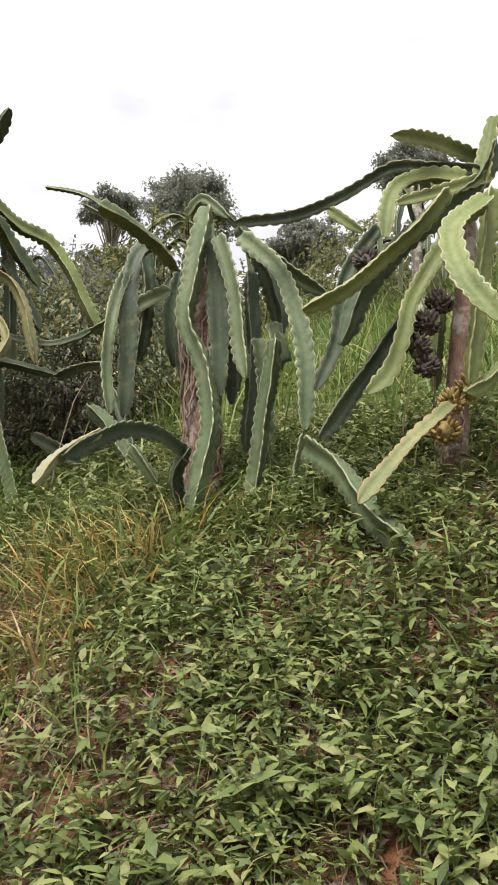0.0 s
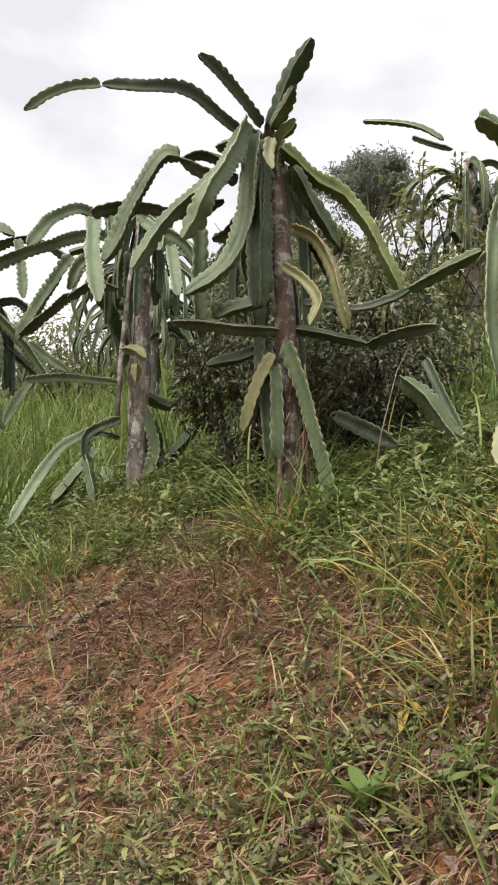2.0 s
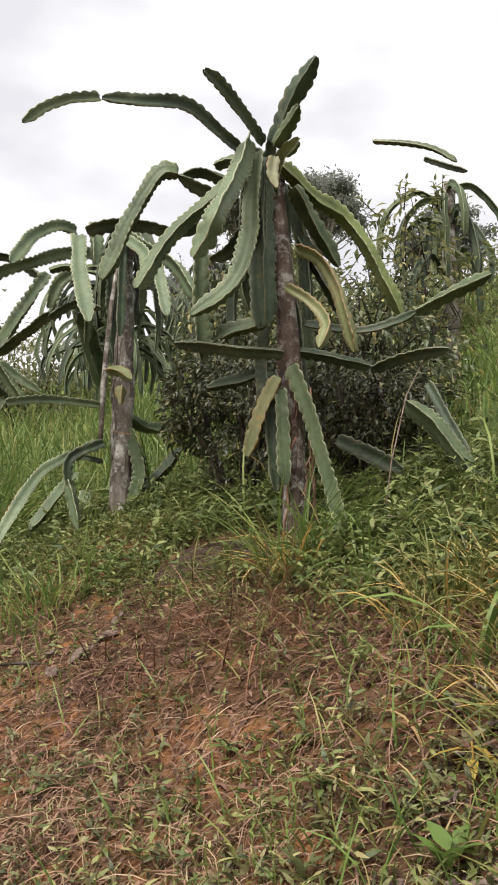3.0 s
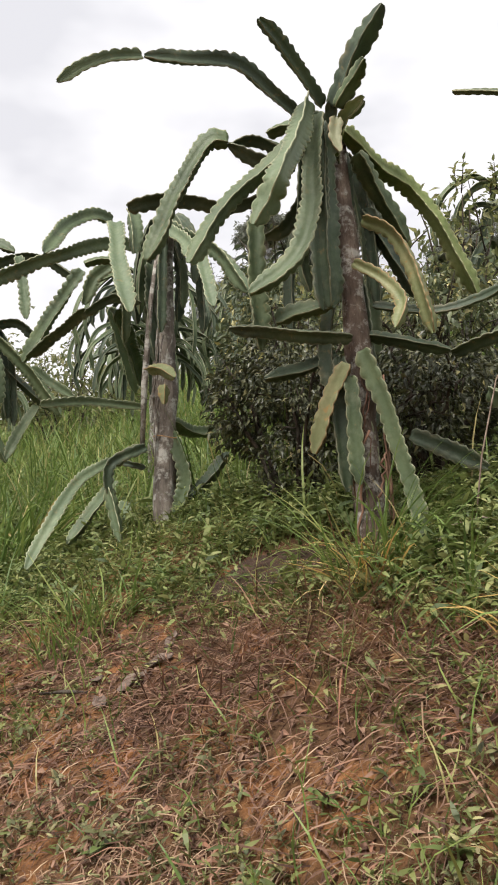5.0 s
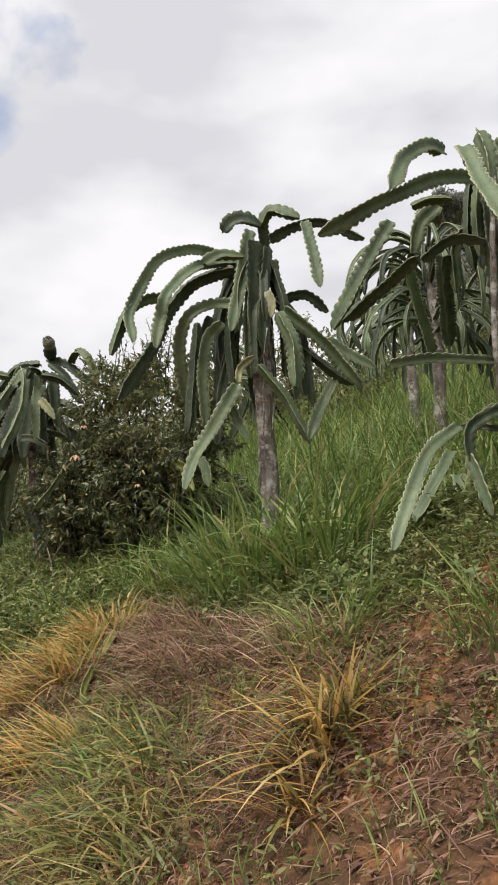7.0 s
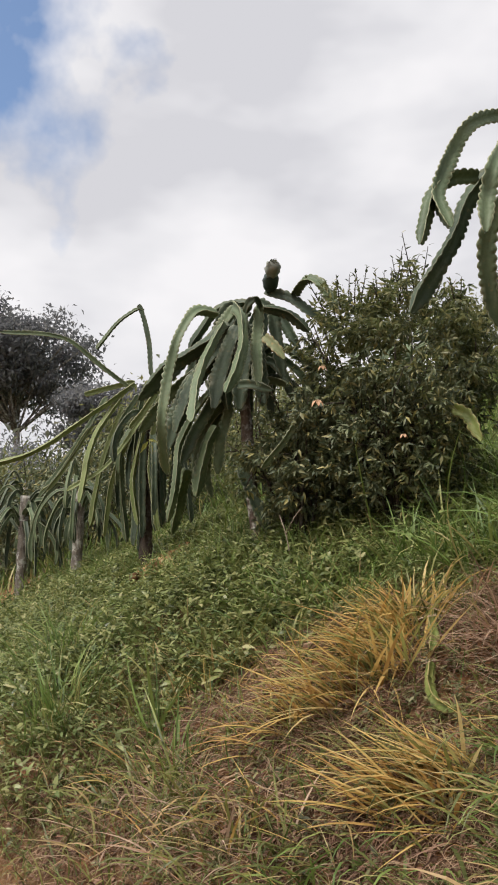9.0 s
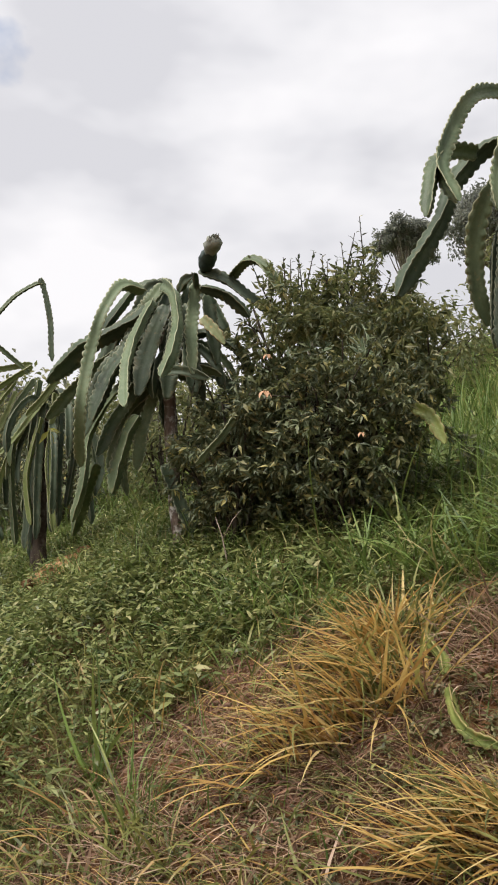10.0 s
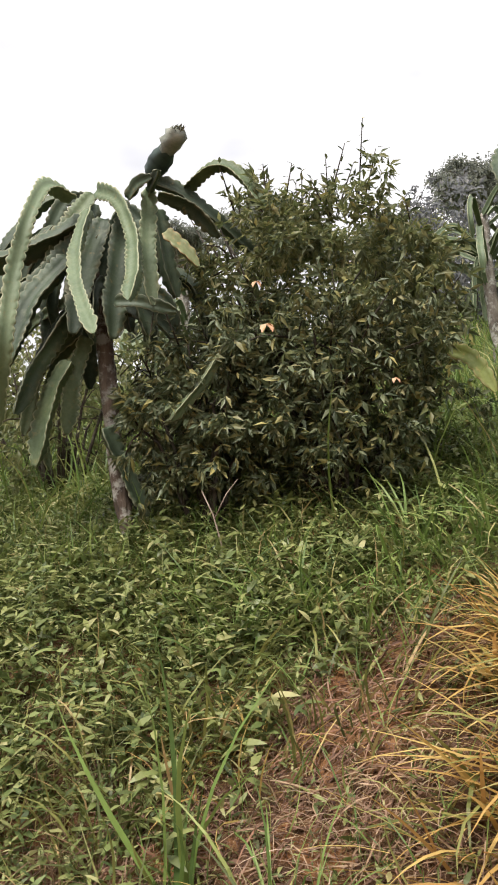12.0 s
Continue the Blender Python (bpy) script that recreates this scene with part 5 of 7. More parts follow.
def shrub(name, x, y, size, leaves, mat, seed, label, leaf_len=0.075, base=None, stems=14, shell=0.55, droop=0.9, category="shrub", sprigs=0, boxy=2.0, fans=False, young=None):
    """Many-stemmed shrub: stems that fork, and leaves in an uneven crown."""
    local = np.random.default_rng(seed)
    p = new(name)
    z0 = float(height(x, y)) if base is None else base
    p.location = (x, y, z0)
    tagged(p, label, category)
    rx, ry, h = size
    limbs, tips = [], []
    for k in range(stems):
        a, u = local.uniform(0, 2 * np.pi), local.uniform(0.2, 0.95)
        end = np.array((rx * u * math.cos(a), ry * u * math.sin(a), h * local.uniform(0.45, 0.98)))
        q = np.linspace(0, 1, 7)[:, None]
        line = np.array((end[0] * 0.15, end[1] * 0.15, -0.05)) * (1 - q) + end * q + np.array((0, 0, 0.12)) * np.sin(q * np.pi) + local.normal(0, 0.018, (7, 3)) * q
        limbs.append(tube(line, np.linspace(0.016, 0.004, 7), 5, 0.05, seed + k))
        for j in (3, 4, 5):
            e2 = line[j] + local.normal(0, 1, 3) * (rx * 0.3, ry * 0.3, h * 0.12)
            limbs.append(tube([line[j], (line[j] + e2) / 2 + (0, 0, 0.03), e2], (0.006, 0.005, 0.002), 4, 0, seed))
            tips.append(e2)
    part("branchwork", np_mesh("branchwork", *joined(*limbs), True), BARK_DARK, p)["kind"] = "stuff"
    # clumps on an uneven dome, leaves round each clump
    m = max(20, leaves // 40)
    d = local.normal(size=(m, 3))
    d /= (np.abs(d) ** boxy).sum(1)[:, None] ** (1 / boxy)
    rad = local.uniform(shell, 1.0, m) * (1 + 0.13 * np.sin(3.1 * d[:, 0] * 2 + seed) + 0.10 * np.sin(7 * d[:, 2] + 4 * d[:, 1] + seed))
    c = d * rad[:, None] * (rx, ry, h * 0.52) + (0, 0, h * 0.53)
    c = np.concatenate([c, np.array(tips)])
    pick = local.integers(len(c), size=leaves)
    w = c[pick] + local.normal(0, 1, (leaves, 3)) * (0.068, 0.068, 0.055) * (rx + ry) / 1.5
    far = (np.abs((w - (0, 0, h * 0.53)) / (rx, ry, h * 0.5)) ** boxy).sum(1) ** (1 / boxy)
    lump = 1.02 + 0.14 * np.sin(9 * w[:, 0] / rx + seed) * np.sin(5 * w[:, 2] / h + 4 * w[:, 1] / ry)
    w = np.where((far > lump)[:, None], (0, 0, h * 0.53) + (w - (0, 0, h * 0.53)) * (lump / far * local.uniform(0.6, 1.0, leaves))[:, None], w)
    twigs, sprig_at = [], []
    for k in range(sprigs):
        a = local.uniform(0, 2 * np.pi)
        u = local.uniform(0.1, 0.75)
        foot = np.array((rx * u * math.cos(a), ry * u * math.sin(a), h * (0.53 + 0.42 * (1 - u ** boxy) ** (1 / boxy))))
        up = np.linspace(0, local.uniform(0.12, 0.34), 12)[:, None] * np.array((local.normal(0, .3), local.normal(0, .3), 1.0))
        twigs.append(tube((foot + up)[[0, 6, 11]], (0.005, 0.004, 0.002), 4))
        sprig_at.append(foot + up[1:] + local.normal(0, 0.004, (11, 3)))
    if twigs:
        part("twigwork", np_mesh("twigwork", *joined(*twigs), True), BARK_DARK, p)["kind"] = "stuff"
    w[:, 2] = np.maximum(w[:, 2], 0.02)
    cnt = len(w)
    out = np.arctan2(w[:, 1], w[:, 0]) - np.pi / 2 + local.normal(0, 0.9, cnt)
    rot = turns(out, local.normal(-0.45 * droop, 0.55, cnt), local.normal(0, 0.6, cnt))
    kinds = [leaf(leaf_len, leaf_len * 0.38, 0.3, 0.35, False), leaf(leaf_len * 0.75, leaf_len * 0.32, 0.4, 0.15, False)]
    if fans:
        kinds = [leaf_fan(leaf_len, seed + k) for k in range(6)]
    sizes = local.uniform(0.6, 1.25, cnt)
    if young is not None:
        # lighter leaves towards the top: new growth, and sky light painted in
        fresh = local.uniform(size=cnt) < np.clip((w[:, 2] / h - 0.45) * 1.8, 0.06, 0.8)
        part("young_leaves", np_mesh("young_leaves", *scatter(kinds, w[fresh], rot[fresh], sizes[fresh])), young, p, "fresh leaves near the top, sky light put into their lighter colour")["kind"] = "stuff"
        w, rot, sizes = w[~fresh], rot[~fresh], sizes[~fresh]
    v, t = scatter(kinds, w, rot, sizes)
    if sprig_at:
        sw = np.concatenate(sprig_at)
        sc = len(sw)
        up_rot = turns(np.arange(sc) * 2.4 + local.normal(0, 0.3, sc), local.normal(0.55, 0.3, sc), local.normal(0, 0.3, sc))
        v, t = joined((v, t), scatter([leaf(leaf_len * 0.85, leaf_len * 0.34, 0.3, 0.2)], sw, up_rot, local.uniform(0.6, 1.0, sc)))
    crown = part("crown", np_mesh("crown", v, t), mat, p)
    crown["kind"] = "stuff"
    return p


shrub("shrub", -5.80, 7.42, (0.76, 0.60, 1.72), 6600, BUSH, 61, "dense dark-leaved shrub crowding the cactus row", 0.060, base=2.02, stems=30, sprigs=44, boxy=2.8, droop=0.1, fans=True, young=SAPLING)
main_shrub = bpy.data.objects["shrub"]
for k, (a, b, c, q) in enumerate(((-0.30, -0.65, 0.83, 0.095), (-0.335, -0.48, 1.11, 0.07), (0.25, -0.60, 0.55, 0.055))):
    o_leaf = part("orange_leaf", np_mesh("orange_leaf", *joined(*[placed(leaf(q * 0.7, q * 0.4, 0.3, 0.4), pose(0, 0, 0, -30, 0, z)) for z in (150, 215, 265)])), ORANGE, main_shrub, "withered orange leaf")
    o_leaf.location = (a, b, c)
shrub("shrub", -6.46, 7.20, (0.42, 0.40, 1.02), 1700, BUSH, 94, "low dark shrub leaning into the cactus", 0.060, stems=12, sprigs=4, droop=0.1, fans=True)
shrub("shrub", -6.55, 7.85, (0.45, 0.4, 1.2), 3800, BUSH_DARK, 62, "low dark shrub leaning into the cactus", 0.058, base=2.0, stems=10, sprigs=3)
shrub("shrub", -0.98, 5.85, (0.75, 0.6, 1.1), 4200, BUSH, 63, "olive leafy shrub behind the tall cactus", 0.07, stems=16, sprigs=5)
shrub("shrub", -1.85, 6.45, (0.62, 0.5, 1.55), 6200, BUSH, 74, "dark leafy shrub behind the tall cactus", 0.065, stems=16, sprigs=6, boxy=2.6)
# two low shrubs kept dark to stand for the hollow's deep shade
shrub("shrub", -1.05, 4.95, (0.48, 0.40, 0.75), 5200, BUSH_DARK, 75, "low shrub in the hollow behind the posts, shade in its leaf colour", 0.05, stems=12, sprigs=3)
shrub("shrub", -1.75, 5.25, (0.50, 0.40, 0.95), 6000, BUSH_DARK, 76, "low shrub in the hollow behind the posts, shade in its leaf colour", 0.05, stems=12, sprigs=3)
shrub("shrub", -7.6, 8.9, (0.8, 0.5, 1.25), 3000, SAPLING, 77, "light-green thicket behind the heavy cactus", 0.075, stems=14, sprigs=4, boxy=2.6)
shrub("shrub", -9.3, 9.7, (1.1, 0.6, 1.5), 5600, BUSH, 78, "dark thicket behind the far cactus", 0.085, stems=14, sprigs=5, boxy=2.6)
shrub("shrub", -11.3, 10.6, (1.3, 0.7, 1.6), 5200, BUSH, 79, "dark thicket behind the ragged plants", 0.095, stems=14, sprigs=5, boxy=2.6)
shrub("shrub", -13.6, 10.8, (1.5, 0.9, 1.7), 5000, BUSH, 80, "dark thicket behind the ragged plants", 0.11, stems=14, sprigs=5, boxy=2.6)
shrub("sapling", -0.75, 6.6, (0.75, 0.6, 1.65), 1500, SAPLING, 64, "thin pale-leaved sapling among the plants", 0.09, stems=14, sprigs=10, category="sapling")
shrub("shrub", -1.75, 7.6, (0.8, 0.6, 1.25), 3000, SAPLING, 65, "broad green shrub at the meadow's edge", 0.085, stems=18, sprigs=8)
shrub("shrub", -2.4, 10.6, (1.6, 1.0, 1.9), 4200, SAPLING, 66, "light-green thicket behind the rows", 0.11, stems=20, sprigs=8)
shrub("shrub", 2.3, 11.6, (1.9, 1.0, 1.6), 4200, SAPLING, 72, "light-green thicket behind the rows", 0.12, stems=18, sprigs=6)
shrub("shrub", 0.2, 12.4, (1.6, 1.0, 1.4), 3600, SAPLING, 73, "light-green thicket behind the rows", 0.12, stems=18, sprigs=6)
shrub("shrub", -3.35, 14.3, (1.3, 0.9, 2.5), 5200, TREE_HAZED, 95, "dark-leaved thicket on the hillside", 0.13, stems=18, sprigs=6)
shrub("shrub", -6.2, 12.6, (1.8, 1.2, 1.7), 4200, SAPLING, 67, "light-green thicket behind the rows", 0.12, stems=18, sprigs=6)
shrub("shrub", -8.9, 12.4, (1.6, 1.2, 1.7), 4000, SAPLING, 68, "light-green thicket on the hillside", 0.12, stems=18)
shrub("shrub", -13.5, 12.0, (1.9, 1.4, 2.0), 4200, SAPLING, 69, "light-green thicket on the hillside", 0.12, stems=18)
shrub("shrub", -11.2, 12.2, (1.8, 1.4, 2.2), 4200, SAPLING, 70, "light-green thicket on the hillside", 0.12, stems=18)
shrub("shrub", -17.3, 15.0, (2.2, 1.4, 3.0), 5200, TREE_HAZED, 96, "dark thicket below the far trees", 0.14, stems=18)
shrub("shrub", -20.5, 17.6, (2.6, 1.6, 3.2), 6500, TREE_HAZED, 92, "dark thicket below the far trees", 0.15, stems=18)
shrub("shrub", -24.5, 17.0, (2.6, 1.6, 3.4), 6500, TREE_HAZED, 93, "dark thicket below the far trees", 0.15, stems=18)
shrub("shrub", -16.0, 12.6, (2.0, 1.6, 2.6), 4600, BUSH, 71, "dark thicket beyond the row's end", 0.13, stems=18)


def tree(x, y, tall, spread_r, clumps, seed, label, mat=FAR_LEAF_HAZED, leaf_size=0.15, low=0.68):
    local = np.random.default_rng(seed)
    p = new("tree")
    p.location = (x, y, float(height(x, y)))
    tagged(p, label, "tree", "trees on the hill")
    top = np.array((local.normal(0, .3), local.normal(0, .3), tall - spread_r * 0.7))
    q = np.linspace(0, 1, 9)[:, None]
    trunk = np.array((0, 0, -0.3)) * (1 - q) + top * q + local.normal(0, 0.06, (9, 3)) * q
    part("trunk", np_mesh("trunk", *tube(trunk, np.linspace(tall * 0.022, tall * 0.006, 9), 9, 0.05, seed), True), BARK, p)
    limbs, heads = [], []
    deep = spread_r * 0.75
    for k in range(clumps):
        a, el = local.uniform(0, 2 * np.pi), math.asin(local.uniform(-0.9 if low < 0.5 else -0.65, 1.0))
        d = np.array((math.cos(a) * math.cos(el), math.sin(a) * math.cos(el), math.sin(el)))
        e = np.array((top[0], top[1], tall - deep)) + d * (spread_r, spread_r, deep) * local.uniform(0.55, 1.0) * (1 + 0.16 * math.sin(3 * a + seed) + 0.10 * math.sin(7 * a + 5 * el))
        f = trunk[local.integers(5, 9)]
        limbs.append(tube([f, f * 0.4 + e * 0.6 + (0, 0, -0.12 * deep), e], (tall * 0.006, tall * 0.004, tall * 0.0015), 5, 0, seed))
        heads.append(e)
    part("limbwork", np_mesh("limbwork", *joined(*limbs), True), BARK, p)["kind"] = "stuff"
    n = clumps * 150
    pick = local.integers(clumps, size=n)
    w = np.array(heads)[pick] + np.clip(local.normal(0, 1, (n, 3)), -1.9, 1.9) * (spread_r * 0.13, spread_r * 0.13, spread_r * 0.075)
    rot = turns(local.uniform(0, 6.28, n), local.normal(-0.3, 0.6, n), local.normal(0, 0.6, n))
    v, t = scatter([leaf(leaf_size, leaf_size * 0.45, 0.3, 0.3, False)], w, rot, local.uniform(0.6, 1.3, n))
    crown = part("crown", np_mesh("crown", v, t), mat, p)
    crown["kind"] = "stuff"
    return p


tree(-6.0, 80.0, 17.4, 4.6, 90, 81, "tall round-crowned tree on the far hill's crest", HILL_LEAF_HAZED, 0.42)
tree(-15.0, 85.0, 18.2, 3.2, 60, 82, "round-crowned tree on the far hill", HILL_LEAF_HAZED, 0.42)
tree(4.8, 60.0, 7.4, 3.0, 80, 84, "dense tree on the far hill", HILL_LEAF_HAZED, 0.36, low=0.45)
tree(-13.7, 60.0, 7.0, 2.4, 60, 83, "spreading tree on the far hill", HILL_LEAF_HAZED, 0.36)
tree(26.0, 120.0, 20.0, 5.8, 90, 85, "tall leafy tree on the far hill", HILL_LEAF_HAZED, 0.6)
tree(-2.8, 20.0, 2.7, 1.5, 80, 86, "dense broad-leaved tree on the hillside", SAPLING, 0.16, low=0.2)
tree(-22.5, 20.5, 7.6, 2.2, 120, 88, "dark tall tree beyond the row's end", TREE_HAZED, 0.17, low=0.26)
tree(-25.5, 19.5, 7.8, 2.4, 110, 89, "dark tall tree beyond the row's end", TREE_HAZED, 0.17, low=0.22)
tree(-19.5, 21.0, 4.2, 1.7, 70, 90, "low spreading tree beyond the row's end", TREE_HAZED, 0.16, low=0.45)

# a far wood along the hill's crest
s_w, n_w = rng.uniform(-70, 110, 300), rng.uniform(50, 78, 300)
x_w, y_w = xy(s_w, n_w)
c_w = np.stack([x_w, y_w, height(x_w, y_w) + rng.uniform(0.2, 2.6, 300)], 1)
pick = rng.integers(300, size=14000)
w = c_w[pick] + np.clip(rng.normal(0, 1, (14000, 3)), -1.7, 1.7) * (1.9, 1.9, 1.1)
v, t = scatter([leaf(0.7, 0.36, 0.3, 0.3, False)], w, turns(rng.uniform(0, 6.28, 14000), rng.normal(-0.3, 0.6, 14000), 0), rng.uniform(0.6, 1.4, 14000))
tagged(part("far_wood", np_mesh("far_wood", v, t), FAR_LEAF_HAZED), "hazy green wood along the hill's crest", "wood", kind="stuff")

s_w, n_w = rng.uniform(24, 60, 160), rng.uniform(-14, 22, 160)
x_w, y_w = xy(s_w, n_w)
c_w = np.stack([x_w, y_w, height(x_w, y_w) + rng.uniform(0.3, 2.6, 160)], 1)
pick = rng.integers(160, size=11000)
w = c_w[pick] + np.clip(rng.normal(0, 1, (11000, 3)), -1.5, 1.5) * (1.4, 1.4, 1.0)
v, t = scatter([leaf(0.30, 0.16, 0.3, 0.3, False)], w, turns(rng.uniform(0, 6.28, 11000), rng.normal(-0.3, 0.6, 11000), 0), rng.uniform(0.6, 1.4, 11000))
tagged(part("far_wood", np_mesh("far_wood", v, t), FAR_LEAF_HAZED), "green wood beyond the end of the row", "wood", kind="stuff")

# ---------------------------------------------------------------- weeds, grass and litter


def weed(seed, tall=0.13, pairs=4, size=0.062, slim=1.0):
    """A low upright weed with crossed pairs of pointed leaves."""
    local = np.random.default_rng(seed)
    tip = np.array((local.normal(0, .03), local.normal(0, .03), tall))
    pieces = [(np.array([(-0.0022, 0, -0.02), (0.0022, 0, -0.02), tuple(tip)]), np.array([(0, 1, 2)]))]
    for k in range(pairs):
        h = 0.35 + 0.65 * k / (pairs - 1)
        grow = size * (1.0 - 0.45 * (k == pairs - 1)) * local.uniform(0.8, 1.2)
        for side in (0, 1):
            yaw = k * math.pi / 2 + side * math.pi + local.normal(0, .35)
            m4 = Matrix.Translation(tip * h) @ Euler((local.uniform(-0.25, 1.05), local.normal(0, .35), yaw)).to_matrix().to_4x4()
            pieces.append(placed(lens_leaf(grow, grow * slim * local.uniform(0.32, 0.42), 0.3, local.uniform(0.1, 0.45)), m4))
    return joined(*pieces)


def field(name, label, category, mat, templates, where, lo, hi, tilt=0.25, yaw=None):
    n = len(where)
    rot = turns(rng.uniform(0, 6.283, n) if yaw is None else yaw(n), rng.normal(0, tilt, n), rng.normal(0, tilt, n))
    v, t = scatter(templates, where, rot, rng.uniform(lo, hi, n))
    return tagged(part(name, np_mesh(name, v, t), mat), label, category, kind="stuff")


def patchy(s, m, a=1.0):
    return 0.5 + 0.5 * np.tanh(1.6 * a * (np.sin(2.3 * s + 1.1 * m) + np.sin(3.9 * m - 1.7 * s + 2) + 0.7 * np.sin(7 * s + 5 * m)))


def hollow(s, m):
    """The shaded bare hollow beside the tall plant's post."""
    return np.clip(((s - 3.62) / 0.34) ** 2 + ((m - 2.98) / 0.24) ** 2 - 0.75, 0.08, 1)


def cover_share(s, m):
    thick = np.clip((2.25 - s) * 2.5, 0, 1)                                     # the lush stretch at the start
    strip = np.clip((m - 2.50) * 6, 0, 1)                                       # along the foot of the posts
    far = np.clip((s - 7.7) * 1.5, 0, 1) * np.maximum(np.clip((m - 2.1) * 4, 0.35, 1), np.clip((s - 8.4) * 2, 0, 1))
    bare = 0.24 * patchy(s, m) * np.clip((5.6 - s), 0.35, 1) + 0.09
    bare = np.where((m < 1.95) & (s < 5.2), (0.42 * patchy(s, m) + 0.16) * np.clip(0.25 + (3.3 - s) * 1.5, 0.25, 1), bare)
    bare = np.maximum(bare, np.clip((1.80 - m) * 3.5, 0, 0.85) * np.clip((3.15 - s) * 2.5, 0, 1) * (0.45 + 0.55 * patchy(s + 2, m)))
    return np.maximum.reduce([thick, 0.85 * strip, 0.9 * far, bare])


weeds = [weed(k, 0.11 + 0.012 * k, 4, 0.050 + 0.006 * (k % 4), 0.86) for k in range(8)]
sprouts = [weed(20 + k, 0.08 + 0.012 * k, 3, 0.060 + 0.004 * (k % 4), 0.75) for k in range(6)]


def rim(m):
    """Growth thins out towards the trodden path."""
    return np.clip((m - 0.75) * 2.2, 0, 1)


def bank_share(s, m):
    return np.clip((s - 8.0 - 0.25 * np.clip(2.4 - m, 0, 1)) * 2, 0, 1) * np.clip((m - 1.0) * 1.1, 0.45, 1) * rim(m) * np.clip((14.5 - s) * 0.5, 0, 1)


field("groundcover", "low bright-green broad-leaved weeds covering the bank", "weeds", COVER, weeds, spread(23500, -2.2, 2.6, 0.8, 3.75, lambda s, m: rim(m) * (0.45 + 0.55 * patchy(1.7 * s, 2.1 * m + 1)) * np.clip((s + 2.2) * 0.9, 0, 1) * np.clip((1.72 - s + 0.75 * np.clip(m - 2.1, -0.2, 0.7)) * 3, 0, 1)), 0.40, 0.98)
field("small_weeds", "small green weeds scattered over the soil bank", "weeds", COVER_DULL, sprouts, spread(29000, 1.2, 8.6, 0.8, 4.1, lambda s, m: rim(m) * np.clip((s - 1.25) * 2, 0, 1) * hollow(s, m) * cover_share(np.maximum(s, 2.4), m)), 0.32, 0.80)
field("bank_weeds", "glossy green broad-leaved weeds covering the bank", "weeds", COVER_BANK, weeds, spread(14000, 7.6, 14.5, 0.9, 4.6, lambda s, m: bank_share(s, m) * (0.55 + 0.45 * patchy(s, m + 1))), 0.62, 1.30)
field("bank_weeds", "fresh green broad-leaved weeds covering the bank", "weeds", COVER, weeds, spread(10000, 7.6, 14.5, 1.2, 4.6, bank_share), 0.55, 1.20)
creepers = [weed(40 + k, 0.07 + 0.012 * k, 4, 0.040 + 0.004 * (k % 3), 0.95) for k in range(5)]


def creep_share(s, m):
    foot = np.clip((1.80 - m) * 4, 0, 1) * np.clip((3.5 - s) * 2, 0, 1) * (0.35 + 0.65 * patchy(s + 2, m))
    start = np.clip((2.5 - s) * 1.6, 0, 0.40) * np.clip((2.5 - m) * 3, 0, 1)
    sparse = 0.30 * patchy(1.4 * s, m + 2) * np.clip((2.3 - m) * 3, 0, 1)
    beyond = 0.50 * patchy(s + 1, 1.5 * m) * np.clip((s - 5.3) * 2, 0, 1) * np.clip((2.8 - m) * 4, 0, 1)
    return rim(m) * np.maximum.reduce([foot, start, sparse, beyond])


field("creeping_weeds", "low grey-green small-leaved weeds over the lower bank", "weeds", COVER_GREY, creepers, spread(15000, 1.4, 8.2, 1.0, 3.0, creep_share), 0.30, 0.85, 0.4)
field("creeping_weeds", "patch of small-leaved weeds on the bare bank", "weeds", COVER_DULL, creepers, spread(420, 3.5, 4.7, 1.95, 2.60, lambda s, m: np.exp(-((s - 4.1) / 0.35) ** 2 - ((m - 2.2) / 0.2) ** 2) * (0.2 + 0.8 * patchy(3 * s, 2 * m))), 0.4, 0.9, 0.4)
low_blades = [blade(0.26, 0.008, b, 4) for b in (0.9, 1.5, 2.1)] + [blade(0.18, 0.010, 1.2, 4)]
field("bank_grass", "olive grass growing through the weeds on the bank", "grass", GRASS_DULL, low_blades, spread(6000, 7.8, 14.0, 1.1, 3.4, lambda s, m: bank_share(s, m) * (0.25 + 0.75 * patchy(s * 1.3, m + 4))), 0.5, 1.2, 0.4)
field("verge_weeds", "lush broad-leaved weeds along the foot of the posts", "weeds", COVER, weeds, spread(7600, 1.8, 8.2, 2.4, 3.7, lambda s, m: hollow(s, m) * np.clip((m - 2.5) * 3, 0, 1) * (0.25 + 0.75 * patchy(s, m + 3))), 0.55, 1.15)
field("row_grass", "fresh grass and sprouts at the feet of the far posts", "grass", GRASS, low_blades, spread(6500, 8.6, 14.0, 2.6, 4.4), 0.6, 1.5, 0.3)
field("meadow_weeds", "broad-leaved weeds among the meadow grass", "weeds", COVER, sprouts, spread(3400, -4, 13, 3.4, 7.0), 0.8, 1.7)

tall = [blade(0.62, 0.013, b, 5) for b in (0.7, 1.2, 1.8, 2.3)]


def meadow_share(s, m):
    wild = np.clip((s - 4.9) * 2, 0.25, 1) * np.clip((8.6 - s) * 2, 0.35, 1)
    return np.where(m < 4.3, 0.7 * wild * np.clip((m - 3.15) * 2.5, 0, 1), 0.75)


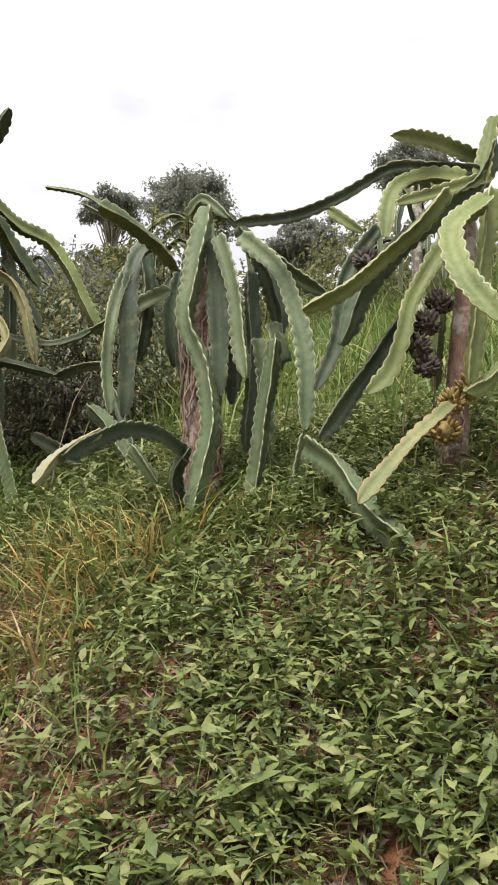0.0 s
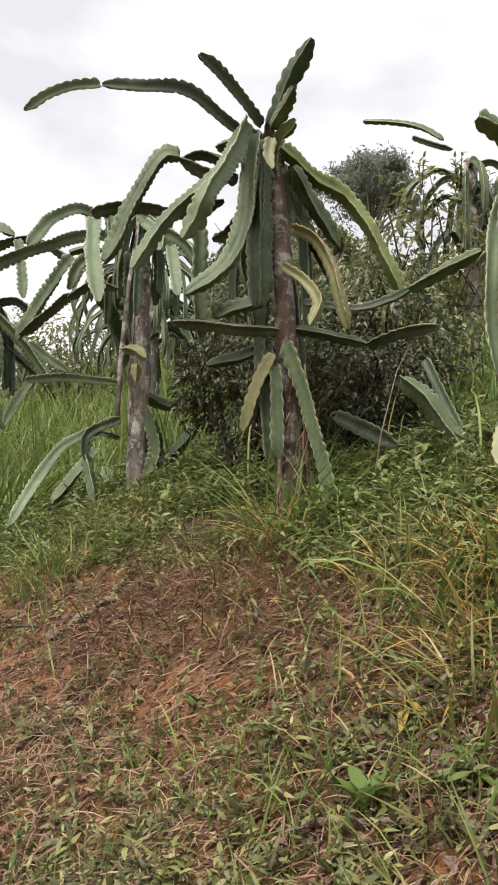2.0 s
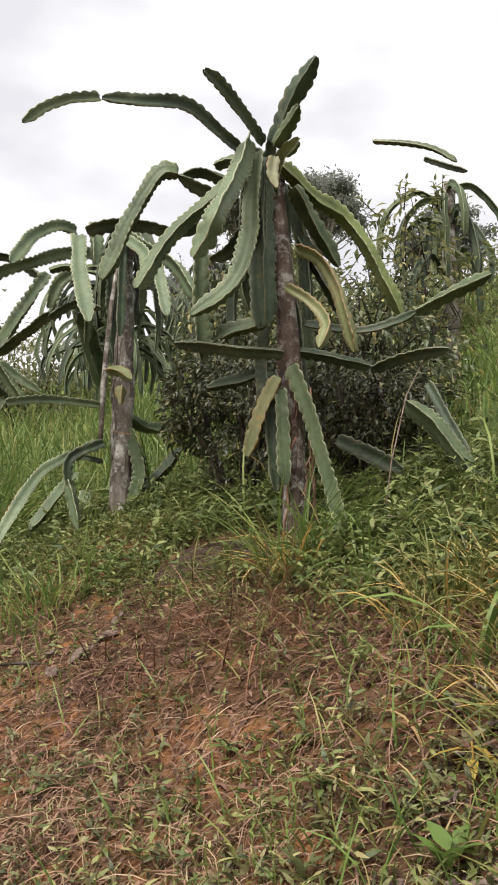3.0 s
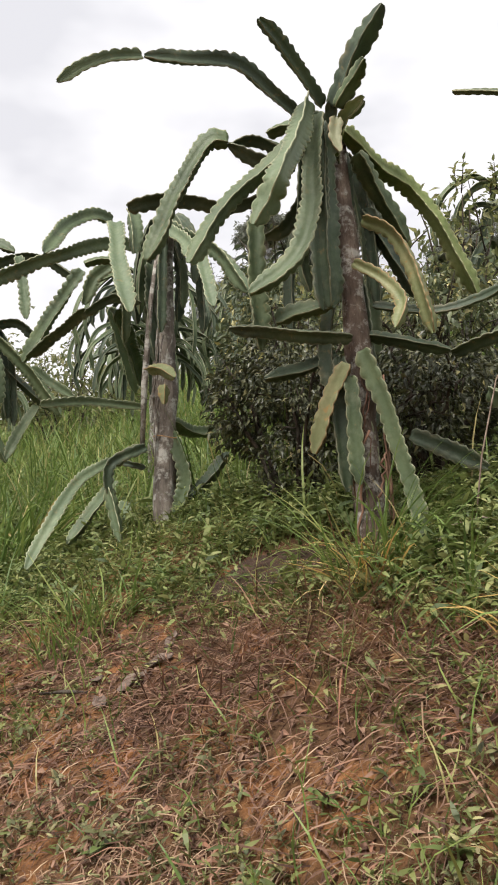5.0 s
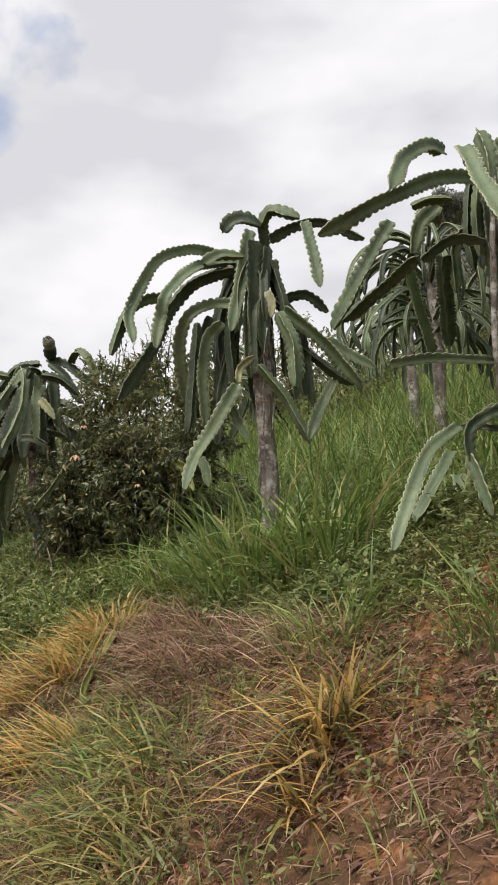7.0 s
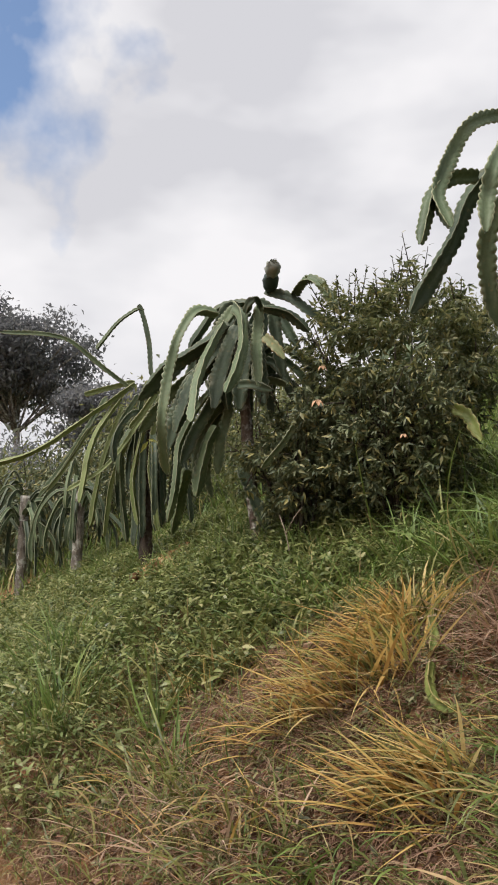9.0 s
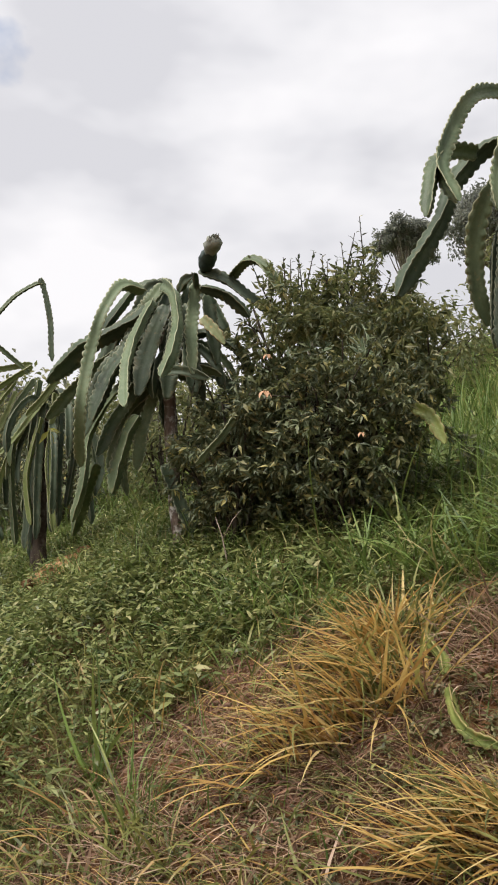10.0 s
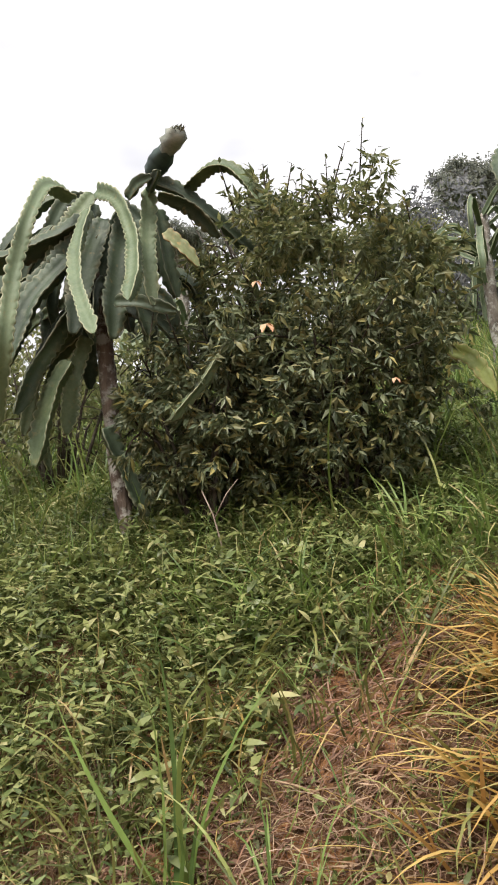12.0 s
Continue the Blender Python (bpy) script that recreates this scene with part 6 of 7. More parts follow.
field("meadow_grass", "tall green grass on the hillside behind the posts", "grass", GRASS, tall, spread(26000, -4.5, 15, 3.1, 11, meadow_share), 0.55, 1.35, 0.2)
field("far_meadow", "tall grass higher up the hillside", "grass", GRASS, [blade(0.95, 0.05, b, 3) for b in (0.6, 1.2)], spread(14000, -25, 40, 10.5, 30), 0.7, 1.4, 0.2)
field("hill_grass", "rough grass beyond the end of the row", "grass", GRASS, [blade(0.5, 0.03, b, 3) for b in (0.6, 1.2)], spread(9000, 13.5, 32, -3, 10.5), 0.6, 1.3, 0.25)
short = [blade(0.20, 0.006, b, 4) for b in (0.7, 1.3, 2.0)] + [blade(0.14, 0.008, 1.0, 3)]
field("short_grass", "short green grass on the bank", "grass", GRASS, short, spread(34000, -3.5, 15, 0.1, 3.6, lambda s, m: np.clip((m - 0.1) * 0.9, 0, 1) * np.where(s > 7.9, 0.4, np.where(s < 1.3, 0.25, np.where(s < 2.5, 0.6, 0.12 + 0.3 * patchy(s + 3, m))))), 0.5, 1.4, 0.35)

def wisp(length, width, curl):
    """A thin dead blade curling sideways as it lies."""
    k = np.linspace(0, 1, 4)
    turn = curl * k
    cx, cy = np.cumsum(np.r_[0, np.sin(turn[1:])]) * length / 3, np.cumsum(np.r_[0, np.cos(turn[1:])]) * length / 3
    half = width / 2 * np.array((0.8, 1.0, 0.8, 0.15))
    lift = 0.16 * length * np.sin(np.pi * k) + 0.02 * length
    v = np.concatenate([np.stack([cx - half * np.cos(turn), cy + half * np.sin(turn), lift], 1), np.stack([cx + half * np.cos(turn), cy - half * np.sin(turn), lift + width * 0.4], 1)])
    return v, np.array([f for i in range(3) for f in ((i, i + 4, i + 5), (i, i + 5, i + 1))])


flat = [wisp(q, 0.0034, c) for q, c in ((0.14, 0.5), (0.11, -0.9), (0.085, 1.3), (0.07, -0.4), (0.05, 1.0), (0.035, -0.6))]


def straw_share(s, m):
    open_soil = np.clip((s - 1.3) * 2, 0.40, 1) * np.clip((2.75 - m) * 4, 0.05, 1)
    open_soil = open_soil * (1 - 0.7 * np.clip((s - 3.1) * 3, 0, 1) * np.clip((5.0 - s) * 3, 0, 1) * np.clip((2.0 - m) * 3, 0, 1))
    return open_soil * np.clip(1 - (s - 8.3) * 1.6, 0.12, 1) * (0.35 + 0.65 * patchy(s + 1, m + 2))


downhill = math.atan2(-FIELD[0], FIELD[1]) + math.pi
straw_at = spread(84000, -0.6, 12.5, 1.05, 3.0, straw_share) + (0, 0, 0.008)
n_st = len(straw_at)
st_yaw = downhill + rng.normal(0.3, 1.25, n_st)
slope = -0.60 * np.cos(st_yaw - downhill)
v, t = scatter(flat, straw_at, turns(st_yaw, slope + rng.normal(0.06, 0.10, n_st), rng.normal(0, 0.5, n_st)), rng.uniform(0.4, 1.4, n_st))
tagged(part("straw", np_mesh("straw", v, t), STRAW), "dead brown straw lying on the bare soil", "straw", kind="stuff")
pale_at = spread(52000, 1.6, 9.6, 0.95, 2.3, lambda s, m: np.clip((2.15 - m) * 2.2, 0, 1) * np.clip((9.4 - s) * 1.2, 0, 1) * (1 - 0.75 * np.clip((s - 3.1) * 3, 0, 1) * np.clip((5.0 - s) * 3, 0, 1)) * (0.2 + 0.8 * patchy(s + 4, m + 1))) + (0, 0, 0.010)
pale_yaw = rng.uniform(0, 6.283, len(pale_at))
v, t = scatter(flat, pale_at, turns(pale_yaw, -0.60 * np.cos(pale_yaw - downhill) + rng.normal(0.10, 0.14, len(pale_at)), rng.normal(0, 0.5, len(pale_at))), rng.uniform(0.35, 1.0, len(pale_at)))
tagged(part("thatch", np_mesh("thatch", v, t), THATCH), "pale matted straw over the lower bank", "straw", kind="stuff")


gold_at = spread(3000, 7.0, 8.3, 1.3, 2.6, lambda s, m: np.clip((8.15 - s) * 3, 0, 1) * (0.3 + 0.7 * patchy(s, m + 5))) + (0, 0, 0.014)
gold_yaw = downhill + rng.normal(-0.4, 0.8, len(gold_at))
v, t = scatter(flat, gold_at, turns(gold_yaw, -0.60 * np.cos(gold_yaw - downhill) + rng.normal(0.12, 0.12, len(gold_at)), rng.normal(0, 0.5, len(gold_at))), rng.uniform(0.5, 1.3, len(gold_at)))
tagged(part("broken_straw", np_mesh("broken_straw", v, t), THATCH), "pale broken straw strewn round the dry tussocks", "straw", kind="stuff")


crumbs = [leaf(0.035, 0.016, 0.5, 0.6, False), leaf(0.022, 0.014, 0.4, 0.2, False), leaf(0.05, 0.012, 0.6, 0.5, False)]
lit_at = spread(46000, -2.2, 13, 1.0, 3.6, lambda s, m: np.where(s < 2.0, 0.85, np.clip((2.9 - m) * 3, 0.2, 1) * np.clip(1.4 - (s - 7.6), 0.3, 1))) + (0, 0, 0.008)
# litter in a dark colour that deepens the shaded gaps between weeds
field("leaf_litter", "leaf litter under the weeds, dark to imitate shade in the gaps", "litter", DARK_LEAF, crumbs, spread(16000, -2.2, 2.1, 1.0, 3.4) + (0, 0, 0.010), 0.7, 1.7, 0.5)
field("leaf_litter", "crumbled brown leaf litter on the soil", "litter", STRAW, crumbs, lit_at, 0.6, 1.5, 0.5)


def tussock(name, s, n, r, blades, mat, long, label, lean=None, seed=0, bend=(0.9, 1.5, 2.2), width=0.0085, up=0.0, slump=False):
    """A clump of grass: blades from one foot, leaning outward."""
    local = np.random.default_rng(seed)
    x, y = xy(s, n)
    a = local.uniform(0, 2 * np.pi, blades)
    u = np.sqrt(local.uniform(0, 1, blades)) * r
    px, py = x + u * np.cos(a), y + u * np.sin(a)
    w = np.stack([px, py, height(px, py) - 0.01], 1)
    yaw = a - np.pi / 2 + local.normal(0, 0.6, blades)
    if lean is not None:
        yaw = lean + local.normal(0, 0.95, blades)
    if slump:
        up, bend = up - 0.68, (0.25, 0.5, 0.85)
    rot = turns(yaw, local.normal(-0.25 + up, 0.22, blades), local.normal(0, 0.35, blades))
    v, t = scatter([blade(long, width, b, 5) for b in bend], w, rot, local.uniform(0.45, 1.2, blades))
    o = np.array((x, y, float(height(x, y))))
    ob = part(name, np_mesh(name, v - o, t), mat)
    ob.location = o
    return tagged(ob, label, "grass", kind="stuff")


GOLD = "dry golden grass tussock slumped on the bank"
LUSH = "green grass tussock on the bank"
MIXED = "olive and straw-coloured grass tussock on the bank"
tussock("mixed_tussock", 1.92, 2.36, 0.24, 120, GRASS_DULL, 0.32, MIXED, seed=51, width=0.011)
tussock("mixed_tussock", 2.05, 1.90, 0.28, 45, GRASS_DULL, 0.22, MIXED, seed=52, width=0.011)
tussock("mixed_tussock", 2.15, 1.55, 0.28, 36, GRASS_DULL, 0.20, MIXED, seed=53, width=0.012)
for s0, n0 in ((2.22, 2.62), (2.05, 2.52), (2.36, 2.52), (1.88, 2.66)):
    tussock("mixed_tussock", s0, n0, 0.17, 90, GRASS_DULL, 0.34, MIXED, seed=int(300 * s0), width=0.009, up=0.05)
    tussock("dry_tussock", s0 - 0.04, n0 - 0.06, 0.15, 36, DRY, 0.30, "straw-coloured grass tussock on the bank", seed=int(310 * s0), width=0.008, up=0.05)
tussock("mixed_tussock", 1.75, 2.55, 0.20, 110, GRASS_DULL, 0.30, MIXED, seed=54, width=0.010)
tussock("mixed_tussock", 1.60, 1.55, 0.22, 40, GRASS_DULL, 0.24, MIXED, seed=55, width=0.010)
tussock("dry_tussock", 1.84, 2.22, 0.22, 110, DRY, 0.30, GOLD, seed=56, width=0.011, slump=True)
tussock("dry_tussock", 1.85, 2.60, 0.20, 110, DRY, 0.32, GOLD, seed=57, width=0.010)
tussock("mixed_tussock", 8.1, 2.3, 0.30, 130, GRASS_DULL, 0.34, MIXED, seed=60, width=0.012)
tussock("mixed_tussock", 8.6, 2.2, 0.25, 110, GRASS_DULL, 0.36, MIXED, seed=61, width=0.012)
tussock("dry_tussock", 1.90, 2.50, 0.28, 170, DRY, 0.30, GOLD, seed=1, width=0.009, slump=True)
tussock("dry_tussock", 1.95, 2.35, 0.22, 80, DRY, 0.24, GOLD, seed=2, width=0.009, slump=True)
tussock("dry_tussock", 8.55, 2.15, 0.22, 60, DRY, 0.28, GOLD, seed=8, width=0.012, slump=True)
BROWN = "flattened brown grass on the bank"
for s0, n0, r0, many, long0, turn0 in ((7.50, 2.60, 0.14, 90, 0.38, -0.4), (7.46, 2.42, 0.12, 70, 0.36, -0.7), (7.62, 2.40, 0.10, 40, 0.34, -0.3), (7.26, 2.28, 0.15, 110, 0.52, -0.3), (7.34, 2.14, 0.13, 85, 0.50, -0.5), (7.46, 2.02, 0.12, 55, 0.44, -0.7), (7.56, 1.88, 0.12, 45, 0.42, -0.4), (7.60, 2.60, 0.10, 40, 0.36, 0.2),
                                       (6.56, 1.90, 0.12, 130, 0.42, -1.0), (6.64, 1.80, 0.10, 90, 0.40, -1.2), (6.45, 1.80, 0.10, 40, 0.34, 0.1), (4.88, 2.14, 0.11, 110, 0.46, 0.6), (4.80, 2.00, 0.09, 60, 0.44, 0.4), (4.66, 1.82, 0.08, 40, 0.40, 0.7)):
    tussock("dry_tussock", s0, n0, r0, many, DRY, long0, GOLD, downhill + turn0, int(100 * s0 + 10 * n0), width=0.019, slump=True)
    tussock("mixed_tussock", s0 + 0.03, n0 + 0.03, r0, many // 4, GRASS_DULL, long0 * 0.85, MIXED, downhill + turn0, int(90 * s0 + 10 * n0), width=0.017, up=-0.35)
tussock("mixed_tussock", 6.85, 2.05, 0.28, 90, GRASS_DULL, 0.30, MIXED, downhill - 0.5, 181, width=0.010, slump=True)
tussock("mixed_tussock", 7.10, 1.85, 0.25, 90, GRASS_DULL, 0.32, MIXED, downhill - 0.4, 182, width=0.011, slump=True)
tussock("dead_tussock", 7.15, 2.10, 0.30, 200, STRAW, 0.30, BROWN, downhill - 0.3, 183, width=0.006, slump=True)
tussock("dead_tussock", 7.75, 1.75, 0.30, 220, DEAD_GREY, 0.26, BROWN, downhill - 0.6, 184, width=0.006, slump=True)
GREYED = "hanging mat of grey dead grass on the bank"
for s0, n0, many in ((7.16, 2.80, 170), (6.95, 2.78, 260), (6.78, 2.66, 260), (6.60, 2.60, 260), (6.45, 2.45, 220), (6.90, 2.52, 200), (6.20, 2.62, 180), (5.92, 2.66, 200), (5.62, 2.64, 180), (5.40, 2.52, 120), (7.45, 1.40, 70), (7.95, 1.35, 80), (7.10, 1.50, 60)):
    tussock("dead_tussock", s0, n0, 0.20, many * 2 // 3, DEAD_GREY, 0.34, GREYED, downhill + 0.25 * math.sin(9 * s0), int(100 * s0), width=0.013, slump=True)
for s0, n0, many in ((6.09, 1.85, 60), (6.02, 2.05, 50), (6.05, 1.60, 55), (6.32, 1.52, 45), (5.85, 1.75, 45), (6.30, 2.10, 40), (6.72, 1.50, 36)):
    tussock("grass_tussock", s0, n0, 0.16, many, GRASS, 0.30, LUSH, downhill - 0.4 + 1.1 * math.sin(17 * s0), int(200 * s0 + 7), width=0.015, up=-0.25)
OLIVE = "long olive and yellow grass blades on the lower bank"
for s0, n0, many in ((5.30, 1.62, 70), (5.52, 1.78, 60), (5.72, 1.92, 60), (5.92, 1.66, 60), (6.20, 1.92, 50), (5.12, 1.48, 60), (5.46, 1.46, 70), (5.75, 1.48, 60), (6.45, 2.12, 40), (7.50, 1.42, 60), (7.85, 1.46, 60), (8.15, 1.38, 60), (7.20, 1.52, 50), (6.85, 1.48, 40)):
    tussock("grass_tussock", s0, n0, 0.18, many, GRASS_DULL, 0.36, OLIVE, downhill - 0.3 + 1.2 * math.sin(23 * s0), int(400 * s0), width=0.015, up=-0.3)
    tussock("dry_tussock", s0 + 0.05, n0 + 0.04, 0.15, many // 3, DRY, 0.32, GOLD, downhill - 0.4, int(410 * s0), width=0.013, slump=True)
for s0, n0, long0, many in ((8.66, 2.55, 0.32, 70), (8.46, 2.68, 0.34, 80), (8.30, 2.82, 0.34, 70), (8.85, 2.62, 0.30, 60), (8.05, 2.70, 0.32, 60), (7.92, 3.15, 0.50, 60), (7.70, 3.22, 0.55, 70), (7.48, 3.15, 0.55, 70), (8.15, 3.16, 0.46, 60), (7.25, 3.20, 0.52, 60)):
    tussock("grass_tussock", s0, n0, 0.18, many, GRASS, long0, LUSH, seed=int(500 * s0), width=0.014, up=0.1)
for s0, n0 in ((3.12, 2.50), (3.36, 2.52), (2.88, 2.42), (2.66, 2.34)):
    tussock("dead_tussock", s0, n0, 0.18, 70, THATCH, 0.36, "fine pale roots and straw combed down the bare lip", downhill + 0.5, int(600 * s0), width=0.006, slump=True)
tussock("grass_tussock", 9.18, 1.42, 0.22, 200, GRASS, 0.52, LUSH, seed=36, width=0.012, up=0.25)
tussock("grass_tussock", 7.94, 1.58, 0.10, 36, GRASS, 0.38, LUSH, seed=37, width=0.012, up=0.2)
tussock("dry_tussock", 7.50, 2.60, 0.20, 90, DRY, 0.36, GOLD, seed=178, width=0.017, up=0.05)
tussock("mixed_tussock", 7.55, 2.66, 0.22, 60, GRASS_DULL, 0.34, MIXED, seed=186, width=0.014, up=0.05)
tussock("dry_tussock", 4.85, 2.12, 0.10, 35, DRY, 0.30, GOLD, seed=179, width=0.016, up=0.05)
tussock("dry_tussock", 8.30, 1.95, 0.22, 55, DRY, 0.30, GOLD, seed=180, width=0.010, up=-0.1)
tussock("grass_tussock", 8.27, 1.62, 0.05, 13, GRASS, 0.66, LUSH, seed=16, width=0.026, up=0.28, bend=(0.5, 0.9, 1.5))
tussock("grass_tussock", 8.52, 1.70, 0.18, 60, GRASS_DULL, 0.32, LUSH, seed=26, width=0.012, up=0.05)
tussock("mixed_tussock", 8.62, 1.85, 0.22, 70, GRASS_DULL, 0.36, MIXED, seed=27, width=0.011)
tussock("mixed_tussock", 7.05, 1.35, 0.22, 45, GRASS_DULL, 0.34, MIXED, seed=58, width=0.014)
tussock("mixed_tussock", 7.75, 1.30, 0.25, 60, GRASS_DULL, 0.30, MIXED, seed=59, width=0.012)
tussock("mixed_tussock", 8.35, 1.25, 0.35, 150, GRASS_DULL, 0.26, MIXED, seed=91, width=0.011)
tussock("mixed_tussock", 9.0, 1.2, 0.40, 160, GRASS_DULL, 0.26, MIXED, seed=92, width=0.011)
tussock("mixed_tussock", 7.8, 1.25, 0.35, 120, GRASS_DULL, 0.26, MIXED, seed=93, width=0.011)
tussock("mixed_tussock", 8.7, 1.55, 0.35, 130, GRASS_DULL, 0.30, MIXED, seed=79, width=0.012)
tussock("mixed_tussock", 9.4, 1.5, 0.40, 140, GRASS_DULL, 0.30, MIXED, seed=80, width=0.012)
tussock("grass_tussock", 2.75, 2.75, 0.25, 110, GRASS, 0.34, LUSH, seed=81, width=0.013)
tussock("dead_tussock", 9.0, 1.5, 0.6, 420, STRAW, 0.28, BROWN, downhill, 75, width=0.007, slump=True)
tussock("dry_tussock", 5.35, 2.35, 0.30, 120, DRY, 0.30, GOLD, downhill, 76, width=0.010, slump=True)
tussock("dead_tussock", 4.80, 2.00, 0.26, 280, STRAW, 0.34, BROWN, downhill, 43, width=0.008, slump=True)
tussock("dead_tussock", 6.10, 2.45, 0.45, 520, STRAW, 0.34, BROWN, downhill + 0.2, 44, width=0.008, slump=True)
tussock("dead_tussock", 3.3, 2.45, 0.45, 420, STRAW, 0.34, BROWN, downhill + 0.3, 45, width=0.007, slump=True)
tussock("grass_tussock", 2.12, 2.28, 0.08, 16, GRASS, 0.44, LUSH, seed=11, width=0.022, up=0.25, bend=(2.3, 2.8, 3.2))
tussock("grass_tussock", 1.80, 2.45, 0.16, 34, GRASS, 0.52, LUSH, seed=35, width=0.016, up=0.12)
tussock("grass_tussock", 2.30, 2.62, 0.20, 70, GRASS_DULL, 0.34, LUSH, seed=21, width=0.009, up=0.05)
tussock("grass_tussock", 1.75, 1.95, 0.22, 50, GRASS_DULL, 0.32, LUSH, seed=22, width=0.012, up=0.05)
tussock("grass_tussock", 3.12, 2.86, 0.16, 150, GRASS, 0.52, LUSH, seed=12, width=0.010, up=0.1)
tussock("dry_tussock", 3.10, 2.80, 0.12, 60, DRY, 0.34, GOLD, downhill, 23, width=0.010, up=-0.2)
tussock("grass_tussock", 5.25, 1.65, 0.32, 100, GRASS_DULL, 0.42, "long olive grass blades lying over the bank", downhill - 0.8, 13, width=0.016, slump=True)
tussock("grass_tussock", 5.9, 1.9, 0.3, 60, GRASS_DULL, 0.36, "long olive grass blades lying over the bank", downhill - 0.6, 24, width=0.016, slump=True)
tussock("grass_tussock", 6.2, 3.35, 0.35, 260, GRASS, 0.75, LUSH, seed=14, width=0.022, up=0.15)
tussock("grass_tussock", 6.8, 3.25, 0.40, 300, GRASS, 0.78, LUSH, seed=15, width=0.022, up=0.15)
tussock("grass_tussock", 10.0, 1.75, 0.30, 260, GRASS, 0.50, LUSH, seed=17, width=0.010, up=0.15)
tussock("grass_tussock", 4.45, 2.62, 0.22, 120, GRASS, 0.40, LUSH, seed=18, width=0.010, up=0.1)
tussock("grass_tussock", 5.3, 2.55, 0.2, 150, GRASS, 0.42, LUSH, seed=19, width=0.010, up=0.1)
tussock("grass_tussock", 6.25, 1.75, 0.35, 24, GRASS_DULL, 0.42, "long olive grass blades lying over the bank", downhill - 0.9, 31, width=0.018, slump=True)
tussock("grass_tussock", 5.8, 1.55, 0.3, 40, GRASS_DULL, 0.42, "long olive grass blades lying over the bank", downhill - 1.0, 32, width=0.018, slump=True)
tussock("grass_tussock", 6.6, 1.6, 0.3, 24, GRASS_DULL, 0.42, "long olive grass blades lying over the bank", downhill - 0.8, 33, width=0.018, slump=True)
tussock("grass_tussock", 9.2, 1.7, 0.4, 200, GRASS_DULL, 0.36, LUSH, seed=34, width=0.009)


def leafy_weed(s, n, leaves, size, slim, mat, label, seed, rise=0.5):
    """A single young plant: a short stalk with broad leaves round it."""
    local = np.random.default_rng(seed)
    x, y = xy(s, n)
    ob = new("broad_weed")
    ob.location = (x, y, float(height(x, y)))
    tagged(ob, label, "weed", "broad-leaved weeds")
    tall = size * 0.7
    part("stalk", np_mesh("stalk", *tube([(0, 0, -0.02), (0.004, 0, tall * 0.5), (0.002, 0.004, tall)], (0.003, 0.0028, 0.002), 6, 0.05, seed), True), mat, ob)
    for k in range(leaves):
        one = part("leaf", np_mesh("leaf", *leaf(size * local.uniform(0.75, 1.1), size * slim, 0.22, 0.35), True), mat, ob)
        one.matrix_local = Matrix.Translation((0, 0, tall * (0.45 + 0.55 * k / leaves))) @ Euler((rise + local.normal(0, 0.2), local.normal(0, 0.15), 2.4 * k + seed)).to_matrix().to_4x4()
    return ob


NEW_WEED = "young weed with broad bright green leaves on the bank"
leafy_weed(1.93, 1.64, 6, 0.10, 0.42, GRASS, NEW_WEED, 1, 0.75)
leafy_weed(2.25, 1.60, 6, 0.070, 0.30, SAPLING, "small lime-green weed with narrow upright leaves", 2, 0.9)
leafy_weed(2.33, 1.80, 6, 0.070, 0.40, COVER, NEW_WEED, 3)
leafy_weed(2.72, 1.92, 6, 0.055, 0.42, COVER, NEW_WEED, 4)
leafy_weed(3.02, 2.06, 5, 0.050, 0.42, COVER, NEW_WEED, 5)
leafy_weed(3.25, 1.72, 6, 0.060, 0.40, COVER, NEW_WEED, 6)
leafy_weed(1.99, 1.90, 5, 0.110, 0.24, YELLOW_LEAF, "weed with drooping yellowed leaves on the bank", 7, 0.0)
leafy_weed(1.74, 1.72, 6, 0.120, 0.26, GRASS, "weed with long narrow green leaves", 8, 0.3)


def curled_leaf(x, y, long, wide, yaw, label, mat=DARK_LEAF):
    # a curled dry leaf with thickness
    k = np.linspace(-1, 1, 9)
    v = []
    for lift in (0.0, 0.004):
        for a in np.linspace(0, 1, 9):
            half = wide / 2 * math.sin(math.pi * min(0.97, a * 0.93 + 0.05)) ** 0.7
            v += [((a - 0.5) * long, half * q, lift + 0.006 + 13.0 * half * half * q * q + 0.03 * (a - 0.4) ** 2 + 0.004 * math.sin(9 * a + 3 * q)) for q in k]
    f = []
    for layer in (0, 81):
        for i in range(8):
            for j in range(8):
                a = layer + i * 9 + j
                f += [(a, a + 9, a + 10), (a, a + 10, a + 1)]
    ob = part("dead_leaf", np_mesh("dead_leaf", np.array(v), f, True), mat)
    slope_n = Vector((float(height(x - 0.1, y) - height(x + 0.1, y)), float(height(x, y - 0.1) - height(x, y + 0.1)), 0.2)).normalized()
    ob.matrix_world = Matrix.Translation((x, y, float(height(x, y)) + 0.004)) @ slope_n.to_track_quat("Z", "Y").to_matrix().to_4x4() @ pose(0, 0, 0, 0, 0, yaw)
    return tagged(ob, label, "leaf", "fallen leaves")


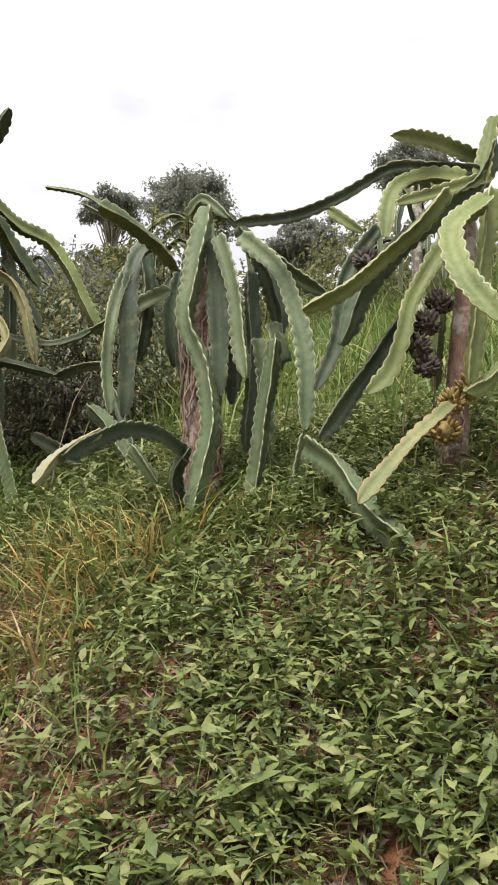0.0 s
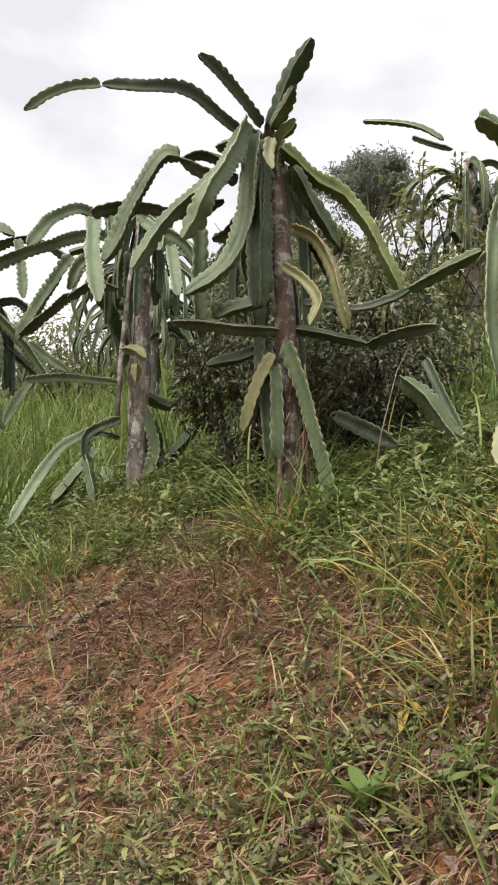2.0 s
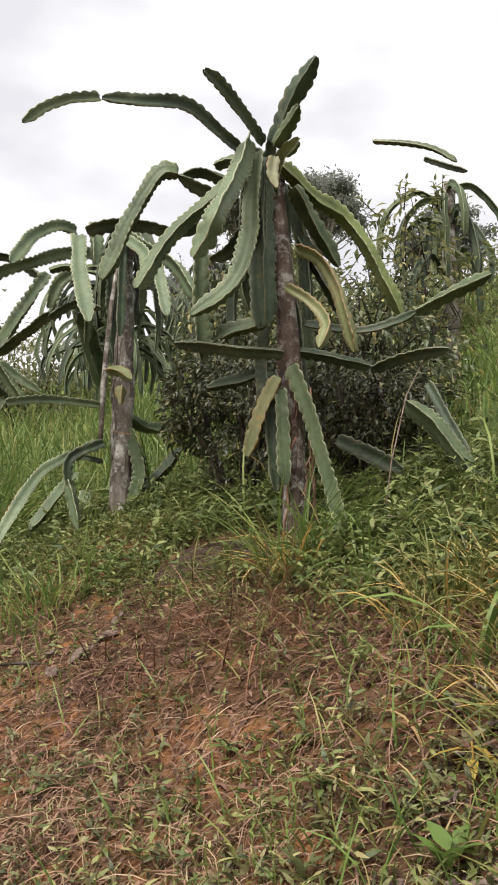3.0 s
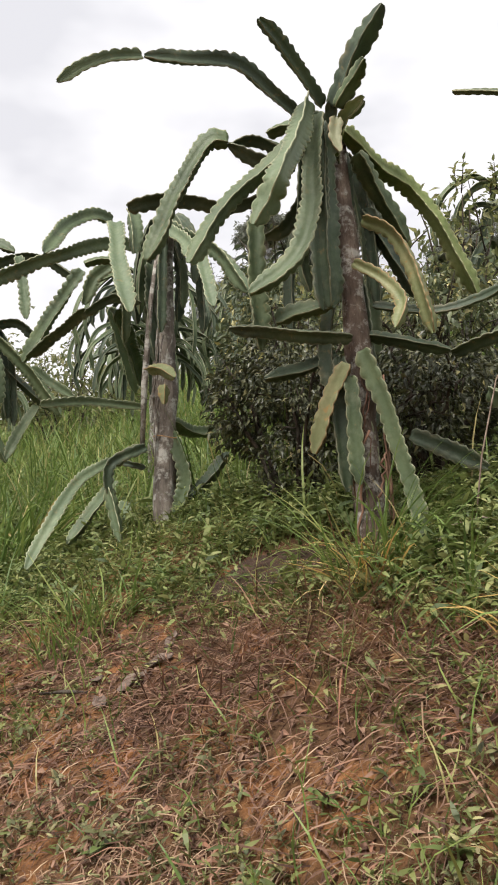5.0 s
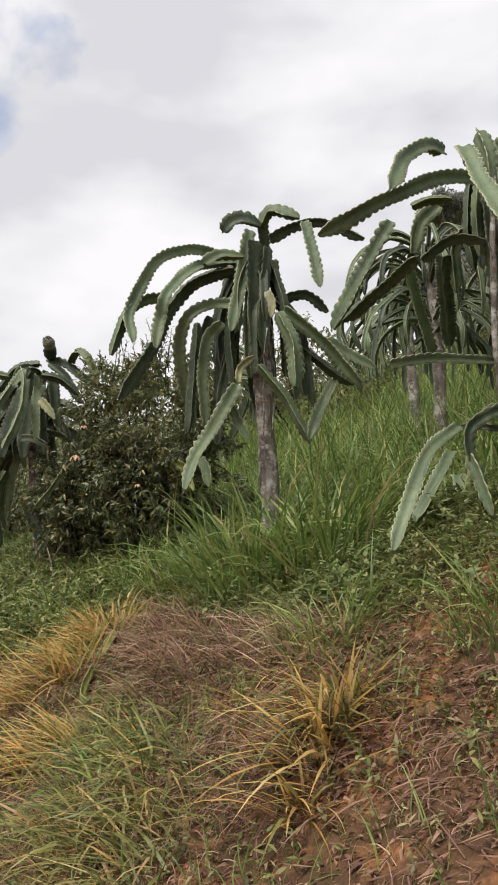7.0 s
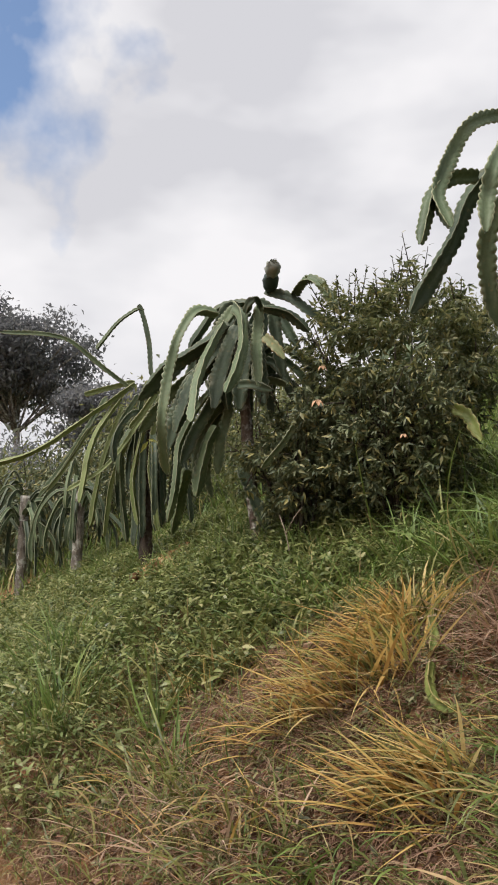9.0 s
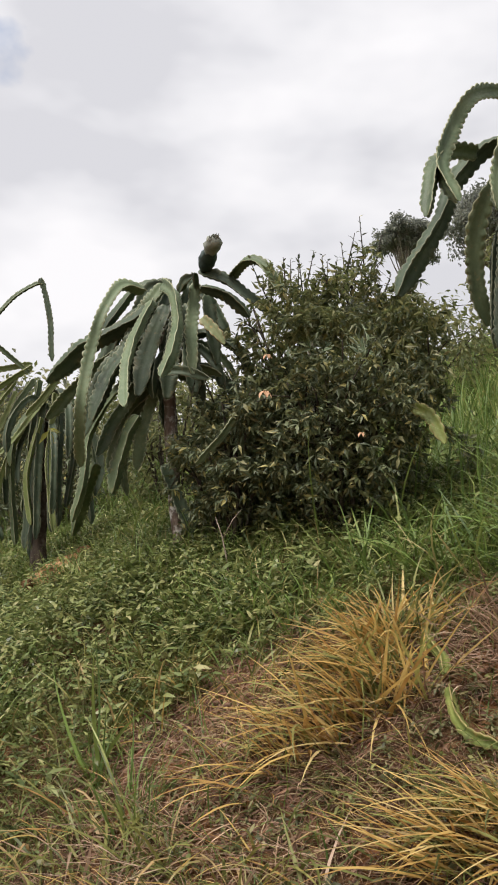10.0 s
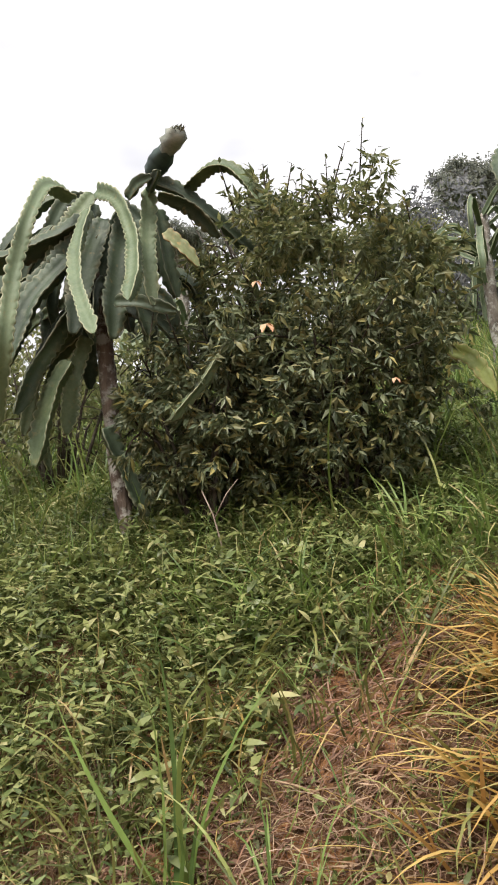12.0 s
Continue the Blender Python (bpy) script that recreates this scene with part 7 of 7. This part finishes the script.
GREY_LEAF = "curled grey-brown dead leaf on bare soil"
curled_leaf(-2.17, 3.89, 0.12, 0.065, 70, GREY_LEAF)
curled_leaf(-2.10, 3.98, 0.11, 0.06, 40, GREY_LEAF)
curled_leaf(-2.09, 4.10, 0.10, 0.045, 110, GREY_LEAF)
curled_leaf(-2.27, 3.84, 0.08, 0.05, 160, GREY_LEAF)
curled_leaf(-2.34, 4.00, 0.07, 0.045, 20, GREY_LEAF)
curled_leaf(-1.25, 3.42, 0.06, 0.04, 80, "small pale dead leaf on bare soil", SAND)
curled_leaf(-4.01, 5.29, 0.15, 0.07, 50, "yellow fallen leaf on the bank", YELLOW_LEAF)
curled_leaf(-3.93, 5.22, 0.10, 0.06, 130, "yellow fallen leaf on the bank", YELLOW_LEAF)


def fallen_stem(label, width, *ground_points):
    foot = np.array((*ground_points[0], float(height(*ground_points[0]))))
    line = [tuple(np.array((x, y, float(height(x, y)) + width * 0.33 + 0.05)) - foot) for x, y in ground_points]
    me = stem_mesh(line, width, 0.5, 700 + len(line))
    ob = part("cactus_cutting", me, CACTUS_FALLEN)
    ob.location = foot
    return tagged(ob, label, "cactus stem", "fallen stems")


fallen_stem("yellow-green cactus stem fallen on the bank", 0.056, (-5.16, 5.99), (-5.12, 5.80), (-5.05, 5.62), (-5.03, 5.50))
fallen_stem("rotting yellow cactus stem lying on dry grass", 0.054, (-5.01, 5.43), (-4.98, 5.30), (-4.92, 5.20), (-4.83, 5.12))


def heap(name, x, y, rx, ry, h, mat, label, seed):
    local = np.random.default_rng(seed)
    v, f = [(0, 0, h)], []
    for r in range(1, 9):
        for k in range(24):
            a, u = k * math.pi / 12, r / 8 * (1 + 0.12 * math.sin(3 * k + seed))
            px, py = rx * u * math.cos(a), ry * u * math.sin(a)
            v.append((px, py, float(height(x + px, y + py)) - float(height(x, y)) + h * (1 - (r / 8) ** 2) - 0.012 * (r == 8) + local.normal(0, 0.006)))
    for k in range(24):
        f.append((0, 1 + k, 1 + (k + 1) % 24))
        for r in range(7):
            a, b = 1 + r * 24 + k, 1 + r * 24 + (k + 1) % 24
            f += [(a, a + 24, b + 24), (a, b + 24, b)]
    ob = part(name, np_mesh(name, np.array(v), f, True), mat)
    ob.location = (x, y, float(height(x, y)))
    return tagged(ob, label, "soil mound")


heap("soil_mound", -8.05, 7.70, 0.32, 0.20, 0.17, SAND, "small heap of pale orange soil by the row", 1)
heap("soil_mound", -7.95, 7.95, 0.18, 0.14, 0.14, SOIL, "small lump of red soil by the row", 2)
heap("soil_mound", -11.2, 9.3, 0.7, 0.3, 0.10, SAND, "flat patch of pale tipped soil", 3)
# thin dark sheet of soil laid where the shade falls
heap("soil_mound", -1.76, 4.42, 0.36, 0.20, 0.025, SHADE_SOIL, "soil at the foot of the posts, darkened to imitate shade", 4)


def clod(x, y, size, seed, mat, label):
    local = np.random.default_rng(seed)
    k = np.linspace(-1, 1, 7)
    line = np.stack([k * size, 0.15 * size * local.normal(size=7), size * 0.3 * (1 - k * k)], 1)
    ob = part("soil_clod", np_mesh("soil_clod", *tube(line, size * 0.75 * np.sqrt(np.clip(1 - k * k, 0.02, 1)), 7, 0.14, seed)), mat)
    ob.matrix_world = pose(x, y, float(height(x, y)) + size * 0.35 + 0.10 * math.exp(-((x + 8.05) ** 2 + (y - 7.7) ** 2) * 14), 0, 0, 53 * seed)
    return tagged(ob, label, "soil clod", "clods of tipped soil")


for k in range(14):
    clod(-8.02 + 0.30 * math.cos(2.4 * k) * (0.3 + k / 14), 7.74 + 0.24 * math.sin(2.4 * k) * (0.3 + k / 14), 0.035 + 0.012 * (k % 4), k + 1, (SAND, SOIL, ORANGE)[k % 3], ("pale broken clod of tipped soil", "dark red clod of tipped soil", "orange broken clod of tipped soil")[k % 3])

stalk = part("dry_stalk", np_mesh("dry_stalk", *tube([(0, 0, -0.03), (0.05, 0.0, 0.30), (0.12, 0.02, 0.58), (0.2, 0.03, 0.74), (0.26, 0.05, 0.76)], (0.0035, 0.0035, 0.003, 0.002, 0.001), 6, 0.05, 3), True), DEAD_LEAF)
stalk.location = (-0.98, 4.05, float(height(-0.98, 4.05)))
tagged(stalk, "thin pale dry stalk leaning by the cactus", "stalk")

stick = part("fallen_twig", np_mesh("fallen_twig", *tube([(0, 0, 0.012), (0.10, -0.01, 0.022), (0.21, 0.02, 0.014), (0.30, 0.02, 0.02)], (0.006, 0.007, 0.006, 0.003), 6, 0.1, 8), True), BARK_DARK)
stick.location = (-2.56, 3.98, float(height(-2.42, 3.98)))
tagged(stick, "thin dark dead twig lying on bare soil", "twig")

stalk = part("dry_stalk", np_mesh("dry_stalk", *tube([(0, 0, -0.12), (0.0, 0, 0.02), (0.07, 0.0, 0.13), (0.19, 0.01, 0.16), (0.28, 0.02, 0.14)], (0.004, 0.004, 0.005, 0.004, 0.001), 6, 0.05, 4), True), DEAD_LEAF)
stalk.location = (-1.14, 3.95, float(height(-1.14, 3.95)))
tagged(stalk, "pale arching dead grass blade by the cactus", "stalk")

fork = new("dry_stalk")
fork.location = (-6.34, 6.86, float(height(-6.34, 6.86)))
tagged(fork, "forked pale dead stalk in front of the shrub", "stalk")
part("stem", np_mesh("stem", *tube([(0, 0, -0.02), (-0.03, 0, 0.16), (-0.055, 0.0, 0.27), (-0.10, 0.01, 0.38)], (0.004, 0.004, 0.0035, 0.002), 6, 0.08, 5), True), DEAD_LEAF, fork)
part("branch", np_mesh("branch", *tube([(-0.05, 0, 0.25), (0.01, 0.01, 0.36), (0.06, 0.02, 0.42)], (0.0035, 0.003, 0.0015), 6, 0.08, 6), True), DEAD_LEAF, fork)

for k, (x, y, z, q) in enumerate(((-6.53, 6.74, 2.82, 0.085), (-6.40, 6.71, 2.80, 0.080), (-6.30, 6.78, 2.95, 0.070), (-5.97, 6.83, 2.62, 0.075), (-5.62, 6.86, 2.72, 0.065), (-6.10, 6.80, 3.12, 0.065))):
    fresh = part("leaf_spray", np_mesh("leaf_spray", *leaf_fan(q, 900 + k)), FRESH, main_shrub, "bright yellow-green young leaves")
    fresh.matrix_world = pose(x, y, z, 15, 0, 150 + 23 * k)
